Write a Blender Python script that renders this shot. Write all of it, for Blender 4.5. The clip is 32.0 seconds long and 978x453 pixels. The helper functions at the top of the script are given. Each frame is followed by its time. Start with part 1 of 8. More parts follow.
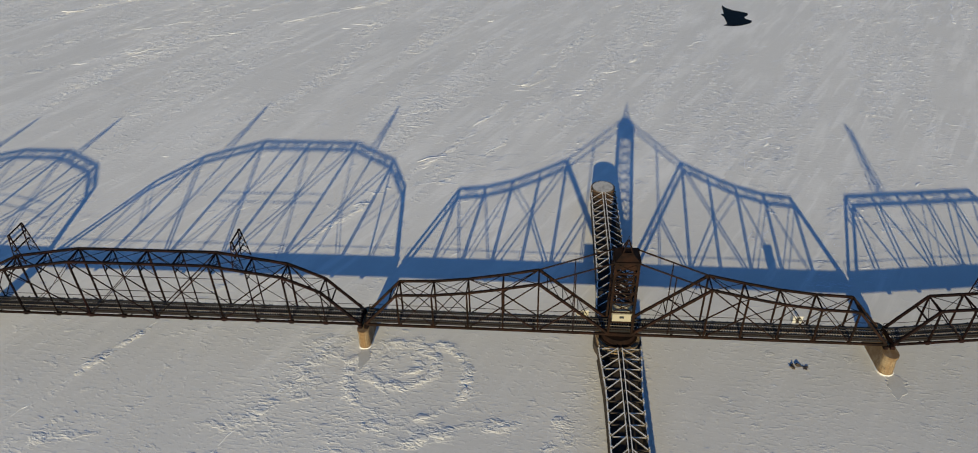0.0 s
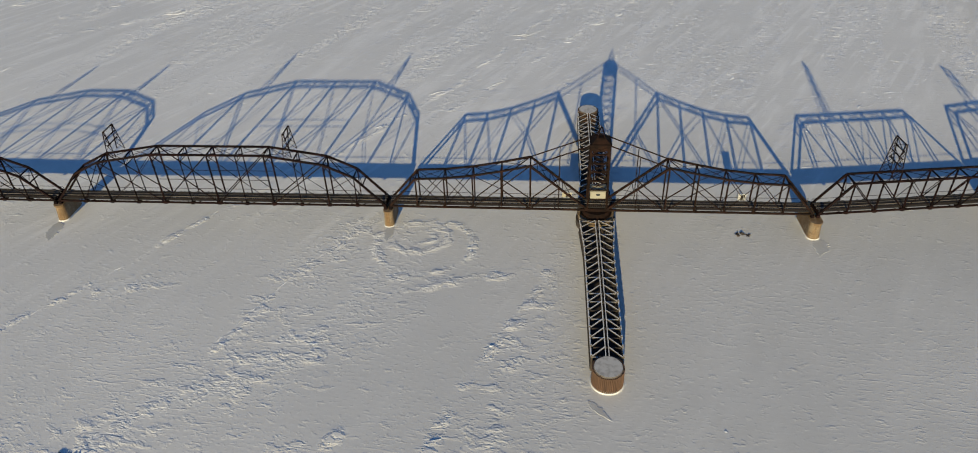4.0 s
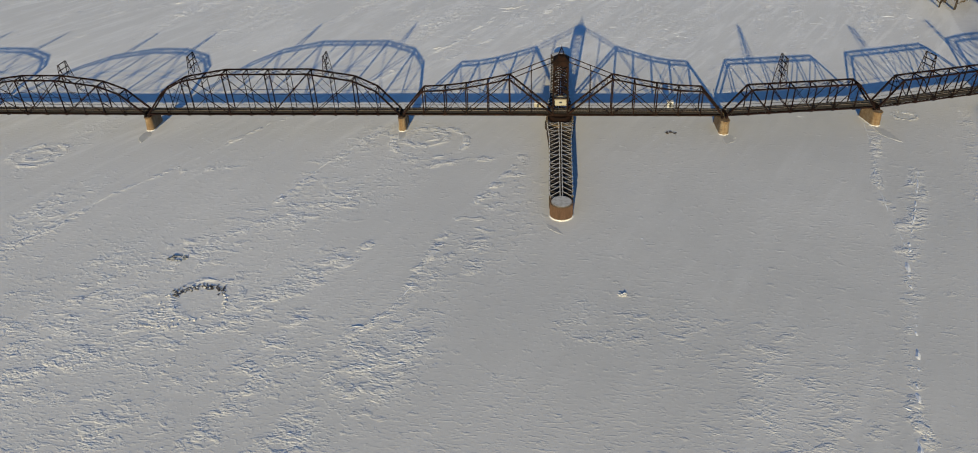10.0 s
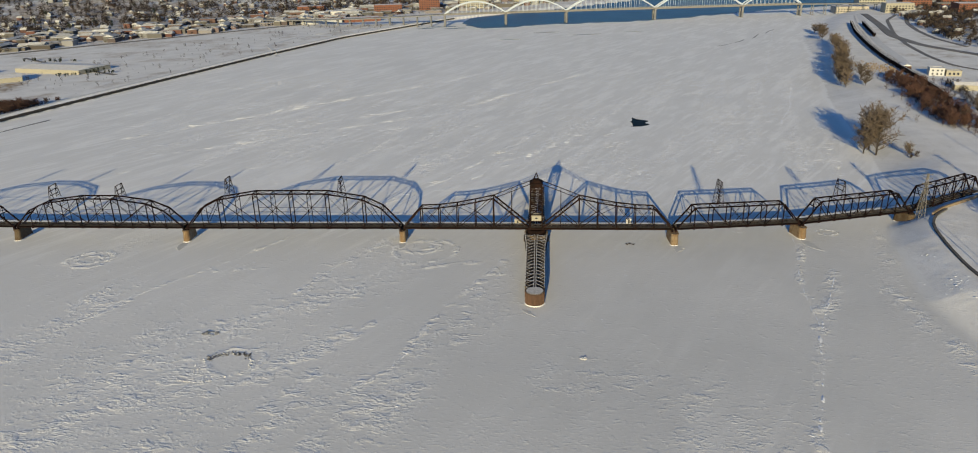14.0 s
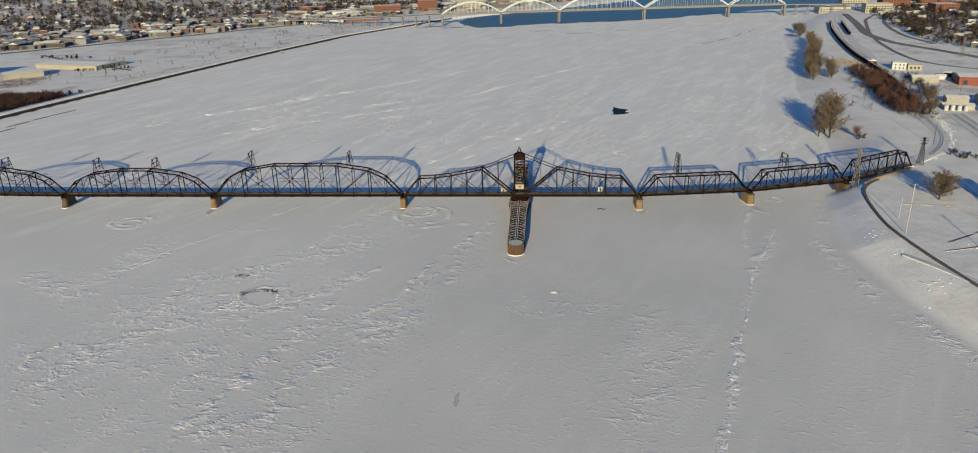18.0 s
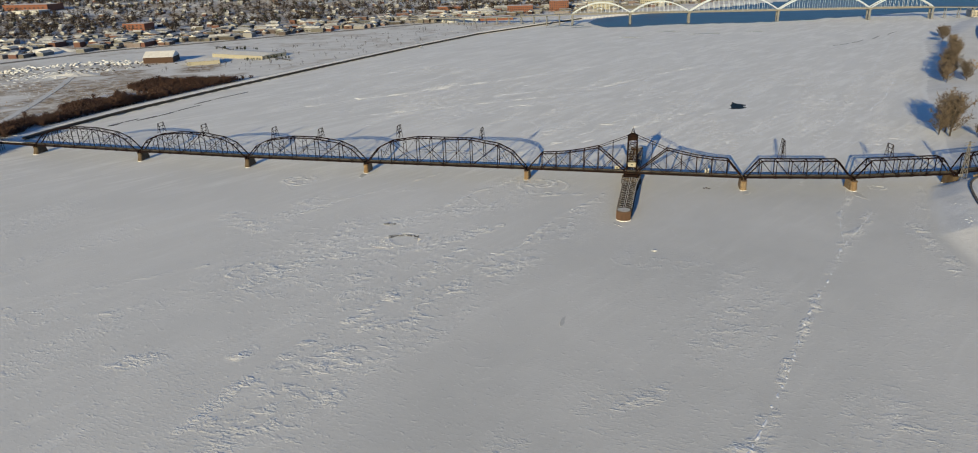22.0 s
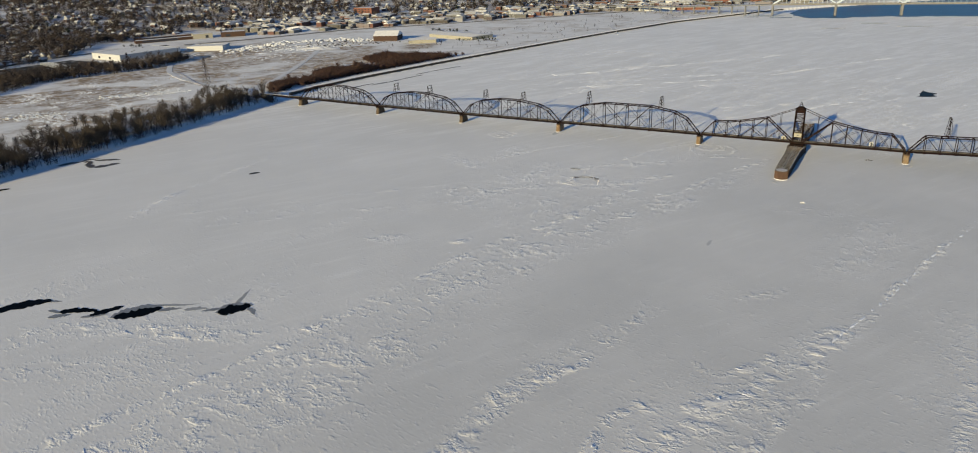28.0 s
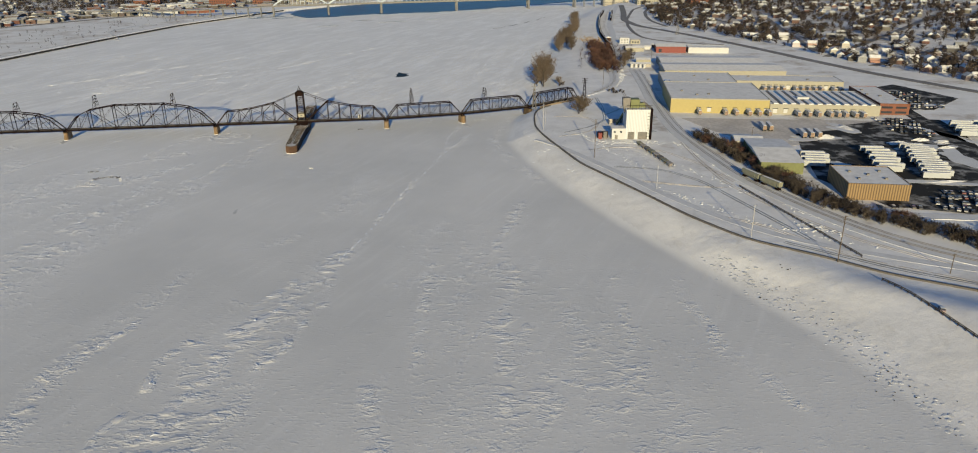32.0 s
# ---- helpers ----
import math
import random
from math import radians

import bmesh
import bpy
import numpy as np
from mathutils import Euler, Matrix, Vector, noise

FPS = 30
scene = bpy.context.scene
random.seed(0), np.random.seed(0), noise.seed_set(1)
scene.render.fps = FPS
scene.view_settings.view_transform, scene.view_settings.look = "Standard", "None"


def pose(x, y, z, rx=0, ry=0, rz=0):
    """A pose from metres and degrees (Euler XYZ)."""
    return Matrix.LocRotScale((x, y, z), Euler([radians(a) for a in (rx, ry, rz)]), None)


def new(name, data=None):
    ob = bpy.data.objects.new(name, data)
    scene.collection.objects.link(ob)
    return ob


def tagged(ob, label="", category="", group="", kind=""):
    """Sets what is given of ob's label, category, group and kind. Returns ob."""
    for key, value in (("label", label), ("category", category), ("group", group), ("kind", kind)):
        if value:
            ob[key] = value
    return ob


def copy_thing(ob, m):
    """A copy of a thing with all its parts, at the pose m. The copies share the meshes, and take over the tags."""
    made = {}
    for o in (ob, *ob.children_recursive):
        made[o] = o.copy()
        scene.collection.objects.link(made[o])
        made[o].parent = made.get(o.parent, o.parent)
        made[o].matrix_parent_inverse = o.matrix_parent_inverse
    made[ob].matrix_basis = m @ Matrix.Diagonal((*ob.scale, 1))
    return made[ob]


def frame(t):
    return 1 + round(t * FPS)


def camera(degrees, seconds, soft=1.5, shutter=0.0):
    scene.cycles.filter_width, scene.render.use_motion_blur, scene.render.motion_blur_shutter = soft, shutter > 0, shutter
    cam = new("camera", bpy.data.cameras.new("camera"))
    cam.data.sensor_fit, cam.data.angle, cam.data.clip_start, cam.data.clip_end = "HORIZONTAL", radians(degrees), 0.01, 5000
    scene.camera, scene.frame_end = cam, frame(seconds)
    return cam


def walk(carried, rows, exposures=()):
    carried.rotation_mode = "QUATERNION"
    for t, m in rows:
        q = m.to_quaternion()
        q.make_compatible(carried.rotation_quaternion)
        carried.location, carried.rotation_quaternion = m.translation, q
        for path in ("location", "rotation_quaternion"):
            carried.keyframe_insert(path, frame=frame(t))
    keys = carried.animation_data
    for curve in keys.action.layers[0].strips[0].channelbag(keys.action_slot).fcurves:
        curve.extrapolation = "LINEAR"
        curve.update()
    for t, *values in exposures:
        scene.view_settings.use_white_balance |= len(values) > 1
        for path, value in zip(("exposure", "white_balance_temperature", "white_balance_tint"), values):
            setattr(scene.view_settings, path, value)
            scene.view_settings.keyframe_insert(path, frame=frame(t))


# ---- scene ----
cam = camera(68.0, 32.0, soft=1.0)
# seconds, then eye and turn of the flight
ROWS = [
    (0.0, -2.73, 4.11, 134.27, 54.569, 0.978, 3.493),
    (0.5, -2.28, -1.63, 134.06, 54.565, 1.086, 3.522),
    (1.0, -1.85, -7.78, 133.99, 54.531, 1.184, 3.551),
    (1.5, -1.23, -14.09, 133.92, 54.467, 1.303, 3.570),
    (2.0, -0.60, -20.58, 133.90, 54.393, 1.401, 3.599),
    (2.5, -0.19, -27.13, 133.74, 54.329, 1.439, 3.568),
    (3.0, 0.64, -33.92, 133.67, 54.275, 1.528, 3.617),
    (3.5, 1.16, -40.69, 133.82, 54.180, 1.586, 3.626),
    (5.5, 4.37, -68.21, 133.94, 54.964, 1.799, 3.662),
    (6.0, 5.10, -75.46, 133.78, 55.680, 1.817, 3.691),
    (6.5, 5.78, -82.59, 133.61, 56.457, 1.798, 3.682),
    (7.0, 6.41, -89.73, 133.39, 56.473, 1.828, 3.644),
    (7.5, 7.26, -96.80, 133.39, 56.430, 1.869, 3.626),
    (8.0, 7.98, -103.93, 133.40, 56.376, 1.879, 3.578),
    (8.5, 8.82, -110.96, 133.58, 56.303, 1.869, 3.560),
    (9.0, 9.40, -118.02, 133.72, 56.269, 1.830, 3.502),
    (9.5, 10.61, -124.96, 133.92, 56.153, 1.862, 3.542),
    (10.0, 11.46, -131.98, 133.90, 56.097, 1.825, 3.532),
    (10.5, 12.52, -138.76, 134.15, 56.032, 1.837, 3.522),
    (11.0, 13.36, -145.64, 134.35, 56.076, 1.780, 3.492),
    (11.5, 14.37, -152.38, 134.81, 57.090, 1.752, 3.482),
    (12.0, 15.62, -159.23, 134.75, 58.924, 1.734, 3.492),
    (12.5, 16.42, -166.21, 134.19, 60.858, 1.677, 3.442),
    (13.0, 17.38, -173.49, 134.12, 63.333, 1.519, 3.442),
    (13.5, 17.93, -180.13, 133.81, 66.144, 1.403, 3.372),
    (14.0, 18.92, -186.75, 133.68, 68.886, 1.357, 3.352),
    (14.5, 19.79, -193.60, 133.55, 69.147, 1.311, 3.322),
    (16.5, 23.93, -220.59, 134.44, 69.033, 1.407, 3.262),
    (17.0, 24.98, -227.42, 134.44, 69.020, 1.411, 3.232),
    (17.5, 26.07, -234.21, 134.44, 69.027, 1.375, 3.242),
    (18.0, 27.17, -241.09, 134.45, 69.028, 1.339, 3.242),
    (18.5, 28.31, -247.87, 134.54, 69.040, 1.313, 3.222),
    (19.0, 29.29, -254.27, 134.54, 69.072, 1.291, 3.220),
    (19.5, 30.39, -260.97, 134.53, 69.100, 1.235, 3.202),
    (20.0, 31.32, -267.68, 134.35, 69.132, 1.238, 3.170),
    (20.5, 32.43, -274.34, 134.31, 69.165, 1.226, 3.154),
    (21.0, 33.52, -280.86, 134.04, 69.227, 1.219, 3.137),
    (21.5, 33.50, -287.91, 134.12, 69.247, 1.239, 4.444),
    (22.0, 35.46, -295.44, 134.17, 69.438, 1.596, 13.173),
    (22.5, 37.18, -301.88, 134.12, 69.622, 1.954, 21.407),
    (23.0, 38.94, -309.07, 134.43, 69.721, 2.035, 27.624),
    (23.5, 41.26, -315.39, 134.26, 69.808, 2.164, 31.631),
    (24.0, 43.25, -322.10, 134.23, 69.761, 2.175, 31.740),
    (24.5, 45.49, -329.09, 134.15, 69.697, 2.145, 31.709),
    (25.0, 47.72, -336.14, 134.16, 69.623, 2.136, 31.648),
    (25.5, 50.26, -343.06, 134.22, 69.573, 2.174, 31.598),
    (27.5, 61.90, -370.67, 133.84, 69.405, 2.023, 30.969),
    (28.0, 65.33, -377.45, 133.77, 69.256, 1.870, 28.159),
    (28.5, 68.81, -384.28, 133.91, 69.153, 1.867, 25.593),
    (29.0, 72.17, -391.16, 133.79, 69.060, 1.784, 22.717),
    (29.5, 75.38, -397.96, 133.62, 68.947, 1.531, 17.780),
    (30.0, 78.41, -404.64, 133.63, 68.844, 1.228, 12.004),
    (30.5, 81.28, -411.02, 133.82, 68.771, 1.025, 6.658),
    (31.0, 84.74, -417.69, 133.78, 68.764, 0.910, 2.451),
    (31.5, 89.01, -424.38, 133.97, 68.736, 0.885, -1.926),
    (32.0, 91.24, -431.26, 133.88, 68.779, 0.559, -7.643),
]
walk(cam, [(t, pose(*p)) for t, *p in ROWS],
     [(0.0, 0.20), (6.0, 0.20), (12.0, 0.19), (15.0, 0.23), (21.0, 0.23), (24.0, 0.30), (28.0, 0.32), (30.0, 0.27), (32.0, 0.22)])

# ---- world, sun ----
SHADE = Vector((16.0, 143.3, -34.6)).normalized()          # the way that the sunlight travels
world = bpy.data.worlds.new("winter_sky")
scene.world = world
world.use_nodes = True
wt = world.node_tree
sky = wt.nodes.new("ShaderNodeTexSky")
sky.sky_type, sky.sun_disc = "NISHITA", False
sky.sun_elevation, sky.sun_rotation = radians(13.5), radians(186.4)
sky.air_density, sky.dust_density, sky.ozone_density = 1.0, 0.0, 6.5
wt.links.new(sky.outputs[0], wt.nodes["Background"].inputs[0])
wt.nodes["Background"].inputs[1].default_value = 0.100
sun_data = bpy.data.lights.new("sun", "SUN")
sun_data.energy, sun_data.angle, sun_data.color = 5.05, radians(0.53), (1.0, 0.857, 0.525)
sun = new("sun", sun_data)
sun.matrix_basis = Matrix.Translation((-60, -500, 300)) @ SHADE.to_track_quat("-Z", "Y").to_matrix().to_4x4()
scene.view_settings.use_white_balance = True
scene.view_settings.white_balance_temperature, scene.view_settings.white_balance_tint = 6900, 10


# ---- materials ----
def ramp_set(node, stops):
    els = node.color_ramp.elements
    while len(els) < len(stops):
        els.new(0.5)
    for e, (p, c) in zip(els, stops):
        e.position, e.color = p, (*c, 1)


class Nodes:
    """A principled material with a few shorthands."""

    def __init__(self, name, rough=0.8, metal=0.0):
        self.m = bpy.data.materials.new(name)
        self.m.use_nodes = True
        self.t = self.m.node_tree
        self.b = self.t.nodes["Principled BSDF"]
        self.b.inputs["Roughness"].default_value = rough
        self.b.inputs["Metallic"].default_value = metal
        self.co = None

    def link(self, a, b):
        self.t.links.new(a, b)

    def where(self, scale=(1, 1, 1), turn=0.0):
        geo = self.t.nodes.new("ShaderNodeNewGeometry")
        mp = self.t.nodes.new("ShaderNodeMapping")
        mp.vector_type = "TEXTURE"                    # turned first, then drawn out
        mp.inputs["Scale"].default_value = [1 / v for v in scale]
        mp.inputs["Rotation"].default_value = (0, 0, turn)
        self.link(geo.outputs["Position"], mp.inputs[0])
        return mp.outputs[0]

    def noise(self, scale, detail=4.0, rough=0.55, at=None):
        n = self.t.nodes.new("ShaderNodeTexNoise")
        n.inputs["Scale"].default_value, n.inputs["Detail"].default_value, n.inputs["Roughness"].default_value = scale, detail, rough
        self.link(at or self.where(), n.inputs["Vector"])
        return n.outputs[0]

    def ramp(self, fac, stops):
        r = self.t.nodes.new("ShaderNodeValToRGB")
        ramp_set(r, stops)
        self.link(fac, r.inputs[0])
        return r.outputs[0]

    def mix(self, fac, a, b, mode="MIX"):
        x = self.t.nodes.new("ShaderNodeMix")
        x.data_type, x.blend_type = "RGBA", mode
        for sock, v in ((x.inputs[0], fac), (x.inputs[6], a), (x.inputs[7], b)):
            if isinstance(v, (int, float)):
                sock.default_value = v
            elif isinstance(v, tuple):
                sock.default_value = (*v, 1)
            else:
                self.link(v, sock)
        return x.outputs[2]

    def sums(self, a, b, op="ADD"):
        x = self.t.nodes.new("ShaderNodeMath")
        x.operation = op
        for sock, v in ((x.inputs[0], a), (x.inputs[1], b)):
            if isinstance(v, (int, float)):
                sock.default_value = v
            else:
                self.link(v, sock)
        return x.outputs[0]

    def color(self, v):
        if isinstance(v, tuple):
            self.b.inputs["Base Color"].default_value = (*v, 1)
        else:
            self.link(v, self.b.inputs["Base Color"])
        return self

    def bump(self, height, depth, strength=1.0):
        b = self.t.nodes.new("ShaderNodeBump")
        b.inputs["Strength"].default_value, b.inputs["Distance"].default_value = strength, depth
        self.link(height, b.inputs["Height"])
        self.link(b.outputs[0], self.b.inputs["Normal"])
        return self

    def own(self):
        o = self.t.nodes.new("ShaderNodeObjectInfo")
        return o.outputs["Random"]

    def up(self):
        """How far the face looks up."""
        g = self.t.nodes.new("ShaderNodeNewGeometry")
        s = self.t.nodes.new("ShaderNodeSeparateXYZ")
        self.link(g.outputs["Normal"], s.inputs[0])
        return s.outputs[2]


def plain(name, c, rough=0.8, spread=0.25, scale=0.6, metal=0.0, bump=0.0):
    """A coat with blotches at two scales and a little change from thing to thing."""
    n = Nodes(name, rough, metal)
    f = n.sums(n.noise(scale, 5), n.noise(scale * 9, 3), "MULTIPLY")
    lo, hi = tuple(v * (1 - spread) for v in c), tuple(min(1, v * (1 + spread)) for v in c)
    n.color(n.mix(n.sums(n.own(), 0.25, "MULTIPLY"), n.ramp(f, [(0.12, lo), (0.42, hi)]), c))
    if bump:
        n.bump(n.noise(scale * 9, 4), bump)
    return n.m


def snow_ice():
    n = Nodes("wind_packed_snow_on_ice", 0.75)
    at = n.t.nodes.new("ShaderNodeAttribute")
    at.attribute_name = "drift"
    drift = at.outputs["Fac"]
    lie = n.where((0.42, 1.0, 1.0), radians(-8))
    long = n.where((0.30, 1.2, 1.0), radians(62))
    tone = n.ramp(n.noise(0.010, 5, 0.6), [(0.35, (0.57, 0.575, 0.575)), (0.65, (0.66, 0.66, 0.655))])
    streak = n.ramp(n.noise(0.05, 6, 0.65, long), [(0.50, (0, 0, 0)), (0.78, (1, 1, 1))])
    fine = n.ramp(n.noise(0.22, 5, 0.6, n.where((0.10, 1.0, 1.0), radians(58))), [(0.52, (0, 0, 0)), (0.66, (1, 1, 1))])
    patch = n.ramp(n.noise(0.018, 4, 0.6), [(0.42, (0, 0, 0)), (0.60, (1, 1, 1))])
    blown = n.t.nodes.new("ShaderNodeAttribute")
    blown.attribute_name = "blown"
    streak = n.sums(n.sums(streak, n.sums(fine, patch, "MULTIPLY")), blown.outputs["Fac"], "MULTIPLY")
    cov = n.t.nodes.new("ShaderNodeAttribute")
    cov.attribute_name = "cover"
    fresh = n.sums(n.sums(n.sums(drift, 0.36, "MULTIPLY"), n.sums(streak, 0.8, "MULTIPLY")), cov.outputs["Fac"])
    n.color(n.mix(fresh, tone, (0.83, 0.835, 0.84)))
    # hard scales and ripples, thick on the drifts, few between them, and a fine grain everywhere
    grow = n.sums(drift, 0.24, "MULTIPLY")
    lie = n.where((0.62, 1.0, 1.0), radians(-10))
    scale = n.ramp(n.sums(n.noise(0.33, 5, 0.6, lie), grow), [(0.60, (0, 0, 0)), (0.69, (1, 1, 1))])
    ripple = n.ramp(n.sums(n.noise(0.95, 3, 0.6, lie), grow), [(0.58, (0, 0, 0)), (0.72, (1, 1, 1))])
    much = n.sums(n.sums(drift, 0.75, "MULTIPLY"), 0.32)
    both = n.sums(n.sums(ripple, 0.85, "MULTIPLY"), n.sums(scale, 1.5, "MULTIPLY"))
    calm = n.ramp(n.noise(0.022, 4, 0.6), [(0.42, (0.15, 0.15, 0.15)), (0.62, (1, 1, 1))])
    dash = n.ramp(n.noise(0.8, 3, 0.5, n.where((0.36, 1.5, 1.0), radians(-7))), [(0.54, (0, 0, 0)), (0.68, (1, 1, 1))])
    both = n.sums(n.sums(both, much, "MULTIPLY"), n.sums(n.sums(dash, calm, "MULTIPLY"), 0.30, "MULTIPLY"))
    h = n.sums(both, n.sums(n.noise(0.5, 6, 0.6, lie), 0.22, "MULTIPLY"))
    n.bump(h, 0.15, 0.6)
    return n.m


def snow_land():
    n = Nodes("trodden_snow_on_land", 0.85)
    at = n.t.nodes.new("ShaderNodeAttribute")
    at.attribute_name = "bare"
    tuft = n.ramp(n.noise(0.13, 7, 0.68), [(0.34, (0, 0, 0)), (0.57, (1, 1, 1))])
    tracks = n.ramp(n.noise(0.16, 7, 0.75, n.where((0.35, 1.0, 1.0), radians(70))), [(0.55, (0, 0, 0)), (0.72, (1, 1, 1))])
    tone = n.ramp(n.noise(0.05, 6, 0.65), [(0.3, (0.62, 0.622, 0.63)), (0.7, (0.78, 0.782, 0.79))])
    tone = n.mix(n.sums(tracks, 0.45, "MULTIPLY"), tone, (0.46, 0.45, 0.435))
    earth = n.ramp(n.noise(0.09, 5), [(0.3, (0.13, 0.085, 0.05)), (0.7, (0.34, 0.245, 0.15))])
    n.color(n.mix(n.sums(at.outputs["Fac"], tuft, "MULTIPLY"), tone, earth))
    n.bump(n.sums(n.noise(0.3, 7, 0.65), n.sums(n.noise(1.1, 4, 0.6), 0.4, "MULTIPLY")), 0.24, 0.6)
    return n.m


def snow_roof():
    n = Nodes("snow_on_roof", 0.85)
    n.color(n.ramp(n.noise(0.25, 5), [(0.3, (0.56, 0.56, 0.565)), (0.65, (0.70, 0.70, 0.705))]))
    n.bump(n.noise(0.8, 4), 0.15, 0.5)
    return n.m


def rusted_steel(name="rusted_steel", c=(0.0060, 0.0040, 0.0045), rust=(0.020, 0.0088, 0.0085)):
    n = Nodes(name, 0.85)
    n.b.inputs["Specular IOR Level"].default_value = 0.06
    f = n.noise(0.35, 6, 0.7)
    n.color(n.mix(n.sums(n.own(), 0.2, "MULTIPLY"), n.ramp(f, [(0.42, c), (0.66, rust)]), (0.010, 0.009, 0.008)))
    n.bump(n.noise(6.0, 3), 0.02)
    return n.m


def limestone(name="pier_limestone", tone=1.0):
    n = Nodes(name, 0.85)
    br = n.t.nodes.new("ShaderNodeTexBrick")
    br.inputs["Scale"].default_value = 1.0
    br.inputs["Color1"].default_value, br.inputs["Color2"].default_value = (0.25 * tone, 0.195 * tone, 0.13 * tone, 1), (0.19 * tone, 0.14 * tone, 0.09 * tone, 1)
    br.inputs["Mortar"].default_value = (0.11 * tone, 0.085 * tone, 0.06 * tone, 1)
    br.inputs["Mortar Size"].default_value, br.inputs["Brick Width"].default_value, br.inputs["Row Height"].default_value = 0.02, 1.3, 0.62
    geo = n.t.nodes.new("ShaderNodeNewGeometry")
    sep, com = n.t.nodes.new("ShaderNodeSeparateXYZ"), n.t.nodes.new("ShaderNodeCombineXYZ")
    n.link(geo.outputs["Position"], sep.inputs[0])
    n.link(n.sums(sep.outputs[0], sep.outputs[1]), com.inputs[0])
    n.link(sep.outputs[2], com.inputs[1])
    n.link(com.outputs[0], br.inputs["Vector"])
    stain = n.ramp(n.noise(0.5, 5, 0.6, n.where((1, 1, 0.3))), [(0.42, (0.62, 0.45, 0.28)), (0.62, (1, 1, 1))])
    n.color(n.mix(0.8, br.outputs[0], stain, "MULTIPLY"))
    n.bump(br.outputs[1], 0.03)
    return n.m


def timber(name, c, snow=0.0):
    n = Nodes(name, 0.9)
    g = n.ramp(n.noise(1.2, 5, 0.7, n.where((1, 1, 0.15))), [(0.3, tuple(v * 0.55 for v in c)), (0.7, tuple(v * 1.35 for v in c))])
    n.color(n.mix(n.sums(n.own(), 0.3, "MULTIPLY"), g, c))
    if snow:
        top = n.ramp(n.up(), [(0.55, (0, 0, 0)), (0.8, (1, 1, 1))])
        bare = n.ramp(n.noise(0.7, 4), [(0.3, (0.55, 0.55, 0.55)), (0.55, (1, 1, 1))])
        n.color(n.mix(n.sums(n.sums(top, bare, "MULTIPLY"), snow, "MULTIPLY"), g, (0.80, 0.80, 0.80)))
    n.bump(n.noise(5, 3), 0.02)
    return n.m


def water_mat(name, c, shine=0.08):
    n = Nodes(name, 0.35)
    n.b.inputs["Specular IOR Level"].default_value = shine
    n.color(n.ramp(n.noise(0.03, 4), [(0.3, c), (0.7, tuple(v * 1.5 for v in c))]))
    n.bump(n.noise(0.6, 4), 0.15, 0.6)
    return n.m


def asphalt():
    n = Nodes("asphalt_with_snow_film", 0.9)
    n.b.inputs["Specular IOR Level"].default_value = 0.15
    f = n.ramp(n.noise(0.08, 6, 0.65), [(0.50, (0.018, 0.018, 0.018)), (0.64, (0.42, 0.42, 0.42))])
    n.color(n.mix(0.3, f, n.ramp(n.noise(1.5, 4), [(0.3, (0.012, 0.012, 0.012)), (0.7, (0.05, 0.05, 0.05))])))
    return n.m


def corrugated(name, c, dark, step=0.9):
    n = Nodes(name, 0.6)
    w = n.t.nodes.new("ShaderNodeTexWave")
    w.inputs["Scale"].default_value = 0.314 / step
    w.inputs["Distortion"].default_value = 0.2
    geo = n.t.nodes.new("ShaderNodeNewGeometry")
    sep, com = n.t.nodes.new("ShaderNodeSeparateXYZ"), n.t.nodes.new("ShaderNodeCombineXYZ")
    n.link(geo.outputs["Position"], sep.inputs[0])
    n.link(n.sums(sep.outputs[0], sep.outputs[1], "SUBTRACT"), com.inputs[0])
    n.link(com.outputs[0], w.inputs["Vector"])
    # ribs are only bands of darker and lighter colour; the wall stays flat
    n.color(n.mix(n.ramp(w.outputs[1], [(0.35, (0, 0, 0)), (0.65, (1, 1, 1))]), dark, c))
    return n.m


def twigs(name, c):
    n = Nodes(name, 0.9)
    n.color(n.mix(n.own(), tuple(v * 0.7 for v in c), tuple(min(1, v * 1.3) for v in c)))
    return n.m


def house_paint():
    n = Nodes("house_siding", 0.8)
    c = n.ramp(n.own(), [(0.0, (0.42, 0.43, 0.44)), (0.3, (0.48, 0.49, 0.50)), (0.45, (0.33, 0.15, 0.10)), (0.6, (0.34, 0.31, 0.25)),
                         (0.75, (0.30, 0.33, 0.36)), (0.9, (0.40, 0.38, 0.34)), (1.0, (0.26, 0.13, 0.10))])
    n.color(n.mix(n.sums(n.noise(0.4, 4), 0.3, "MULTIPLY"), c, (0.3, 0.3, 0.3)))
    return n.m


def car_paint():
    n = Nodes("car_paint", 0.35, 0.2)
    n.color(n.ramp(n.own(), [(0.0, (0.02, 0.02, 0.025)), (0.3, (0.10, 0.10, 0.11)), (0.45, (0.45, 0.45, 0.46)), (0.6, (0.65, 0.65, 0.65)),
                             (0.74, (0.5, 0.5, 0.5)), (0.80, (0.20, 0.03, 0.03)), (0.84, (0.05, 0.06, 0.09)), (0.92, (0.22, 0.2, 0.17)), (1.0, (0.03, 0.03, 0.03))]))
    return n.m


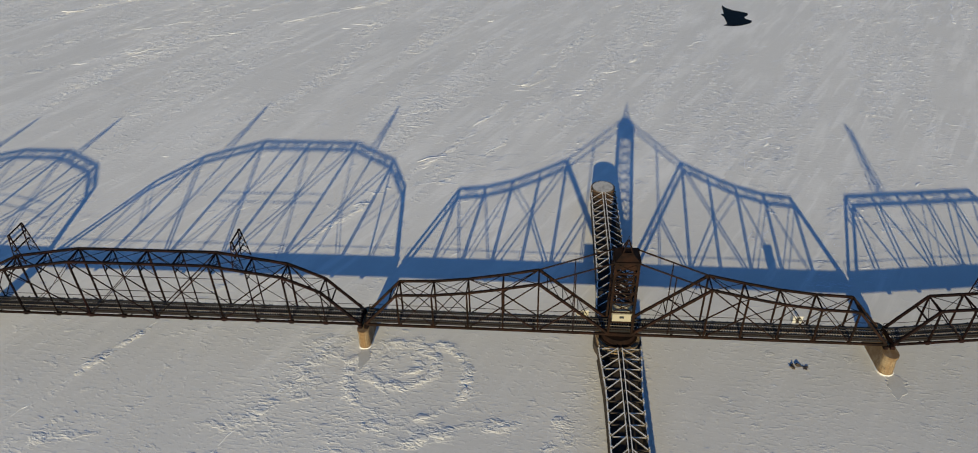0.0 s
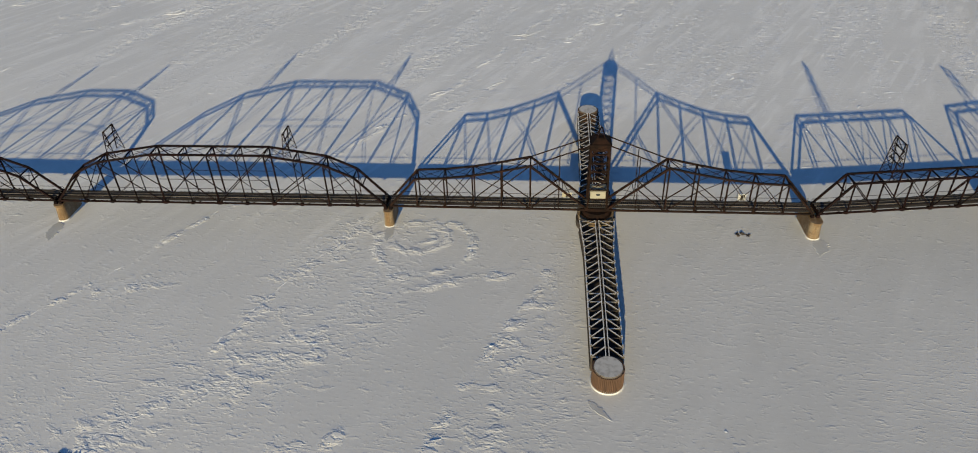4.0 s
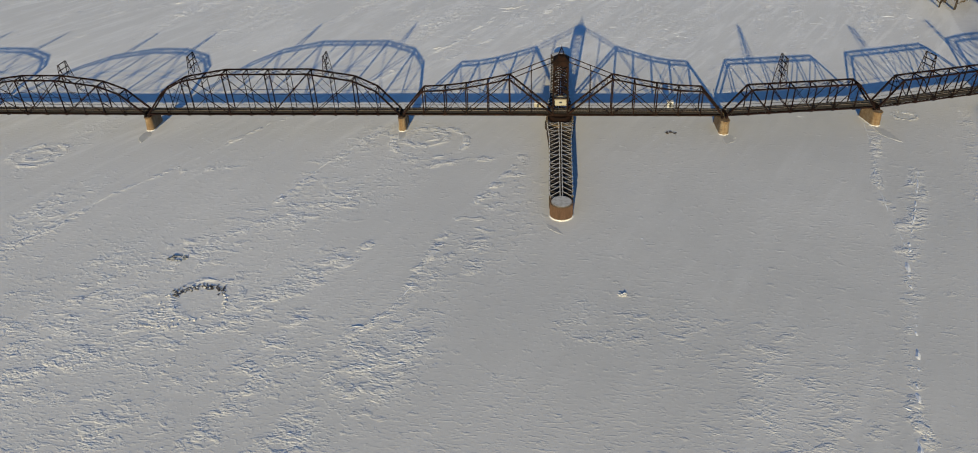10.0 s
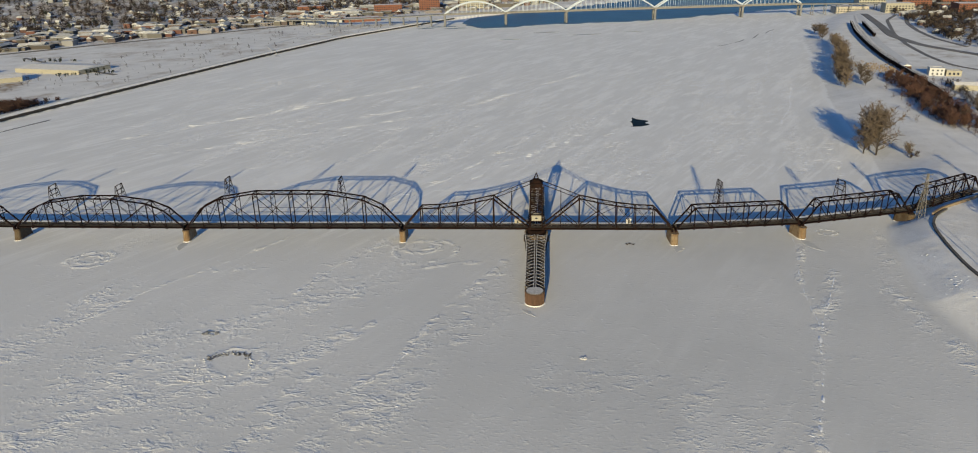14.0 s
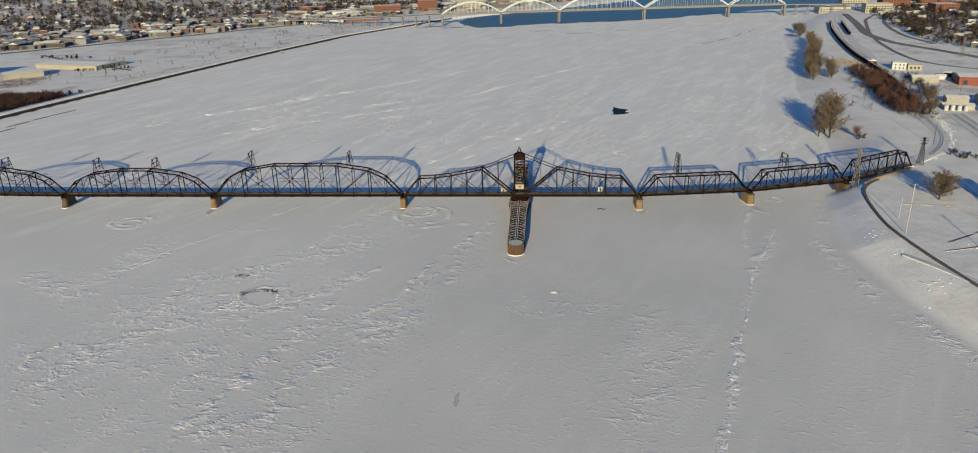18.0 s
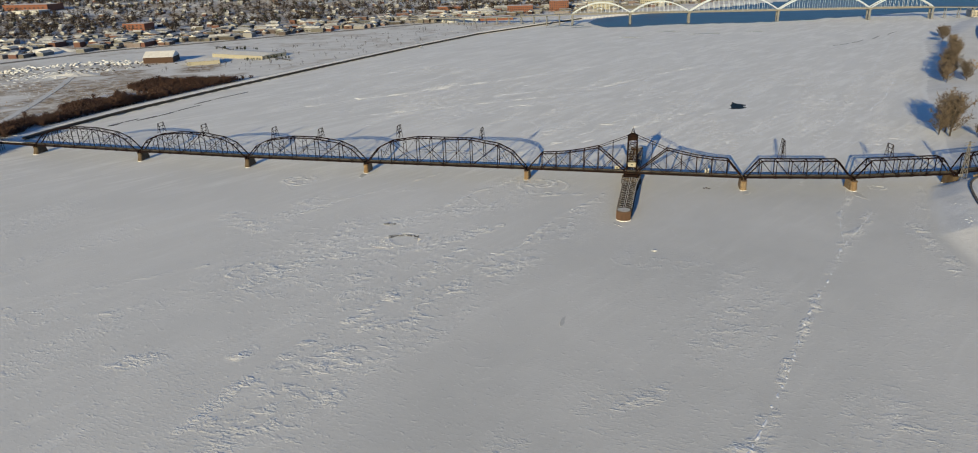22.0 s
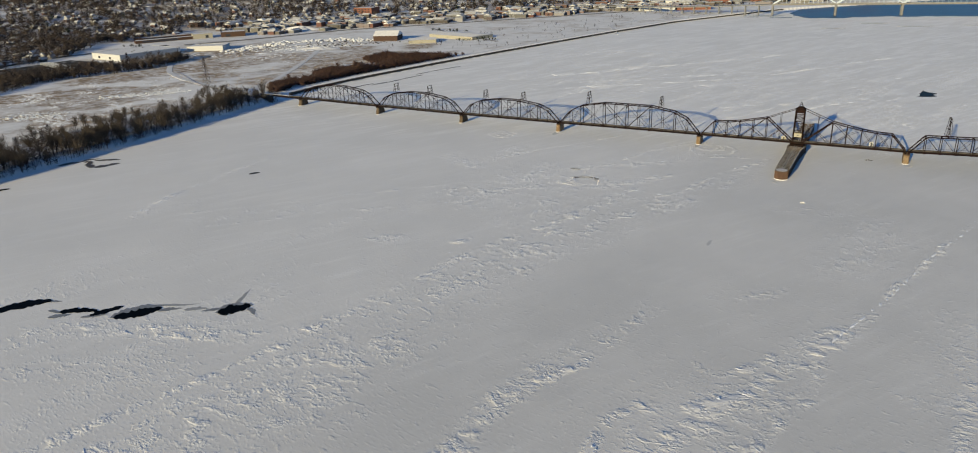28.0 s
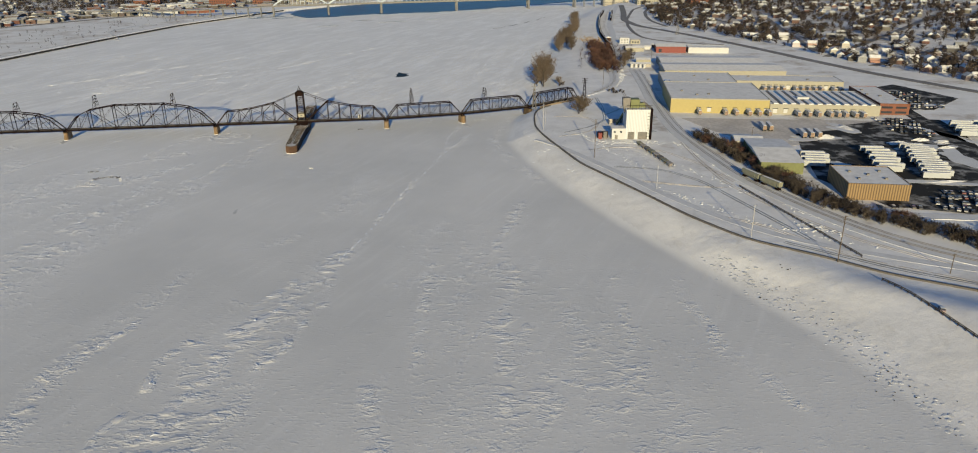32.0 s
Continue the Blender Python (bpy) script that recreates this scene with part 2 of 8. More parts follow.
DRIFT = plain("hard_white_snow", (0.77, 0.80, 0.86), 0.8, 0.08, 0.5)
OLD_SNOW = plain("old_grey_snow", (0.55, 0.57, 0.605), 0.85, 0.15, 0.4)
ICE, LAND, ROOF = snow_ice(), snow_land(), snow_roof()
STEEL = rusted_steel()
STEEL_GREY = rusted_steel("weathered_grey_steel", (0.16, 0.155, 0.15), (0.24, 0.22, 0.20))
STEEL_RED = rusted_steel("rust_red_steel", (0.010, 0.0065, 0.006), (0.028, 0.0135, 0.010))
STONE = limestone()
# the same limestone darkened all over: shade on the piers put into its colour
SHADED_STONE = limestone("shaded_pier_stone", 0.42)
CONCRETE = plain("grey_concrete", (0.36, 0.34, 0.31), 0.9, 0.25, 0.2, bump=0.02)
PALE_CONCRETE = plain("pale_arch_paint", (0.40, 0.46, 0.54), 0.7, 0.08)
FAR_CONCRETE = plain("grey_bridge_concrete", (0.17, 0.175, 0.185), 0.9, 0.25, 0.1)
TAN_WALL = plain("stained_tan_concrete", (0.22, 0.165, 0.11), 0.9, 0.35, 0.3)
KERB = plain("dark_kerb_concrete", (0.10, 0.092, 0.088), 0.9, 0.4, 0.3)
PILE = timber("creosoted_pile", (0.045, 0.035, 0.03))
PLANK = timber("brown_plank", (0.080, 0.044, 0.029))
PATCHY_TIMBER = timber("patchy_snow_on_timber", (0.07, 0.055, 0.045), 0.6)
SNOWY_BEAM = timber("snow_topped_beam", (0.10, 0.085, 0.07), 1.0)
TIE = timber("railway_tie", (0.016, 0.013, 0.012), 0.05)
BLACK_WATER = water_mat("open_water_dark", (0.0016, 0.0017, 0.0018), 0.01)
BLUE_WATER = water_mat("open_water_blue", (0.010, 0.040, 0.085))
SLUSH = plain("grey_wet_ice", (0.22, 0.225, 0.23), 0.4, 0.3, 0.2)
DAMP = plain("damp_grey_snow", (0.33, 0.34, 0.35), 0.6, 0.25, 0.3)
FAINT = plain("faint_damp_snow", (0.50, 0.51, 0.52), 0.7, 0.12, 0.3)
SEEP = plain("dark_wet_ice", (0.075, 0.07, 0.068), 0.5, 0.5, 0.25)
ASPHALT = asphalt()
ROAD_GREY = plain("salted_road", (0.16, 0.155, 0.155), 0.85, 0.35, 0.06)
PACKED = plain("packed_snow_road", (0.58, 0.59, 0.61), 0.8, 0.12, 0.12)
YARD = plain("scraped_yard", (0.50, 0.47, 0.44), 0.85, 0.3, 0.05)
CREAM = plain("cream_cladding", (0.30, 0.285, 0.235), 0.7, 0.08)
YELLOW = plain("yellow_cladding", (0.34, 0.28, 0.115), 0.65, 0.08)
WHITE = plain("white_cladding", (0.44, 0.45, 0.46), 0.6, 0.08)
BRICK = plain("red_brick", (0.17, 0.066, 0.042), 0.85, 0.25, 0.3)
TAN_RIB = corrugated("tan_ribbed_metal", (0.25, 0.165, 0.075), (0.11, 0.066, 0.03), 1.6)
WHITE_RIB = corrugated("white_ribbed_metal", (0.52, 0.55, 0.585), (0.40, 0.42, 0.44), 1.2)
OLIVE = plain("olive_green_paint", (0.13, 0.145, 0.055), 0.6, 0.2)
DARK = plain("dark_opening", (0.02, 0.02, 0.022), 0.6, 0.2)
GLASS_DARK = plain("dark_window_glass", (0.03, 0.035, 0.045), 0.15, 0.2)
BARN = plain("brown_boards", (0.055, 0.028, 0.018), 0.85, 0.3)
RED_WALL = plain("red_cladding", (0.17, 0.028, 0.022), 0.6, 0.12)
TRAILER_WHITE = plain("trailer_white", (0.36, 0.385, 0.41), 0.5, 0.06)
TRAILER_WORN = plain("worn_trailer_side", (0.30, 0.27, 0.245), 0.6, 0.2)
TRAILER_FRONT = plain("trailer_worn_rear", (0.22, 0.15, 0.11), 0.7, 0.3)
RUBBER = plain("tyre_rubber", (0.02, 0.02, 0.02), 0.9, 0.2)
CARS = car_paint()
HOUSE = house_paint()
BARK = plain("grey_bark", (0.036, 0.029, 0.025), 0.95, 0.3, 1.0)
TWIG = twigs("grey_brown_twigs", (0.050, 0.039, 0.031))
TWIG_TAN = twigs("tan_twigs", (0.105, 0.080, 0.060))
TWIG_RED = twigs("red_brown_twigs", (0.075, 0.036, 0.027))
GRASS = twigs("dead_grass", (0.36, 0.26, 0.14))
RIPRAP = plain("dark_riprap", (0.045, 0.039, 0.036), 0.95, 0.4, 0.4, bump=0.2)
WOODPOLE = timber("utility_pole_wood", (0.09, 0.07, 0.055))
STEEL_POLE = plain("galvanised_pole", (0.42, 0.42, 0.42), 0.5, 0.1, metal=0.5)
RAIL = plain("rail_steel", (0.17, 0.15, 0.14), 0.6, 0.3, 0.05, metal=0.3)
HOPPER = plain("grey_green_railcar", (0.20, 0.20, 0.15), 0.7, 0.2)
BLUE_PAINT = plain("blue_panel", (0.03, 0.12, 0.34), 0.5, 0.1)


# ---- small builders ----
def inverse_of(ob):
    """The inverse of an object's place, through its parents."""
    m = ob.matrix_basis.copy()
    while ob.parent:
        m = ob.matrix_parent_inverse @ m
        ob = ob.parent
        m = ob.matrix_basis @ m
    return m.inverted()


def thing(name, at, label, category, group="", kind=""):
    ob = new(name)
    ob.empty_display_size = 0.5
    ob.matrix_basis = at if isinstance(at, Matrix) else Matrix.Translation(at)
    return tagged(ob, label, category, group, kind)


def mesh_of(name, verts, faces, *mats):
    me = bpy.data.meshes.new(name)
    me.from_pydata(verts, [], faces)
    for m in mats:
        me.materials.append(m)
    me.update()
    return me


def put(name, data, m, parent=None, label=""):
    """A mesh object at the pose m, in the world's axes, under parent."""
    ob = new(name, data)
    ob.matrix_basis = m
    if parent:
        ob.parent = parent
        ob.matrix_parent_inverse = inverse_of(parent)
    if label:
        ob["label"] = label
    return ob


def part(name, bm, mat, parent=None, label="", m=None):
    me = bpy.data.meshes.new(name)
    bm.to_mesh(me)
    bm.free()
    me.materials.append(mat)
    return put(name, me, m or Matrix.Identity(4), parent, label)


CUBE_V = [(x, y, z) for x in (0, 1) for y in (-0.5, 0.5) for z in (-0.5, 0.5)]
CUBE_F = [(0, 1, 3, 2), (4, 6, 7, 5), (0, 4, 5, 1), (2, 3, 7, 6), (0, 2, 6, 4), (1, 5, 7, 3)]
UNIT = {}


def unit(shape, mat):
    """One metre of bar along x, a metre wide and deep: shared by all bars of that shape and coat."""
    key = shape, mat.name
    if key not in UNIT:
        if shape == "box":
            v, f = CUBE_V, CUBE_F
        elif shape == "round":
            v = [(x, 0.5 * math.cos(a), 0.5 * math.sin(a)) for x in (0, 1) for a in [k * math.tau / 8 for k in range(8)]]
            f = [(k, (k + 1) % 8, 8 + (k + 1) % 8, 8 + k) for k in range(8)] + [tuple(range(7, -1, -1)), tuple(range(8, 16))]
        else:                                     # an H section
            o = [(-.5, -.5), (.5, -.5), (.5, -.36), (.12, -.36), (.12, .36), (.5, .36), (.5, .5), (-.5, .5), (-.5, .36), (-.12, .36), (-.12, -.36), (-.5, -.36)]
            v = [(x, a, b) for x in (0, 1) for a, b in o]
            f = [(k, (k + 1) % 12, 12 + (k + 1) % 12, 12 + k) for k in range(12)] + [(11, 10, 3, 2, 1, 0), (10, 9, 4, 3), (9, 8, 7, 6, 5, 4)] \
                + [(12, 13, 14, 15, 22, 23), (15, 16, 21, 22), (16, 17, 18, 19, 20, 21)]
        UNIT[key] = mesh_of("bar_" + shape, v, f, mat)
    return UNIT[key]


def along(a, b, w, d):
    a, b = Vector(a), Vector(b)
    x = b - a
    n = x.length
    x.normalize()
    side = Vector((0, 0, 1)).cross(x)
    if side.length < 1e-3:
        side = Vector((0, 1, 0))
    side.normalize()
    up = x.cross(side)
    m = Matrix((x * n, side * w, up * d)).transposed().to_4x4()
    m.translation = a
    return m


def beam(name, a, b, w, d, mat, parent=None, shape="box", label=""):
    return put(name, unit(shape, mat), along(a, b, w, d), parent, label)


def bars_mesh(name, bars, mat):
    """Many bars, each (a, b, width, depth), joined in one mesh."""
    v, f = [], []
    for a, b, w, d in bars:
        m, k = along(a, b, w, d), len(v)
        v += [tuple(m @ Vector(p)) for p in CUBE_V]
        f += [tuple(i + k for i in q) for q in CUBE_F]
    return mesh_of(name, v, f, mat)


def box(name, lo, hi, mat, parent=None, label=""):
    (x0, y0, z0), (x1, y1, z1) = lo, hi
    return beam(name, (x0, (y0 + y1) / 2, (z0 + z1) / 2), (x1, (y0 + y1) / 2, (z0 + z1) / 2), y1 - y0, z1 - z0, mat, parent, "box", label)


def prism(name, poly, z0, z1, mat, parent=None, label="", m=None, shrink=0.0):
    """An upright block on the outline poly, its top drawn in by shrink."""
    n = len(poly)
    cx, cy = sum(p[0] for p in poly) / n, sum(p[1] for p in poly) / n
    v = [(x, y, z0) for x, y in poly] + [(x + (cx - x) * shrink, y + (cy - y) * shrink, z1) for x, y in poly]
    f = [(k, (k + 1) % n, n + (k + 1) % n, n + k) for k in range(n)] + [tuple(range(n - 1, -1, -1)), tuple(range(n, 2 * n))]
    return put(name, mesh_of(name, v, f, mat), m or Matrix.Identity(4), parent, label)


def smooth_line(points, step):
    """Points every step metres along a smooth line through the given ones."""
    p = np.array(points, float)
    d = np.concatenate(([0], np.cumsum(np.hypot(*np.diff(p[:, :2], axis=0).T))))
    s = np.linspace(0, d[-1], max(2, int(d[-1] / step) + 1))
    out = np.stack([np.interp(s, d, p[:, k]) for k in range(p.shape[1])], 1)
    for _ in range(3):
        out[1:-1] = 0.25 * out[:-2] + 0.5 * out[1:-1] + 0.25 * out[2:]
    return out


def strip(name, points, width, mat, label, category, z, thick=0.25, kind="structure", step=12.0):
    """A slab that follows a line on the ground."""
    p = smooth_line(points, step)
    t = np.gradient(p[:, :2], axis=0)
    t /= np.linalg.norm(t, axis=1)[:, None]
    nrm = np.stack([-t[:, 1], t[:, 0]], 1)
    v, f = [], []
    for q, n in zip(p, nrm):
        zz = z(q[0], q[1]) if callable(z) else z
        a, b = q[:2] + n * width / 2, q[:2] - n * width / 2
        v += [(*a, zz - 0.6), (*a, zz + thick), (*b, zz + thick), (*b, zz - 0.6)]
    for k in range(len(p) - 1):
        i, j = 4 * k, 4 * k + 4
        f += [(i, i + 1, j + 1, j), (i + 1, i + 2, j + 2, j + 1), (i + 2, i + 3, j + 3, j + 2)]
    f += [(0, 3, 2, 1), tuple(4 * (len(p) - 1) + k for k in range(4))]
    return tagged(put(name, mesh_of(name, v, f, mat), Matrix.Identity(4)), label, category, kind=kind)


# ---- the ground: river ice and both banks in one sheet ----
rng = np.random.default_rng(7)
TABLES = [rng.random((256, 256)) for _ in range(12)]


def vnoise(x, y, k=0):
    t = TABLES[k % 12]
    xi, yi = np.floor(x).astype(int), np.floor(y).astype(int)
    fx, fy = x - xi, y - yi
    fx, fy = fx * fx * (3 - 2 * fx), fy * fy * (3 - 2 * fy)
    a, b, c, d = (t[(xi + i) % 256, (yi + j) % 256] for i, j in ((0, 0), (1, 0), (0, 1), (1, 1)))
    return (a * (1 - fx) + b * fx) * (1 - fy) + (c * (1 - fx) + d * fx) * fy


def fbm(x, y, k=0, octaves=4, gain=0.5):
    s, a, n = 0, 1.0, 0
    for o in range(octaves):
        s, n = s + a * vnoise(x * 2 ** o + 17 * o, y * 2 ** o + 31 * o, k + o), n + a
        a *= gain
    return s / n


def step01(v, a, b):
    t = np.clip((v - a) / (b - a), 0, 1)
    return t * t * (3 - 2 * t)


# where the ice meets the two banks: x at y
EAST_Y, EAST_X = [-900, -274, -214, -168, -106, -33, 30, 76, 130, 155, 171, 287, 478, 639, 886, 1164, 1441, 1900, 3000], \
    [420, 246, 236, 222, 202, 184, 174, 170, 181, 190, 203, 232, 275, 327, 391, 525, 690, 980, 1700]
WEST_Y, WEST_X = [-900, -124, -25, 65, 154, 210, 300, 440, 600, 800, 1000, 1300, 1500, 1900, 3000], \
    [-420, -448, -453, -462, -474, -480, -470, -441, -402, -350, -290, -140, 60, 420, 1250]


def near_line(x, y, pts, width):
    """One on the line, nought beyond its width, in metres: a point may bring a width of its own."""
    best = np.full(x.shape, 1e9)
    for p, q in zip(pts, pts[1:]):
        (ax, ay), (bx, by) = p[:2], q[:2]
        wa, wb = (p[2] if len(p) > 2 else width), (q[2] if len(q) > 2 else width)
        dx, dy = bx - ax, by - ay
        t = np.clip(((x - ax) * dx + (y - ay) * dy) / (dx * dx + dy * dy), 0, 1)
        best = np.minimum(best, np.hypot(x - ax - t * dx, y - ay - t * dy) / (wa + (wb - wa) * t))
    return 1 - step01(best, 0.2, 1.1)


def shore(x, y):
    """Metres inland of the east and of the west bank (negative on the ice)."""
    return (x - np.interp(y, EAST_Y, EAST_X)) * 0.95, (np.interp(y, WEST_Y, WEST_X) - x) * 0.95


def land_height(x, y):
    e, w = shore(x, y)
    wide = np.interp(y, [-400, -186, -143, -82, -9, 60, 150, 200, 260, 400], [60, 52, 34, 29, 25, 25, 22, 26, 45, 45])
    back = 0.76 * (np.interp(x, [233, 248, 273, 286, 300, 340, 420], [-107, -143, -168, -186, -197, -228, -280]) - y)      # behind the kerb, towards the river
    he = (7.0 + 4.2 * step01(back, 2, 30) * step01(-y, 120, 170)) * step01(e, -1, wide) + 22 * step01(e, 420, 1500)
    rise = np.interp(y, [0, 170, 220, 400], [9.0, 7.0, 4.0, 3.5])
    hw = 3.9 * step01(w, -0.5, rise) + 38 * step01(w, 620, 1500)
    return np.maximum(he, hw)


# bands of rafted ice and drift: x, y and half width along each, usual half width, how rough
BANDS = [
    ([(-36, 5, 12), (-41, -20, 19), (-76, -104, 26), (-90, -190, 31), (-100, -245, 36), (-120, -330, 45)], 20, 0.50),        # fine scales down the middle of the west side
    ([(-43, 15), (-70, -36), (-98, -108), (-117, -203), (-134, -258), (-150, -330)], 5, 0.72),
    ([(-30, -4), (-49, -31), (-74, -66), (-75, -105)], 4, 0.72),
    ([(2, 107, 2), (-6, 75, 6), (-13, 42, 10), (-21, 20, 13), (-30, -3, 17)], 8, 0.55),                                        # the wedge below the fender
    ([(2, 107), (-12, 79), (-22, 46), (-31, 25), (-46, 5), (-58, -18)], 2.6, 0.92),
    ([(-62, 82, 18), (-85, 50, 38), (-110, 20, 58), (-112, -20, 58)], 40, 0.52),
    ([(-88, 12), (-66, 30), (-55, 50)], 9, 0.62), ([(-53, 22), (-64, -3), (-72, -36)], 8, 0.62),
    ([(-50, 46), (-42, 59)], 2.6, 0.85), ([(-55, 135, 10), (-65, 110, 15), (-72, 85, 12)], 12, 0.52),
    ([(-84, 80), (-71, 106), (-63, 122), (-53, 136)], 1.7, 0.8), ([(-124, 103), (-105, 109)], 4, 0.7),
    ([(-34, 106), (-24, 109), (-10, 113), (4, 119), (4, 101)], 3, 0.70), ([(-46, 120), (-36, 112), (-22, 110)], 4, 0.5),
    ([(146, 150), (131, 100), (126, 64), (117, 35), (104, 0), (93, -33), (78, -77), (68, -109), (55, -141), (42, -170), (24, -182), (10, -192), (6, -212), (0, -240), (-6, -300)], 2.6, 0.78),
    ([(147, 104), (136, 77), (122, 55)], 5, 0.80), ([(66, -113), (58, -145), (56, -169), (40, -211)], 4.5, 0.85),
    ([(68, -94), (67, -111), (56, -141), (51, -151)], 3.0, 0.85), ([(52, -133), (37, -152), (31, -160), (23, -156)], 2.6, 0.95), ([(48, -163), (40, -172), (26, -183), (21, -187), (12, -188), (6, -202), (6, -220)], 3.4, 1.15),
    ([(57, -147), (53, -161), (46, -183), (40, -198)], 2.6, 0.90), ([(12, -201), (21, -206), (32, -216)], 3.0, 0.90), ([(-7, -133), (-7, -155), (-16, -182), (-23, -193)], 2.6, 0.90),
    ([(62, -115, 5), (45, -160, 9), (32, -195, 20), (24, -235, 23), (15, -275, 23)], 18, 0.80),                                 # rafted slabs at the end of the crack
    ([(-4, -122), (-9, -140), (-22, -182), (-30, -218), (-26, -232), (-44, -275)], 8, 0.70),
    ([(159, -51), (139, -105), (138, -149), (126, -192), (121, -226), (120, -270)], 5, 0.62), ([(104, -130), (102, -150), (94, -187), (92, -225)], 5, 0.55),
    ([(180, -150), (178, -173), (172, -208), (154, -260)], 5, 0.55), ([(207, -166), (202, -193), (204, -226), (211, -256)], 5, 0.55), ([(84, -280), (80, -253), (78, -219)], 6, 0.5),
    ([(110, -95, 28), (128, -160, 42), (140, -230, 60), (140, -300, 70)], 40, 0.36), ([(25, 20, 14), (50, 14, 22), (77, 0, 26), (60, -50, 26)], 22, 0.32),
    ([(-215, -240), (-185, -226), (-160, -216), (-122, -203)], 8, 0.66), ([(-190, -262), (-140, -236)], 14, 0.36), ([(-126, -204), (-121, -196)], 6, 0.95),
    ([(188, 153), (180, 128), (168, 98), (159, 68), (166, 30), (178, -20)], 8, 0.62), ([(-112, -92), (-108, -88)], 5, 0.9), ([(-152, -104), (-142, -100)], 9, 0.6), ([(20, -100), (40, -90)], 8, 0.42), ([(86, -150), (116, -146)], 7, 0.5),
    ([(-319, -4), (-316, -40), (-313, -80), (-310, -102), (-301, -135)], 5, 0.72),
    ([(-277, -121), (-215, -62), (-144, 4)], 2.6, 0.62), ([(-246, -128), (-198, -83), (-126, -30)], 2.6, 0.58), ([(-262, -124), (-205, -75)], 12, 0.32),
    ([(-162, 57), (-138, 93), (-100, 146), (-72, 185), (-35, 241), (46, 415)], 1.8, 0.8), ([(-51, 134), (-45, 203), (59, 358)], 2.2, 0.7),
    ([(-266, 328), (-183, 382), (-60, 470)], 4, 0.8), ([(-299, 352), (-81, 583), (301, 1090)], 7, 0.9),
    ([(-250, 300), (-60, 430), (120, 700)], 5, 0.8), ([(-195, 45), (-170, 30), (-160, 90)], 14, 0.5)]
SWIRLS = [(-35, 131, 8.5, 2.4), (-35, 131, 4.5, 1.8), (-33, 127, 15, 2.0), (-191, 116, 10, 2.2), (-191, 116, 5, 2.0), (161, 150, 4, 0.8), (-86, 28, 10, 2.0), (-146, -22, 10, 1.8)]
HOLES = [(-243, -234, 8.5, 4.3, 0.25), (-216, -226, 6.5, 3.3, 0.1), (-203, -220, 5.0, 3.2, 0.6), (-189, -212, 8.5, 3.8, 0.3), (-156, -195, 6.5, 3.6, 0.25),
         (-298, -42, 4.6, 1.8, 0.6), (101, 381, 6.5, 7.5, 0.2), (-427, -134, 5, 2, 0.8)]


def ice_height(x, y):
    u, v = 0.32 * x + 0.95 * y, 0.95 * x - 0.32 * y
    rough = step01(fbm(v / 24, u / 80, 1, 4), 0.58, 0.74) * 0.22 * step01(-x + 0.2 * y, -90, 70)
    rough += 0.3 * step01(y, 190, 300) * step01(fbm(v / 8, u / 90, 6, 3), 0.5, 0.65)
    wx, wy = x + 7 * (fbm(x / 22, y / 22, 9, 3) - 0.5), y + 7 * (fbm(x / 22, y / 22, 3, 3) - 0.5)
    gaps = 0.4 + 0.7 * step01(fbm(v / 9, u / 16, 4, 4), 0.34, 0.62)
    gaps = gaps * (0.3 + 0.85 * step01(fbm(x / 5.5, y / 3.6, 7, 3), 0.36, 0.60))
    for pts, width, amount in BANDS:
        rough = np.maximum(rough, amount * near_line(wx, wy, pts, width) * gaps)
    for cx, cy, r, width in SWIRLS:
        d = np.hypot(x - cx, (y - cy) * 1.15) + 4 * (fbm(x / 6, y / 6, 5, 3) - 0.5)
        broken = 0.45 + 0.55 * step01(fbm(x / 7 + 9, y / 7, 10, 2), 0.40, 0.58)
        rough = np.maximum(rough, 0.9 * broken * (1 - step01(np.abs(d - r), 0.3 * width, width)))
    w1, w2 = x + 3 * fbm(x / 9, y / 9, 11, 2), y + 3 * fbm(x / 9, y / 9, 2, 2)
    ridge = 1 - np.abs(2 * fbm(w1 / 4.4 + w2 / 14, w2 / 2.4, 3, 2) - 1)
    lumps = step01(ridge, 0.74, 0.99) * (0.3 + 0.9 * vnoise(x / 3, y / 3, 7))
    h = np.minimum(rough, 1.0) ** 1.4 * lumps * 0.30 + 0.10 * fbm(x / 22, y / 22, 8, 3)
    for cx, cy, a, b, turn in HOLES:
        h = h * step01(np.hypot(x - cx, y - cy), 0.8 * max(a, b), 1.6 * max(a, b))
    return h, rough


def spread_lines(*runs):
    out = []
    for lo, hi, gap in runs:
        out.append(np.arange(lo, hi, gap))
    return np.concatenate(out)


def growing(start, end, gap, rate):
    out, p = [], start
    while p < end:
        out.append(p)
        p += gap
        gap *= rate
    return np.array(out + [end])


WEST_EDGE = ([-300, 300, 450, 571, 739, 856, 1030, 1230, 1330, 1500, 1900, 3000], [-900, -1030, -1160, -1000, -880, -775, -615, -440, -320, -80, 300, 1300])
EAST_EDGE = ([-400, -100, 40, 152, 260, 354, 480, 629, 760, 1007, 1180, 1500, 2000, 3000], [1000, 790, 705, 655, 622, 610, 594, 570, 545, 600, 650, 830, 1130, 1800])
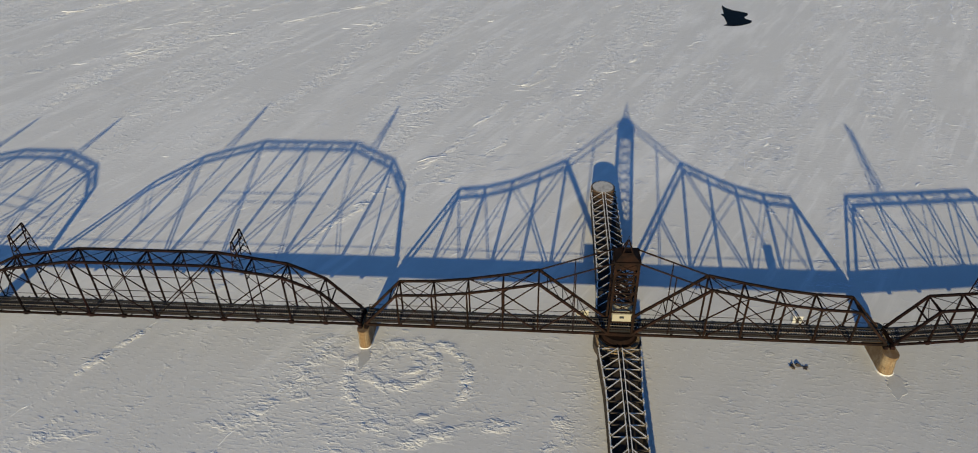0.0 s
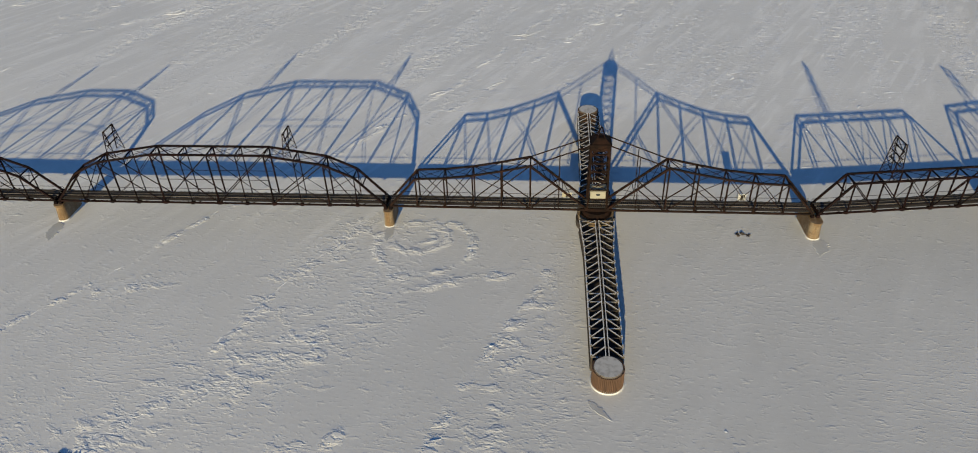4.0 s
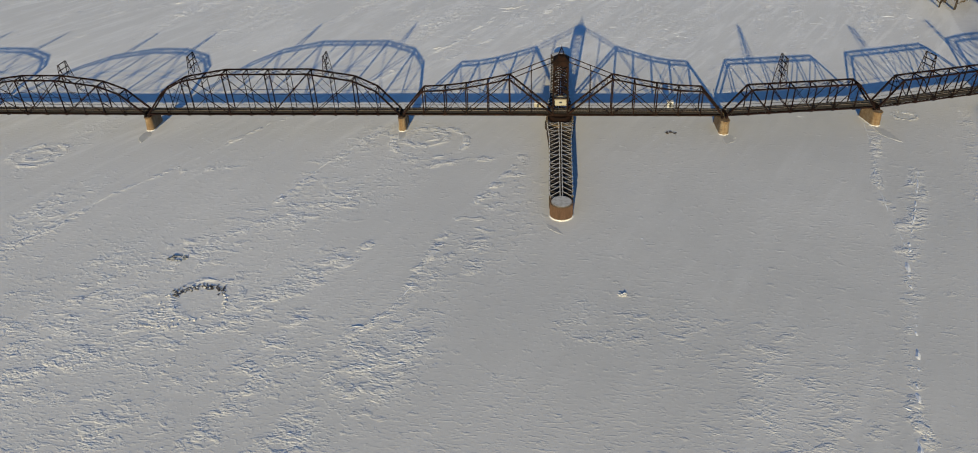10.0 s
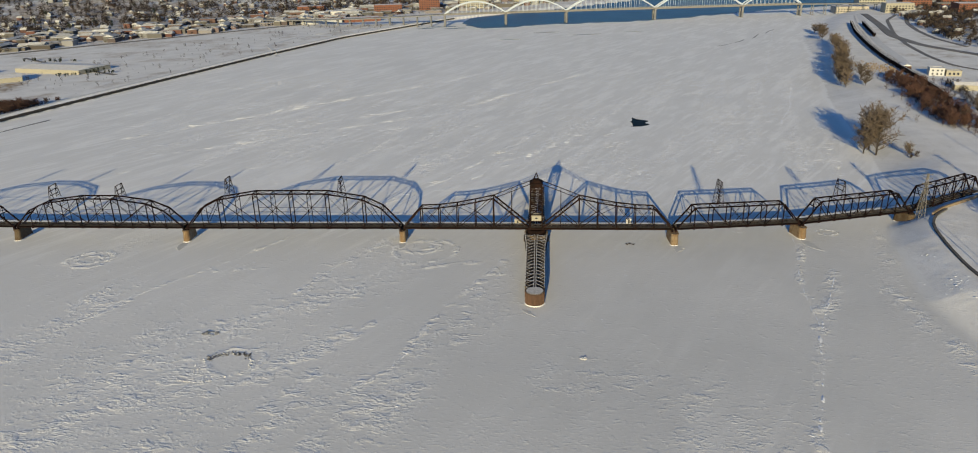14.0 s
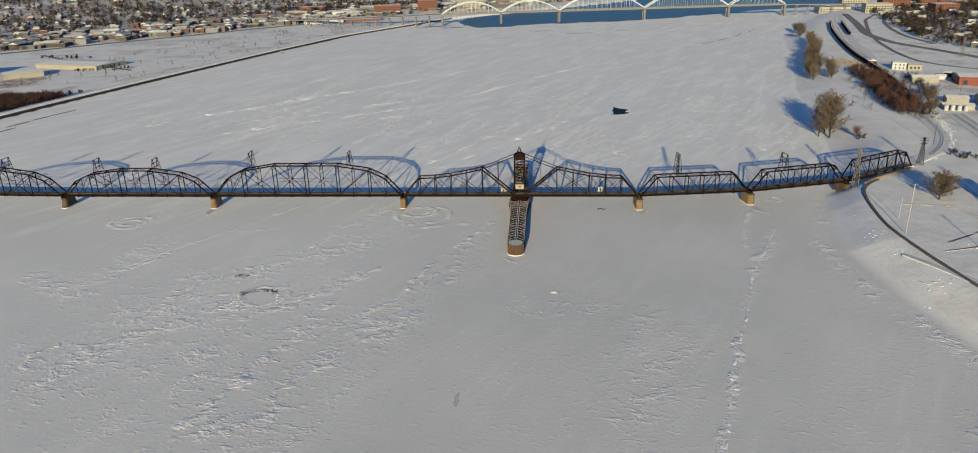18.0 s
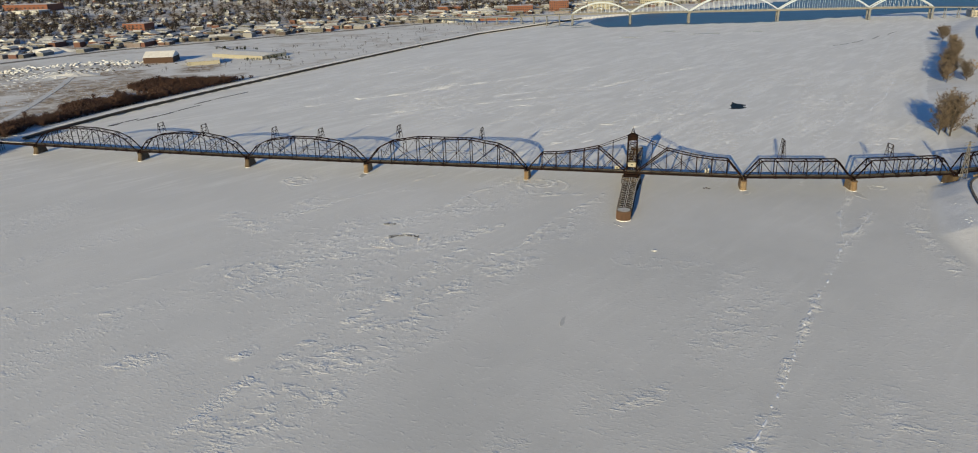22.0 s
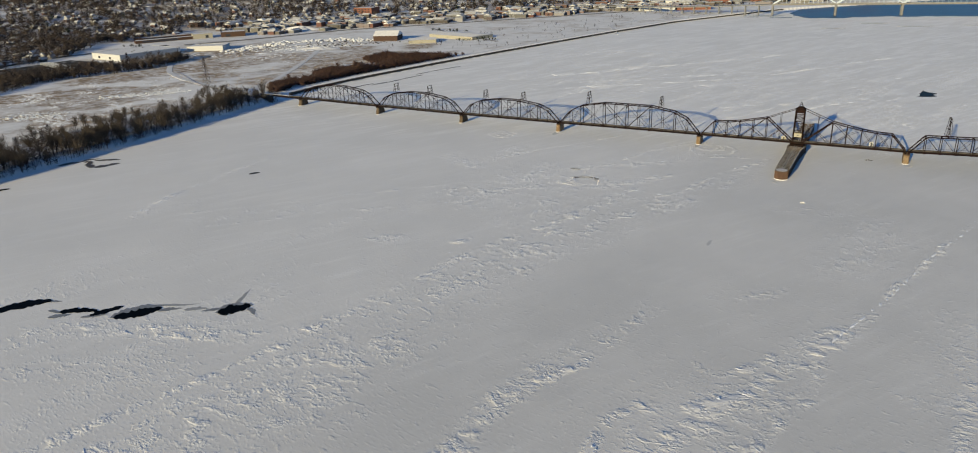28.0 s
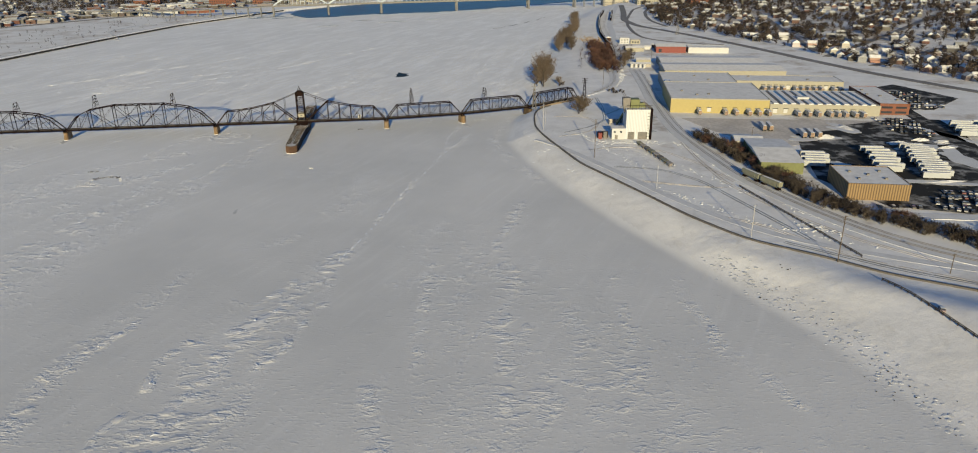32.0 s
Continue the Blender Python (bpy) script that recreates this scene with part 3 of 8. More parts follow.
# dead grass and earth showing through the field: middle, half sizes, turn
BARE = [(-790, 390, 40, 62, -0.2), (-715, 290, 62, 40, 0.7), (-655, 250, 34, 28, 0.3), (-595, 405, 30, 48, -0.3), (-578, 345, 20, 34, 0.1), (-725, 55, 70, 26, 0.9), (-766, 205, 70, 34, 0.8),
        (-640, -10, 60, 20, 0.8), (-700, 130, 40, 24, 0.5), (-560, 40, 20, 70, 0.1), (-880, 430, 40, 24, 0.4), (-560, 560, 30, 40, 0.2), (-650, 520, 40, 24, 0.6), (-748, 172, 44, 15, 0.88), (-725, 62, 13, 8, 0.8), (-765, 340, 78, 20, 2.24), (-592, 395, 56, 20, 0.71), (-560, 372, 40, 10, 0.8),
        (-847, 383, 44, 22, 0.6), (-764, 289, 46, 26, 0.7), (-703, 273, 34, 18, 0.5), (-768, 185, 60, 16, 0.85), (-751, 87, 50, 16, 0.9), (-763, 55, 40, 18, 0.9), (-622, 405, 40, 18, 0.75), (-586, 440, 34, 16, 0.7), (-831, 421, 34, 16, 0.6)]


def make_ground():
    xs = np.concatenate([-growing(908, 9000, 30, 1.10)[::-1], spread_lines((-900, -478, 9.0), (-478, -330, 4.0), (-330, -170, 2.0), (-170, 262, 1.1), (262, 300, 2.0), (300, 480, 5.0)), growing(480, 9000, 8, 1.10)])
    ys = np.concatenate([-growing(440, 9000, 12, 1.15)[::-1], spread_lines((-436, -284, 4.0), (-284, 150, 1.1), (150, 250, 2.0), (250, 520, 4.0), (520, 1420, 7.0)), growing(1420, 12000, 14, 1.10)])
    X, Y = np.meshgrid(xs, ys)
    E_, W_ = shore(X, Y)
    inland = np.maximum(E_, W_)
    on_ice = 1 - step01(inland, -4, 3)
    fade = 1 - step01(Y, 900, 1100)
    relief, rough = ice_height(X, Y)
    Z = land_height(X, Y) + relief * on_ice * fade
    drift = (fbm(X / 18, Y / 18, 5, 4) - 0.5) * 1.0 + 0.5 * step01(fbm(X / 3.5, Y / 3.5, 2, 3), 0.55, 0.75)
    Z += drift * step01(inland, 4, 14) * (1 - step01(inland, 60, 120)) * 0.2
    nx, ny = len(xs), len(ys)
    co = np.stack([X, Y, Z], -1).reshape(-1, 3).astype(np.float32)
    i = (np.arange(ny - 1)[:, None] * nx + np.arange(nx - 1)[None]).ravel()
    quads = np.stack([i, i + 1, i + nx + 1, i + nx], 1).astype(np.int32)
    me = bpy.data.meshes.new("ground")
    me.vertices.add(len(co))
    me.vertices.foreach_set("co", co.ravel())
    me.loops.add(quads.size)
    me.loops.foreach_set("vertex_index", quads.ravel())
    me.polygons.add(len(quads))
    me.polygons.foreach_set("loop_start", np.arange(0, quads.size, 4, dtype=np.int32))
    me.materials.append(ICE)
    me.materials.append(LAND)
    mid = inland.reshape(-1)[quads].mean(1)
    me.polygons.foreach_set("material_index", (mid > 6).astype(np.int32))
    me.polygons.foreach_set("use_smooth", np.ones(len(quads), bool))
    me.update(calc_edges=True)
    cover = 0.4 * step01(inland, -1, 5) + 0.52 * step01(Y, 130, 240) + 0.35 * step01(-X + 0.25 * Y, -40, 120) * (1 - step01(Y, 150, 300))
    wind = me.attributes.new("blown", "FLOAT", "POINT")
    wind.data.foreach_set("value", (0.25 + 0.85 * step01(Y - 0.2 * X, 110, 210)).ravel().astype(np.float32))
    much = me.attributes.new("cover", "FLOAT", "POINT")
    much.data.foreach_set("value", cover.ravel().astype(np.float32))
    bare = 0.85 * step01(fbm(X / 34, Y / 80, 4, 4), 0.46, 0.58) * step01(W_, 25, 60) * (1 - step01(W_, 420, 600)) * (1 - step01(Y, 480, 620))
    bare = np.maximum(bare, 0.4 * step01(fbm(X / 40, Y / 40, 6, 4), 0.56, 0.66) * step01(W_, 10, 30))
    bare = np.maximum(bare, 0.55 * step01(fbm(X / 16, Y / 22, 2, 4), 0.56, 0.72) * step01(E_, 60, 110))
    for cx, cy, a, b, turn in BARE:
        u, v = (X - cx) * math.cos(turn) + (Y - cy) * math.sin(turn), (Y - cy) * math.cos(turn) - (X - cx) * math.sin(turn)
        bare = np.maximum(bare, 1.0 * (1 - step01(np.hypot(u / a, v / b) + 0.9 * (fbm(X / 14, Y / 14, 3, 3) - 0.5), 0.70, 1.15)))
    bare = np.maximum(bare, 0.85 * step01(W_, 5, 14) * (1 - step01(W_, 45, 75)) * (1 - step01(Y, 140, 165)))
    town_w, town_e = np.interp(Y, *WEST_EDGE) - X, X - np.interp(Y, *EAST_EDGE)
    # town ground browned too: dark of roads, trees and their shadows put into colour
    bare = np.maximum(bare, 0.85 * np.maximum(step01(town_w, -10, 40), step01(town_e, 20, 80)) * step01(fbm(X / 60, Y / 60, 7, 3), 0.30, 0.55))
    grass = me.attributes.new("bare", "FLOAT", "POINT")
    grass.data.foreach_set("value", bare.ravel().astype(np.float32))
    kept = me.attributes.new("drift", "FLOAT", "POINT")
    kept.data.foreach_set("value", np.clip(rough * on_ice, 0, 2).ravel().astype(np.float32))
    tagged(new("ground", me), "snow-covered river ice with ridges between snowy banks", "snowy ground", kind="structure")


make_ground()


def ground_z(x, y):
    return float(land_height(np.array([float(x)]), np.array([float(y)]))[0])


def blob(name, cx, cy, a, b, turn, mat, z, seed, label, category, ragged=0.35, n=40):
    """A flat sheet of ragged outline, with a thin rim."""
    r = random.Random(seed)
    ph = [r.uniform(0, 6.28) for _ in range(5)]
    poly = []
    for k in range(n):
        t = k * math.tau / n
        s = 1 + ragged * sum(math.sin((j + 2) * t + ph[j]) / (j + 1.6) for j in range(5)) * (1 + ragged * 0.35 * (r.random() - 0.5))
        x, y = a * s * math.cos(t), b * s * math.sin(t)
        poly.append((cx + x * math.cos(turn) - y * math.sin(turn), cy + x * math.sin(turn) + y * math.cos(turn)))
    return tagged(prism(name, poly, z - 0.3, z, mat), label, category, kind="structure")


def sliver(name, ax, ay, bx, by, wide, mat, z, seed, label, category, blunt=0.5, jag=0.35):
    """A long torn opening or stain: a spine from a to b, widest past its middle, with a ragged rim."""
    rs = random.Random(seed)
    dx, dy = bx - ax, by - ay
    n = math.hypot(dx, dy)
    px, py = -dy / n, dx / n
    rim = []
    for side in (1, -1):
        row = []
        for k in range(19):
            t = k / 18
            w = wide * (math.sin(math.pi * t ** 0.75) ** blunt) * (1 + jag * (rs.random() - 0.5) * 2) * (1.15 if side > 0 else 0.8)
            bend = 0.10 * n * math.sin(2.4 * t + seed)
            row.append((ax + dx * t + px * (bend + side * w), ay + dy * t + py * (bend + side * w)))
        rim += row if side > 0 else row[::-1]
    return tagged(prism(name, rim, z - 0.3, z, mat), label, category, kind="structure")


# stains below the piers and the fender
DAMP_MARKS = ((85.2, 134, 84, 125, 2.2), (-46.5, 137, -44.5, 129, 1.5), (-155.6, 136.5, -152, 127, 2.0), (146, 141, 151.5, 127, 2.2), (14.6, 68.5, 18.7, 62, 0.9), (2, -50, 4, -41.5, 0.9), (-47.5, 143, -46.5, 137, 1.8))
OPEN, WET = "black open water in the river ice", "grey wet ice trailing from an open hole"
for k, (ax, ay, bx, by, w) in enumerate(((-249, -240, -234, -222.5, 3.6), (-221.3, -228.4, -208.5, -219, 2.3), (-205.6, -224.0, -203.2, -211.5, 2.2), (-196, -221, -187, -205, 3.5), (-161.4, -198.5, -152.5, -188.8, 4.0),
                                         (-300.5, -44, -295.5, -39, 1.7), (-429, -137, -424, -131, 1.8))):
    sliver("open_water", ax, ay, bx, by, w, BLACK_WATER, 0.16, k, OPEN, "open water")
for k, (ax, ay, bx, by, w) in enumerate(((-187, -208, -176.5, -203.5, 1.5), (-168, -201, -159, -196, 1.2), (-153, -191.5, -145, -194.5, 1.3), (-221, -233, -216, -226, 1.6), (-228, -228.5, -219, -225.5, 1.0),
                                         (-210, -226, -202, -219, 1.2), (-199, -219, -194, -217, 1.2), (-162, -199, -151, -189, 4.6), (-197, -222, -186, -204.5, 4.0), (-236, -224, -231, -220, 1.0))):
    sliver("wet_ice", ax, ay, bx, by, w, SLUSH, 0.11 + 0.004 * k, 30 + k, WET, "wet ice", 0.8)
for k, (ax, ay, bx, by, w) in enumerate(((-190, -204.5, -174, -195.5, 1.1), (-161, -192, -163.8, -177, 1.0), (-176, -203, -166, -199, 1.6))):
    sliver("wet_ice", ax, ay, bx, by, w, DAMP, 0.105 + 0.004 * k, 60 + k, WET, "wet ice", 1.0)
for k, (ax, ay, bx, by, w) in enumerate(DAMP_MARKS):
    sliver("wet_ice", ax, ay, bx, by, w, FAINT, 0.125 + 0.004 * k, 120 + k, "grey damp stain on the river ice", "wet ice", 0.9)
# the torn hole north of the bridge
hole = [(93.5, 375.2), (96.5, 374.2), (101.5, 374.6), (105.5, 377.0), (108.6, 379.6), (109.4, 382.4), (106.8, 384.6), (106.6, 387.6), (109.2, 390.6), (109.8, 393.6), (106.4, 396.4), (102.6, 398.6), (99.6, 402.8), (99.0, 406.4),
        (98.0, 403.6), (97.6, 398.0), (97.0, 393.0), (95.4, 391.8), (96.2, 387.0), (96.0, 381.0), (95.8, 377.4)]
tagged(prism("open_water", hole, -0.15, 0.15, BLACK_WATER), "black open water in the river ice", "open water", kind="structure")
# seeps under the west bank: separate torn streaks and a broken ring
for k, (ax, ay, bx, by, w) in enumerate(((-457, -93, -447, -72, 1.7), (-449, -82, -440, -66, 1.6), (-441, -69, -433, -66, 1.2), (-436, -68, -428, -74, 1.7), (-430, -73, -419, -75, 1.8), (-420, -74.5, -413.5, -67, 2.2), (-417, -68, -411, -60, 1.8),
                                         (-437, -62, -424, -56, 1.3), (-445, -66, -436, -58, 1.0), (-428, -59, -420, -53, 1.4))):
    sliver("wet_ice", ax, ay, bx, by, w * 1.5, SEEP, 0.14 + 0.004 * k, 80 + k, "dark wet seep along the shore ice", "wet ice", 0.7, 0.5)

for k, (cx, cy, a, b, turn) in enumerate(((-443, 254, 9, 1.6, 1.4), (-440, 272, 8, 1.2, 1.35), (-430, 284, 13, 1.5, 1.33), (-425, 303, 10, 1.2, 1.35), (-421, 330, 14, 1.1, 1.4), (-424, 361, 12, 1.0, 1.3), (-414, 400, 20, 1.2, 1.25))):
    blob("wet_ice", cx, cy, a, b, turn, SEEP, 0.30, 140 + k, "dark wet seep along the stone shore", "wet ice", 0.45)

WATER_EDGE = smooth_line([(-88, 1135), (-70, 1112), (-40, 1120), (25, 1166), (120, 1182), (204, 1194), (300, 1240), (337, 1272), (480, 1370), (640, 1441), (900, 1650)], 18)
water_outline = [(x + 14 * (vnoise(np.array([x / 23]), np.array([y / 17]), 3)[0] - 0.5), y + 22 * (vnoise(np.array([x / 14]), np.array([y / 19]), 4)[0] - 0.5)) for x, y in WATER_EDGE]
water_outline += [(1800, 3000), (1250, 3000), (420, 1900), (150, 1600), (60, 1500), (-60, 1385), (-110, 1310), (-118, 1220)]
tagged(prism("water", water_outline, -0.5, 0.35, BLUE_WATER), "dark blue open river water beyond the ice edge", "water", kind="structure")
for k, (cx, cy, a, b) in enumerate([(-150, 1160, 26, 5), (-120, 1130, 16, 4), (-175, 1135, 12, 3), (-95, 1175, 10, 6), (40, 1040, 20, 3), (100, 1000, 24, 3), (-20, 950, 15, 2.5), (180, 1030, 14, 2)]):
    blob("open_water", cx, cy, a, b, 0.2, SLUSH if k > 3 else BLUE_WATER, 0.4, 120 + k, "thin dark lead in the river ice", "open water", 0.5)


# ---- hard wind-carved ridges and slabs of snow on the ice ----
def snow_ridges(name, x0, x1, y0, y1, tries, seed, label, lean, size, base, land=None):
    """Small wedges of snow, each with a gentle south face, a sharp broken crest and a steep lee. They crowd where the drifts lie.
    lean: their usual direction in degrees west and east of the fender; size: length and height."""
    rg = np.random.default_rng(seed)
    x, y = rg.uniform(x0, x1, tries), rg.uniform(y0, y1, tries)
    e, w = shore(x, y)
    if land:
        h, inland = land_height(x, y), np.maximum(e, w)
        rough = step01(fbm(x / 26, y / 16, 5, 3), 0.50, 0.62) * step01(inland, land[0], land[0] + 8) * (1 - step01(inland, land[1] - 10, land[1]))
    else:
        h, rough = ice_height(x, y)
    u, v = 0.53 * x + 0.85 * y, 0.85 * x - 0.53 * y                       # along and across the wind
    clump = 1.5 * step01(fbm(v / 11, u / 42, 9, 3), 0.45, 0.60) * step01(fbm(x / 6, y / 6, 1, 2), 0.30, 0.55)
    keep = rg.random(tries) < np.clip(rough ** 1.2 * 0.75 + base * clump * (0.3 + step01(fbm(x / 50, y / 80, 10, 3), 0.40, 0.65)) * (1 + 1.2 * step01(x, 60, 100) * step01(-y, 0, 80) + 1.0 * step01(-x, 40, 90) * step01(y, -60, 0)), 0, 1)
    keep &= rg.random(tries) < np.where((y > 175) & (x < 0), 0.12 + step01(x + 0.3 * (y - 250), -300, -130), 1.0)      # smooth ice under the north-west shore
    for cx, cy, a, b, turn in HOLES:
        keep &= np.hypot(x - cx, y - cy) > 1.3 * max(a, b)
    if not land:
        keep &= (np.maximum(e, w) < -5) & ~((np.abs(x - 19.5) < 7.5) & (y > 66) & (y < 216))
    x, y, h, rough = x[keep], y[keep], h[keep], rough[keep]
    n = len(x)
    t = step01(x - 0.25 * y, -70, 30)
    ang = np.radians(lean[0] * (1 - t) + lean[1] * t + rg.normal(0, 22, n) + 50 * (fbm(x / 25, y / 25, 3, 2) - 0.5))
    for cx, cy, r, wd in SWIRLS[:5]:
        d = np.hypot(x - cx, y - cy)
        near = d < 22
        ang = np.where(near, np.arctan2(y - cy, x - cx) + np.pi / 2 + rg.normal(0, 0.35, n), ang)
    curl = np.zeros(n, bool)
    for cx, cy, r, wd in SWIRLS[:5]:
        curl |= np.hypot(x - cx, y - cy) < 22
    ang = np.where(np.cos(ang) < 0, ang + np.pi, ang)                  # the steep side stays to the north
    big = np.clip(rough, 0.52, 1.15)
    long = size[0] * rg.lognormal(-0.1, 0.5, n) * (0.55 + 0.45 * big)
    tall = size[1] * rg.lognormal(-0.15, 0.45, n) * big
    long, tall = np.where(curl, long * 1.15, long), np.minimum(np.where(curl, tall * 0.78, tall), max(0.55, size[1]))
    wide = tall * rg.uniform(1.2, 1.9, n) + 0.07
    ts = np.array([0.0, 0.42, 1.0])
    m = len(ts)
    crest = np.stack([np.zeros(n)] + [rg.uniform(0.45, 1.0, n) for _ in range(m - 2)] + [np.zeros(n)], 1) * tall[:, None]
    bow = rg.normal(0, 0.12, n)[:, None] * long[:, None] * np.sin(np.pi * ts)[None]
    jag = rg.normal(0, 0.05, (n, m)) * long[:, None]
    u = (ts[None] - 0.5) * long[:, None]
    taper = np.sin(np.pi * np.clip(ts, 0.06, 0.94))[None]
    south = bow + jag - wide[:, None] * 0.8 * taper
    north = bow + jag + (0.12 + 2.6 * tall[:, None]) * taper
    mid = bow + jag + 0.08
    v = np.stack([np.stack([u, s, z], -1) for s, z in ((south, np.full((n, m), -0.12)), (mid, crest), (north, np.full((n, m), -0.12)))], 2)
    c, s = np.cos(ang)[:, None, None], np.sin(ang)[:, None, None]
    co = np.stack([x[:, None, None] + v[..., 0] * c - v[..., 1] * s, y[:, None, None] + v[..., 0] * s + v[..., 1] * c, h[:, None, None] + v[..., 2]], -1)
    k = np.arange(n)[:, None] * (3 * m)
    quads = []
    for i in range(m - 1):
        for j in (0, 1):
            a = 3 * i + j
            quads.append(k + np.array([a, a + 3, a + 4, a + 1]))
    q = np.concatenate(quads, 0).astype(np.int32)
    me = bpy.data.meshes.new(name)
    me.vertices.add(n * 3 * m)
    me.vertices.foreach_set("co", co.reshape(-1).astype(np.float32))
    me.loops.add(q.size)
    me.loops.foreach_set("vertex_index", q.ravel())
    me.polygons.add(len(q))
    me.polygons.foreach_set("loop_start", np.arange(0, q.size, 4, dtype=np.int32))
    me.materials.append(DRIFT)
    me.update(calc_edges=True)
    return tagged(new(name, me), label, "snow ridges", kind="stuff")


snow_ridges("near_snow_ridges", -330, 262, -292, 175, 70000, 3, "hard wind-carved snow ridges on the river ice", (2, -20), (1.7, 0.12), 0.10)
snow_ridges("east_snow_ripples", 5, 215, 150, 340, 52000, 9, "fine ripples of hard snow on the ice north of the bridge", (0, -6), (2.4, 0.20), 0.30)
snow_ridges("north_snow_ridges", -400, 330, 175, 620, 140000, 4, "long hard snow ridges on the ice north of the bridge", (42, 38), (8.0, 0.22), 0.15)
snow_ridges("field_snow_lumps", -760, -470, -120, 420, 34000, 5, "rough lumps of snow in the field", (10, 10), (3.0, 0.42), 0.01, (45, 330))
snow_ridges("bank_snow_lumps", 170, 300, -280, 130, 9000, 6, "rough lumps of snow on the bank slope", (10, -15), (2.0, 0.2), 0.02, (7, 26))


snow_ridges("snow_rubble", -850, -690, 375, 585, 4000, 7, "rough heaps of dumped snow at the back of the field", (25, 25), (6.0, 0.9), 0.04, (45, 520))


def lumps(name, spots, label, category, mat, seed, sides=7):
    """Broken rounded pieces on the ground, joined: spots are x, y, ground height, radius, height."""
    rg = np.random.default_rng(seed)
    v, f = [], []
    for x, y, z, rad, high in spots:
        k, t0, squash = len(v), rg.uniform(0, 6.28), rg.uniform(0.6, 1.0)
        for q, up in ((1.0, -0.25), (0.86, 0.55), (0.45, 0.95)):
            for j in range(sides):
                t = t0 + j * math.tau / sides
                w = rad * q * rg.uniform(0.75, 1.2)
                v.append((x + w * math.cos(t), y + w * squash * math.sin(t), z + high * up * (1 if up < 0 else rg.uniform(0.7, 1.1))))
        v.append((x, y, z + high))
        for i in (0, 1):
            for j in range(sides):
                f.append((k + i * sides + j, k + i * sides + (j + 1) % sides, k + (i + 1) * sides + (j + 1) % sides, k + (i + 1) * sides + j))
        f += [(k + 2 * sides + j, k + 2 * sides + (j + 1) % sides, k + 3 * sides) for j in range(sides)]
    return tagged(new(name, mesh_of(name, v, f, mat)), label, category, kind="stuff")


def strewn(line, width, count, seed, sizes, flat=0.6):
    """Spots beside a line on the land."""
    rs, p = random.Random(seed), smooth_line(line, 2.0)
    out = []
    for _ in range(count):
        q = p[rs.randrange(len(p))]
        x, y, rad = q[0] + rs.gauss(0, width), q[1] + rs.gauss(0, width), rs.uniform(*sizes)
        out.append((x, y, ground_z(x, y), rad, rad * flat * rs.uniform(0.7, 1.3)))
    return out


lumps("dumped_snow", strewn([(-655, 95), (-630, 128), (-595, 158)], 6, 240, 1, (0.8, 2.2), 0.25) + strewn([(-690, -25), (-646, -4), (-612, 26)], 9, 260, 2, (0.7, 2.1), 0.25)
      + strewn([(-790, 470), (-740, 500), (-690, 540)], 24, 260, 3, (1.0, 3.2), 0.25)
      + strewn([(-833, 434), (-817, 482), (-826, 559)], 12, 170, 35, (1.6, 4.2), 0.45) + strewn([(-792, 567), (-761, 608), (-696, 606)], 12, 160, 36, (1.4, 3.8), 0.45), "rough rows of dumped snow lumps in the field", "snow lumps", OLD_SNOW, 4)
lumps("dumped_earth", strewn([(-748, 522), (-700, 560), (-655, 600)], 16, 90, 31, (0.8, 2.6), 0.45) + strewn([(-800, 440), (-760, 480)], 14, 40, 32, (0.6, 1.8), 0.4)
      + strewn([(-822, 440), (-806, 484), (-812, 556)], 9, 60, 37, (0.8, 2.4), 0.5) + strewn([(-780, 562), (-752, 598), (-696, 596)], 9, 60, 38, (0.8, 2.2), 0.5), "dark heaps of dumped earth and rubble in the snowy field", "rubble", RIPRAP, 33)
lumps("bank_lumps", strewn([(228, -150), (240, -185), (246, -215), (249, -245), (250, -285)], 4.5, 300, 5, (0.4, 1.2), 0.10), "trodden lumps of snow along the crest of the bank", "snow lumps", OLD_SNOW, 6)
lumps("ploughed_snow", strewn([(233, -60), (262, -122), (300, -162)], 1.2, 110, 21, (0.3, 0.9), 0.35) + strewn([(240, 30), (262, -22), (281, -85)], 2.0, 120, 22, (0.3, 0.9), 0.35) + strewn([(222, 70), (230, 26), (238, -25)], 1.8, 110, 23, (0.3, 0.8), 0.35)
      + strewn([(226, 42), (238, 36), (270, 33)], 2.2, 90, 24, (0.4, 1.1), 0.4) + strewn([(285, -60), (291, -110), (306, -150), (340, -185)], 1.6, 130, 25, (0.3, 0.9), 0.35) + strewn([(283, -130), (292, -140)], 3, 40, 26, (0.4, 1.2), 0.4)
      + strewn([(280, 30), (284, -10), (283, -50)], 1.6, 80, 27, (0.3, 0.9), 0.35)
      + strewn([(337, 334), (326, 296), (311, 258), (288, 222), (272, 206)], 1.6, 220, 28, (0.4, 0.9), 0.4), "lumps of ploughed snow beside the tracks on the bank", "snow lumps", OLD_SNOW, 14)
lumps("bank_stones", strewn([(236, -172), (243, -200), (247, -230), (248, -275)], 4.0, 46, 7, (0.16, 0.36), 0.9) + strewn([(250, -172), (253, -176)], 0.8, 4, 8, (0.35, 0.6)) + strewn([(233, -186), (235, -188)], 0.6, 3, 9, (0.3, 0.55)),
      "dark stones and weeds poking out of the snowy bank", "stones", RIPRAP, 10, 6)


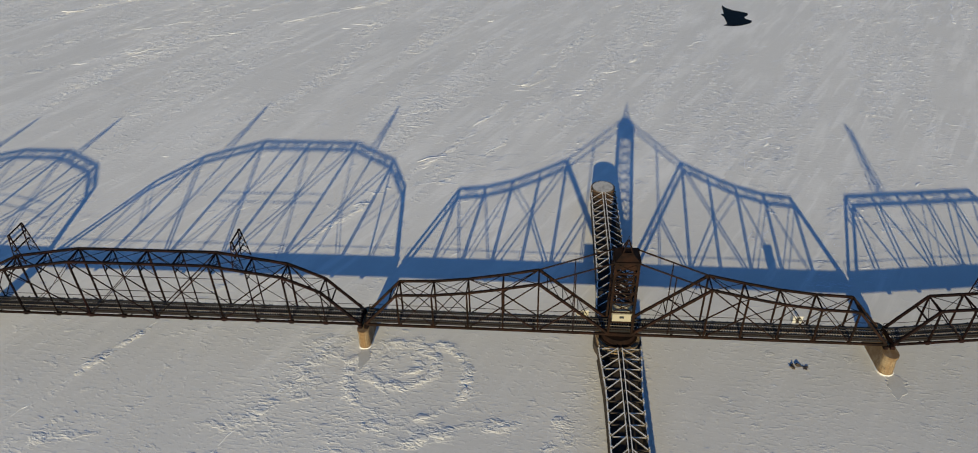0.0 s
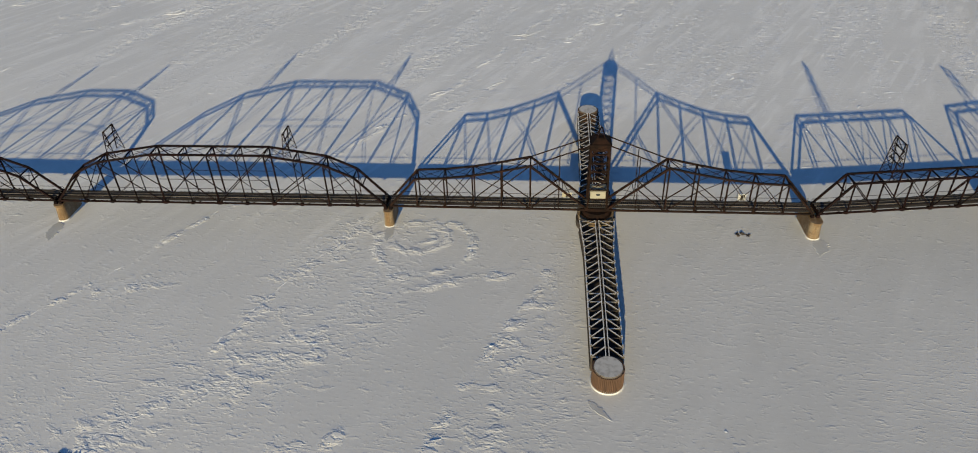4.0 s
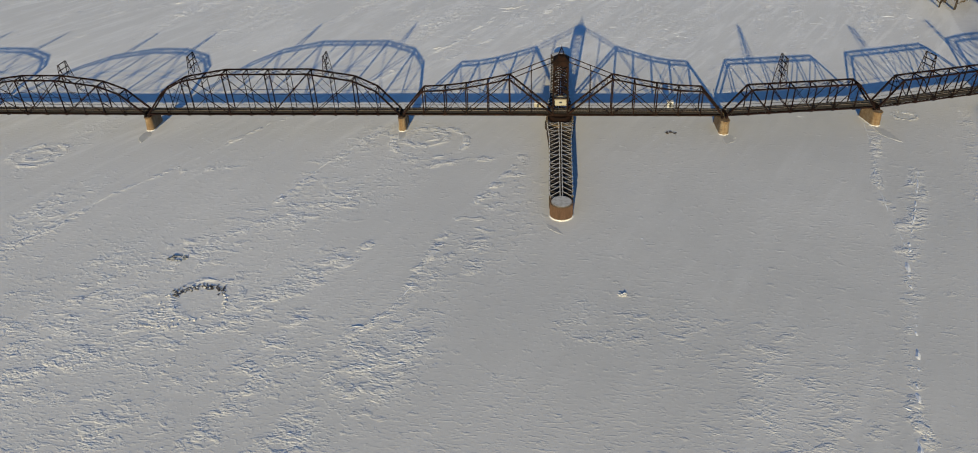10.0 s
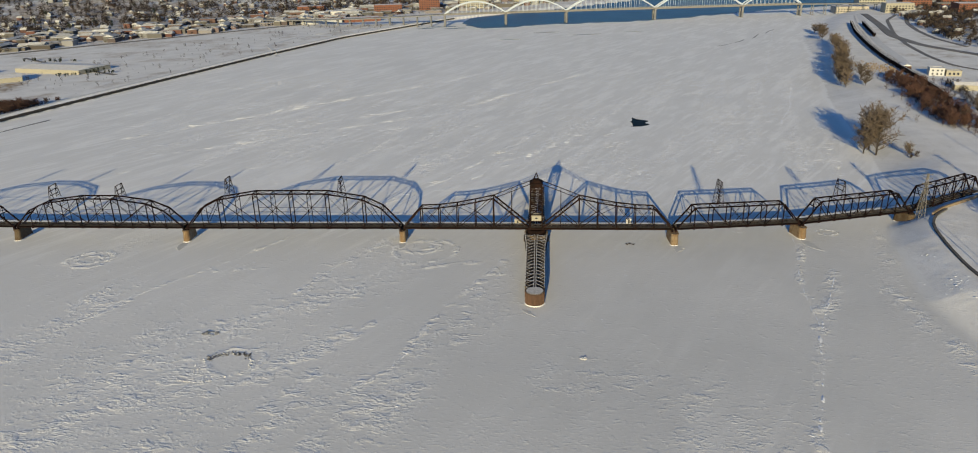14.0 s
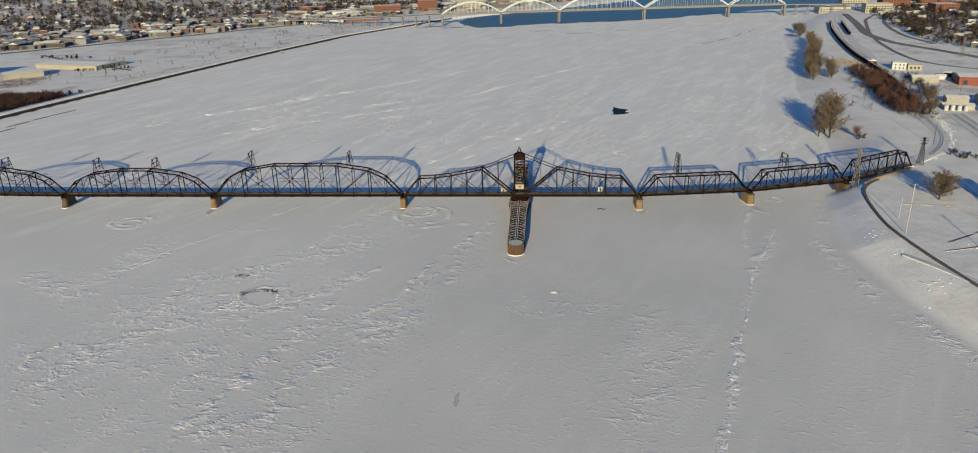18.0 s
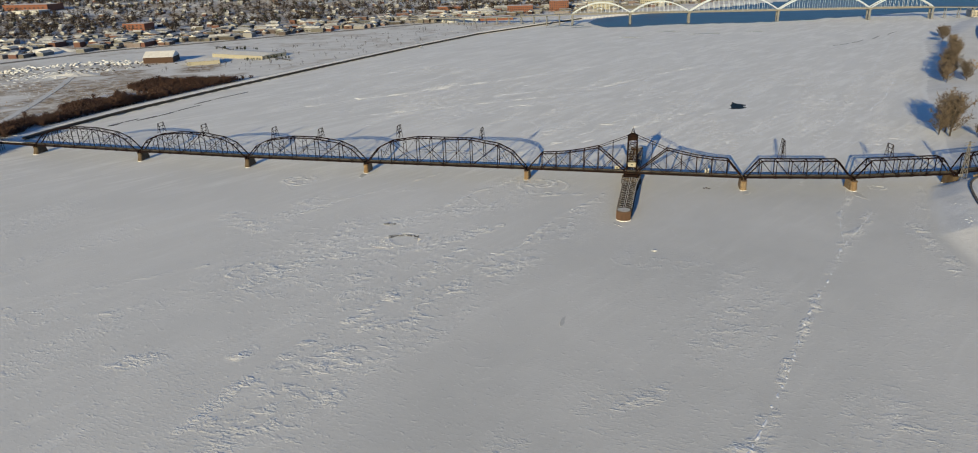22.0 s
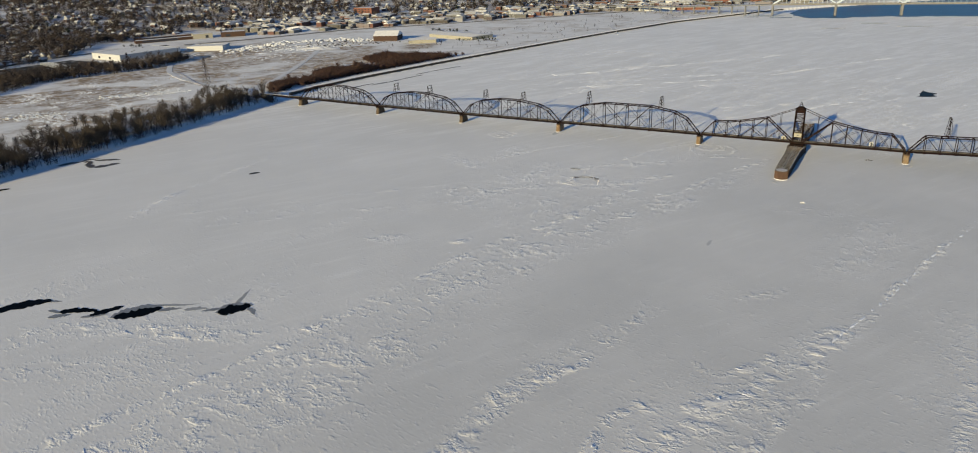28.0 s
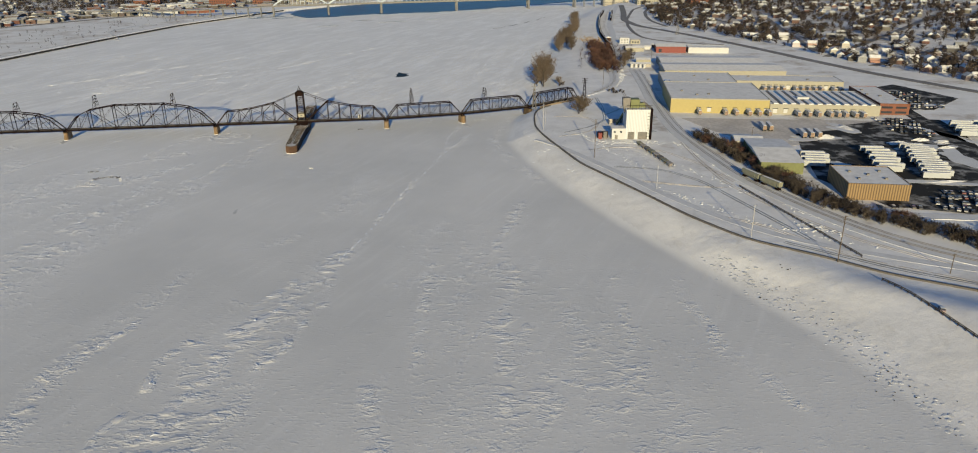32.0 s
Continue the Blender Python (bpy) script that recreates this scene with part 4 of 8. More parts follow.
def ice_crack(pts, width, high, seed, label):
    """A long healed crack: one broken ridge of snow along a line."""
    rc = random.Random(seed)
    line = smooth_line(pts, 1.6)
    v, f = [], []
    for k, p in enumerate(line):
        q = line[min(k + 1, len(line) - 1)] - line[max(k - 1, 0)]
        q = q[:2] / max(0.01, math.hypot(q[0], q[1]))
        off = 0.8 * math.sin(k * 0.11) + rc.uniform(-0.25, 0.25)
        h, w = high * rc.choice((-1.2, -1.0, -0.8, 0.0, 0.5, 1.0)) * rc.uniform(0.5, 1.2), width * rc.uniform(0.6, 1.3)
        for s, z in ((-w, -0.1), (0.1, 0.1 + h), (w * 1.2, -0.1)):
            v.append((p[0] - q[1] * (off + s), p[1] + q[0] * (off + s), z))
        if k:
            i = 3 * k
            f += [(i - 3, i, i + 1, i - 2), (i - 2, i + 1, i + 2, i - 1)]
    return tagged(new("ice_crack", mesh_of("ice_crack", v, f, DRIFT)), label, "ice crack", kind="structure")


ice_crack([(58, -135), (68, -109), (78, -77), (93, -33), (104, 0), (117, 35), (124, 54)], 0.85, 0.24, 2, "long snow-filled crack across the river ice")
ice_crack([(124, 54), (136, 77), (147, 104)], 0.6, 0.16, 6, "long snow-filled crack across the river ice")
ice_crack([(124, 54), (131, 100), (143, 146)], 0.3, 0.10, 7, "faint snow-filled crack across the river ice")
ice_crack([(-162, 57), (-138, 93), (-103, 145)], 0.25, 0.10, 3, "faint snow-filled crack across the river ice")
ice_crack([(-22, 46), (-31, 25), (-35, 19)], 0.35, 0.16, 4, "short snow-filled crack at the edge of the drift")
ice_crack([(-82, 84), (-71, 106), (-63, 122), (-53, 136)], 0.3, 0.10, 5, "faint snow-filled crack across the river ice")

ice_crack([(207, 368), (216, 394), (241, 453), (264, 526)], 1.2, 0.28, 8, "snow-filled crack along the far shore ice")
ice_crack([(255, 561), (280, 660), (331, 815), (394, 1018)], 0.8, 0.20, 9, "snow-filled crack along the far shore ice")
# thin dark slivers along the far crack, in the same coat as the seeps
for k, (ax, ay, bx, by) in enumerate(((267, 836, 290, 866), (296, 874, 322, 908), (331, 920, 362, 963), (368, 971, 401, 1018))):
    sliver("wet_ice", ax, ay, bx, by, 0.7, SEEP, 0.32 + 0.004 * k, 160 + k, "thin dark line along a crack in the far river ice", "wet ice", 0.7, 0.5)


# ---- the railway bridge ----
ZB = 6.95                                        # middle of the bottom chords
HALF = 2.75                                      # from the track's middle to a truss
JOINTS = {"w5": (-431.0, 155.0), "w4": (-333.5, 148.3), "w3": (-243.5, 143.7), "w2": (-154.3, 142.0), "w1": (-45.4, 141.2),
          "e1": (84.6, 139.4), "e2": (145.3, 146.8), "e3": (203.0, 163.3), "e4": (252.0, 192.5)}


class Line:
    """Places along one span: metres from its first end, side (+1 is north), height over the bottom chord."""

    def __init__(self, a, b, gap=0.7):
        a, b = Vector((*a, 0)), Vector((*b, 0))
        self.d = (b - a).normalized()
        self.n = Vector((-self.d.y, self.d.x, 0))
        self.a, self.long = a + self.d * gap, (b - a).length - 2 * gap

    def at(self, s, side, h):
        p = self.a + self.d * s + self.n * side * HALF
        return Vector((p.x, p.y, ZB + h))


def deck(span, ln, n):
    """Floor beams, stringers, rails, guard timbers and ties of one span."""
    p = ln.long / n
    for k in range(n + 1):
        beam("floor_beam", ln.at(k * p, -1.0, -0.1), ln.at(k * p, 1.0, -0.1), 0.4, 0.9, STEEL, span, "h")
    for side in (-0.36, 0.36):
        beam("stringer", ln.at(0, side, 0.1), ln.at(ln.long, side, 0.1), 0.4, 0.95, STEEL, span)
    for side in (-0.26, 0.26):
        beam("rail", ln.at(0, side, 0.93), ln.at(ln.long, side, 0.93), 0.09, 0.16, RAIL, span)
    for side in (-0.62, 0.62):
        beam("guard_timber", ln.at(0, side, 0.9), ln.at(ln.long, side, 0.9), 0.22, 0.2, TIE, span)
    r = random.Random(int(ln.a.x))
    ties = []
    s = 0.4
    while s < ln.long - 0.3:
        e = r.uniform(-0.04, 0.04)
        ties.append((ln.at(s, -0.78 + e, 0.72), ln.at(s, 0.78 + e + (0.2 if r.random() < 0.25 else 0), 0.72), 0.28, 0.26))
        s += 0.62
    tie = put("tie_deck", bars_mesh("tie_deck", ties, TIE), Matrix.Identity(4), span, "dark sawn ties close together")
    tie["kind"] = "stuff"
    for side in (-0.98, 0.98):                   # a plank walk beside each truss with a rail of pipe
        beam("walkway", ln.at(0, side * 0.86, 0.62), ln.at(ln.long, side * 0.86, 0.62), 0.5, 0.08, TIE, span)
        beam("handrail", ln.at(0, side * 1.07, 1.75), ln.at(ln.long, side * 1.07, 1.75), 0.10, 0.10, STEEL, span)
        k = 0.0
        while k < ln.long:
            beam("rail_post", ln.at(k, side * 1.07, 0.2), ln.at(k, side * 1.07, 1.75), 0.09, 0.09, STEEL, span)
            k += p


def cross(span, ln, a, b, w, d, shape="box"):
    """A member in both trusses: a and b are (metres, height)."""
    for side in (-1, 1):
        beam("diagonal", ln.at(a[0], side, a[1]), ln.at(b[0], side, b[1]), w, d, STEEL, span, shape)


def overhead(span, ln, p, tops, posts):
    """Portal frames, top struts and top laterals over the nodes in tops: (node, height)."""
    for k, h in tops:
        beam("top_strut", ln.at(k * p, -1, h - 0.05), ln.at(k * p, 1, h - 0.05), 0.3, 0.35, STEEL, span, "h")
        if h > 11.5:
            low = h - 2.6
            beam("sway_strut", ln.at(k * p, -1, low), ln.at(k * p, 1, low), 0.16, 0.2, STEEL, span)
            beam("sway_brace", ln.at(k * p, -1, low), ln.at(k * p, 1, h), 0.10, 0.12, STEEL, span)
            beam("sway_brace", ln.at(k * p, 1, low), ln.at(k * p, -1, h), 0.10, 0.12, STEEL, span)
    for (k, h), (j, g) in zip(tops, tops[1:]):
        beam("top_lateral", ln.at(k * p, -1, h), ln.at(j * p, 1, g), 0.12, 0.12, STEEL, span)
        beam("top_lateral", ln.at(k * p, 1, h), ln.at(j * p, -1, g), 0.12, 0.12, STEEL, span)
    for (s0, h0), (s1, h1) in posts:             # the portals in the plane of the end posts
        for f, g in ((0.72, 1.0), (0.72, 0.98)):
            a, b = (s0 + (s1 - s0) * f, h0 + (h1 - h0) * f), (s0 + (s1 - s0) * g, h0 + (h1 - h0) * g)
            beam("portal_strut", ln.at(a[0], -1, a[1]), ln.at(a[0], 1, a[1]), 0.3, 0.35, STEEL, span)
            beam("portal_brace", ln.at(a[0], -1, a[1]), ln.at(b[0], 1, b[1]), 0.14, 0.14, STEEL, span)
            beam("portal_brace", ln.at(a[0], 1, a[1]), ln.at(b[0], -1, b[1]), 0.14, 0.14, STEEL, span)
            break


def truss_span(a, b, n, heights, main, label):
    """A through truss of n panels. heights: over the nodes. main: panels of two nodes with a half-way post, or single panels."""
    ln = Line(a, b)
    p = ln.long / n
    span = thing("truss_span", ln.at(ln.long / 2, 0, -0.9), label, "railway bridge", "spans of the railway bridge")
    for side in (-1, 1):
        beam("bottom_chord", ln.at(0, side, 0), ln.at(ln.long, side, 0), 0.45, 0.55, STEEL, span)
        beam("end_post", ln.at(0, side, 0), ln.at(p, side, heights[1]), 0.55, 0.6, STEEL, span)
        beam("end_post", ln.at(ln.long, side, 0), ln.at(ln.long - p, side, heights[-2]), 0.55, 0.6, STEEL, span)
        k = 1
        while k < n - 1:
            j = k + 1
            while j < n - 1 and abs((heights[j + 1] - heights[j]) - (heights[j] - heights[j - 1])) < 0.02:
                j += 1
            beam("top_chord", ln.at(k * p, side, heights[k]), ln.at(j * p, side, heights[j]), 0.58, 0.55, STEEL, span)
            k = j
        for k in range(1, n):
            stout = main == 1 or k % 2 == 0
            beam("post", ln.at(k * p, side, 0), ln.at(k * p, side, heights[k]), 0.34 if stout else 0.24, 0.42 if stout else 0.26, STEEL, span, "h")
            beam("gusset", ln.at(k * p - 0.55, side, -0.05), ln.at(k * p + 0.55, side, -0.05), 0.5, 0.95, STEEL, span)
    mid = n / 2
    if main == 1:
        for k in range(1, n - 1):
            if k + 0.5 < mid - 0.6:
                cross(span, ln, (k * p, heights[k]), (k * p + p, 0), 0.2, 0.3)
            elif k + 0.5 > mid + 0.6:
                cross(span, ln, (k * p, 0), (k * p + p, heights[k + 1]), 0.2, 0.3)
            else:
                cross(span, ln, (k * p, heights[k]), (k * p + p, 0), 0.12, 0.18)
                cross(span, ln, (k * p, 0), (k * p + p, heights[k + 1]), 0.12, 0.18)
    else:
        for k in range(2, n - 2, 2):             # panels of two nodes, the half-way post held by short struts
            h0, h1, hm = heights[k], heights[k + 2], heights[k + 1]
            down = ((k * p, h0), (k * p + 2 * p, 0))
            rise = ((k * p, 0), (k * p + 2 * p, h1))
            inner = k + 1 < mid
            cross(span, ln, *(down if inner else rise), 0.2, 0.28)
            if abs(k + 1 - mid) < 2.1:
                cross(span, ln, *(rise if inner else down), 0.12, 0.18)
            half = (k * p + p, (h0 if inner else h1) / 2)
            cross(span, ln, half, ((k * p + 2 * p) if inner else k * p, h1 if inner else h0), 0.10, 0.14)
            cross(span, ln, half, (k * p if inner else k * p + 2 * p, 0), 0.10, 0.14)
            if abs(k + 1 - mid) < 2.1:
                cross(span, ln, (k * p, heights[k] / 2), (k * p + 2 * p, heights[k + 2] / 2), 0.12, 0.14)
        for s0, s1, h in ((p, 2 * p, heights[2]), (ln.long - p, ln.long - 2 * p, heights[-3])):
            cross(span, ln, (s1, h), (s0, 0), 0.16, 0.22)
            cross(span, ln, (s0, heights[1]), (s1, h * 0.35), 0.10, 0.14)
    tops = [(k, heights[k]) for k in range(1, n)]
    overhead(span, ln, p, tops, [((0, 0), (p, heights[1])), ((ln.long, 0), (ln.long - p, heights[-2]))])
    for k in range(n):
        beam("bottom_lateral", ln.at(k * p, -1 if k % 2 else 1, -0.3), ln.at(k * p + p, 1 if k % 2 else -1, -0.3), 0.14, 0.14, STEEL, span)
    deck(span, ln, n)
    return span


def chord_heights(n, h1, h2, top, flat):
    """Heights of the nodes of a bowed truss: h1 and h2 over the first two, the top level from node flat on."""
    h = [0, h1, h2]
    for k in range(3, n // 2 + 1):
        h.append(top if k >= flat else h2 + (top - h2) * (k - 2) / (flat - 2))
    return h + h[:n // 2][::-1] if n % 2 == 0 else h + h[::-1]


truss_span(JOINTS["w2"], JOINTS["w1"], 12, chord_heights(12, 10.2, 14.6, 17.6, 4), 2, "tall dark rusted bowed steel truss span over ice")
for a, b in (("w3", "w2"), ("w4", "w3"), ("w5", "w4")):
    truss_span(JOINTS[a], JOINTS[b], 10, chord_heights(10, 8.9, 12.6, 15.0, 4), 2, "dark rusted bowed steel truss span over ice")
for a, b in (("e1", "e2"), ("e2", "e3"), ("e3", "e4")):
    truss_span(JOINTS[a], JOINTS[b], 7, [0] + [10.2] * 6 + [0], 1, "dark rusted straight-topped steel truss span")


def swing_span():
    ln = Line(JOINTS["w1"], JOINTS["e1"])
    span = thing("swing_span", ln.at(ln.long / 2, 0, -0.9), "rust-brown steel swing span with a central tower over ice", "railway bridge", "spans of the railway bridge")
    core = 5.8
    p = (ln.long - core) / 14
    hs = [0, 10.1, 10.5, 11.6, 13.3, 15.3]
    top = 22.4
    S = STEEL_RED

    def bar(name, a, b, w, d, shape="box", sides=(-1, 1)):
        for side in sides:
            beam(name, ln.at(a[0], side, a[1]), ln.at(b[0], side, b[1]), w, d, S, span, shape)

    for way in (0, 1):
        def s(k):
            return k * p if way == 0 else ln.long - k * p
        bar("bottom_chord", (s(0), 0), (s(7), 0), 0.5, 0.6)
        bar("end_post", (s(0), 0), (s(1), hs[1]), 0.55, 0.6)
        for k in range(1, 5):
            bar("top_chord", (s(k), hs[k]), (s(k + 1), hs[k + 1]), 0.55, 0.5)
        for k in range(1, 6):
            bar("post", (s(k), 0), (s(k), hs[k]), 0.36, 0.42, "h")
        bar("inclined_post", (s(5), hs[5]), (s(7), 0.2), 0.55, 0.6)
        bar("eyebar", (s(5), hs[5]), (s(7), top), 0.22, 0.32)
        slope6 = hs[5] + (top - hs[5]) / 2
        bar("hanger", (s(6), 0), (s(6), slope6), 0.2, 0.24)
        for k in (1, 2):
            bar("diagonal", (s(k), hs[k]), (s(k + 1), 0), 0.13, 0.2)
            bar("diagonal", (s(k), 0), (s(k + 1), hs[k + 1]), 0.13, 0.2)
        bar("diagonal", (s(3), 0), (s(5), hs[5]), 0.18, 0.28)
        bar("diagonal", (s(4), 7.0), (s(5), 0), 0.24, 0.3)
        bar("diagonal", (s(3), hs[3]), (s(4), 7.0), 0.12, 0.18)
        bar("diagonal", (s(5), 0), (s(6), 7.7), 0.24, 0.3)
        bar("diagonal", (s(6), 7.7), (s(7), 0.2), 0.12, 0.18)
        for k in range(1, 6):
            beam("top_strut", ln.at(s(k), -1, hs[k]), ln.at(s(k), 1, hs[k]), 0.28, 0.32, S, span, "h")
        for k in range(1, 5):
            beam("top_lateral", ln.at(s(k), -1, hs[k]), ln.at(s(k + 1), 1, hs[k + 1]), 0.12, 0.12, S, span)
            beam("top_lateral", ln.at(s(k), 1, hs[k]), ln.at(s(k + 1), -1, hs[k + 1]), 0.12, 0.12, S, span)
        for f in (0.12, 0.34, 0.56):             # braces between the inclined posts
            a, b = 5 + 2 * f, 5 + 2 * (f + 0.18)
            ha, hb = hs[5] * (1 - f), hs[5] * (1 - f - 0.18)
            beam("portal_strut", ln.at(s(a), -1, ha), ln.at(s(a), 1, ha), 0.2, 0.26, S, span)
            beam("portal_brace", ln.at(s(a), -1, ha), ln.at(s(b), 1, hb), 0.13, 0.13, S, span)
            beam("portal_brace", ln.at(s(a), 1, ha), ln.at(s(b), -1, hb), 0.13, 0.13, S, span)
        beam("portal_strut", ln.at(s(0.75), -1, 7.5), ln.at(s(0.75), 1, 7.5), 0.3, 0.35, S, span)
        beam("portal_brace", ln.at(s(0.75), -1, 7.5), ln.at(s(1), 1, hs[1]), 0.14, 0.14, S, span)
        beam("portal_brace", ln.at(s(0.75), 1, 7.5), ln.at(s(1), -1, hs[1]), 0.14, 0.14, S, span)
    # the tower over the pivot
    c0, c1 = 7 * p, 7 * p + core
    for s0 in (c0, c1):
        for side in (-1, 1):
            beam("tower_leg", ln.at(s0, side, -0.4), ln.at(s0 + (0.25 if s0 == c0 else -0.25), side, top), 0.6, 0.6, S, span, "h")
    levels = [0.0, 7.2, 10.4, 13.4, 16.4, 19.4, top]
    for lo, hi in zip(levels, levels[1:]):
        for side in (-1, 1):
            beam("tower_strut", ln.at(c0, side, hi), ln.at(c1, side, hi), 0.26, 0.34, S, span)
            if lo > 0:
                beam("tower_brace", ln.at(c0, side, lo), ln.at(c1, side, hi), 0.16, 0.2, S, span)
                beam("tower_brace", ln.at(c1, side, lo), ln.at(c0, side, hi), 0.16, 0.2, S, span)
        for s0 in (c0, c1):
            beam("tower_strut", ln.at(s0, -1, hi), ln.at(s0, 1, hi), 0.26, 0.34, S, span)
            if lo > 0:
                beam("tower_brace", ln.at(s0, -1, lo), ln.at(s0, 1, hi), 0.14, 0.18, S, span)
                beam("tower_brace", ln.at(s0, 1, lo), ln.at(s0, -1, hi), 0.14, 0.18, S, span)
    cap = ln.at((c0 + c1) / 2, 0, top + 0.35)
    for sx, sy, tx, ty in ((-1, -1, 1, -1), (1, -1, 1, 1), (1, 1, -1, 1), (-1, 1, -1, -1)):
        beam("tower_cap", (cap.x + sx * 2.9, cap.y + sy * 2.8, cap.z - 0.2), (cap.x + tx * 2.9, cap.y + ty * 2.8, cap.z - 0.2), 0.4, 0.4, S, span)
    head = [(cap.x - 2.75, cap.y - 2.65), (cap.x + 2.75, cap.y - 2.65), (cap.x + 2.75, cap.y + 2.65), (cap.x - 2.75, cap.y + 2.65)]
    prism("tower_head", head, cap.z - 2.3, cap.z - 0.05, S, span, "plated steel head of the tower")
    prism("head_roof", head, cap.z + 0.05, cap.z + 1.3, S, span, "", None, 0.5)
    for u in (-1, 1):
        beam("cap_strut", (cap.x - 2.9, cap.y + u * 1.5, cap.z), (cap.x + 2.9, cap.y + u * 1.5, cap.z), 0.3, 0.3, S, span)
    for sx in (-1, 1):
        for sy in (-1, 1):
            beam("spire_leg", (cap.x + sx * 1.5, cap.y + sy * 1.5, cap.z + 0.2), (cap.x + sx * 0.15, cap.y + sy * 0.15, cap.z + 4.3), 0.22, 0.22, S, span)
    for f in (0.3, 0.6):
        h, r = cap.z + 0.2 + 4.1 * f, 1.5 - 1.35 * f
        for sx, sy, tx, ty in ((-1, -1, 1, -1), (1, -1, 1, 1), (1, 1, -1, 1), (-1, 1, -1, -1)):
            beam("spire_ring", (cap.x + sx * r, cap.y + sy * r, h), (cap.x + tx * r, cap.y + ty * r, h), 0.12, 0.14, S, span)
    beam("finial", (cap.x, cap.y, cap.z + 4.0), (cap.x, cap.y, cap.z + 5.6), 0.14, 0.14, S, span, "round")
    # the turning drum under the tower
    mid = ln.at((c0 + c1) / 2, 0, 0)
    ring = [(mid.x + 4.4 * math.cos(k * math.tau / 32), mid.y + 4.4 * math.sin(k * math.tau / 32)) for k in range(32)]
    prism("turning_drum", ring, ZB - 2.3, ZB - 0.7, S, span, "round riveted steel drum girder")
    ring = [(mid.x + 4.9 * math.cos(k * math.tau / 32), mid.y + 4.9 * math.sin(k * math.tau / 32)) for k in range(32)]
    prism("roller_track", ring, ZB - 2.75, ZB - 2.3, S, span)
    beam("bottom_chord", ln.at(c0, -1, 0), ln.at(c1, -1, 0), 0.6, 0.9, S, span)
    beam("bottom_chord", ln.at(c0, 1, 0), ln.at(c1, 1, 0), 0.6, 0.9, S, span)
    deck(span, ln, 15)
    return ln, span


swing, swing_ob = swing_span()
MIDDLE = swing.at(swing.long / 2, 0, 0)


def operator_house():
    """The keeper's cabin inside the tower, over the track."""
    at = Vector((MIDDLE.x + 0.1, MIDDLE.y - 0.6, ZB + 3.9))
    h = thing("operator_house", at, "small cream-yellow keeper's cabin on the swing tower", "cabin")
    x, y, z = at
    box("floor", (x - 2.6, y - 2.0, z - 0.25), (x + 2.6, y + 2.6, z), STEEL_RED, h)
    box("wall", (x - 2.3, y - 1.7, z), (x + 2.3, y + 2.3, z + 2.5), CREAM, h, "cream-yellow boarded walls")
    v = [(x - 2.6, y - 2.0, z + 2.5), (x + 2.6, y - 2.0, z + 2.5), (x + 2.6, y + 2.6, z + 2.5), (x - 2.6, y + 2.6, z + 2.5), (x - 1.0, y + 0.3, z + 3.3), (x + 1.0, y + 0.3, z + 3.3)]
    put("roof", mesh_of("roof", v, [(0, 1, 5, 4), (1, 2, 5), (2, 3, 4, 5), (3, 0, 4), (3, 2, 1, 0)], CREAM), Matrix.Identity(4), h)
    box("window", (x - 0.55, y - 1.74, z + 1.0), (x + 0.55, y - 1.66, z + 1.7), GLASS_DARK, h)
    beam("stove_pipe", (x, y + 0.3, z + 3.2), (x, y + 0.3, z + 4.0), 0.25, 0.25, STEEL, h, "round")


operator_house()


def shed(x, y, z, w, d, hgt, mat, label):
    s = thing("equipment_shed", (x, y, z), label, "shed")
    box("wall", (x - w / 2, y - d / 2, z), (x + w / 2, y + d / 2, z + hgt), mat, s)
    box("roof", (x - w / 2 - 0.15, y - d / 2 - 0.15, z + hgt), (x + w / 2 + 0.15, y + d / 2 + 0.15, z + hgt + 0.15), ROOF, s)
    box("door", (x - 0.35, y - d / 2 - 0.04, z), (x + 0.35, y - d / 2, z + hgt * 0.85), DARK, s)


shed(64.0, 143.4, ZB + 0.75, 2.4, 1.7, 2.3, WHITE, "white equipment shed beside the track on the swing span")
shed(10.6, 144.0, ZB + 0.75, 3.0, 1.6, 1.7, CREAM, "small tan relay shed beside the track")


def stadium(cx, cy, half_w, south, north, turn, n=9, point=1.0):
    """Outline of a pier: straight sides and rounded ends."""
    pts = [(half_w * math.cos(a), -south + half_w * point - half_w * point * math.sin(a)) for a in [math.pi * k / n for k in range(n + 1)]]
    pts = [(x, y) for x, y in pts][::-1]
    pts += [(half_w * math.cos(a), north - half_w * point + half_w * point * math.sin(a)) for a in [math.pi * k / n for k in range(n + 1)]]
    c, s = math.cos(turn), math.sin(turn)
    return [(cx + x * c - y * s, cy + x * s + y * c) for x, y in pts]


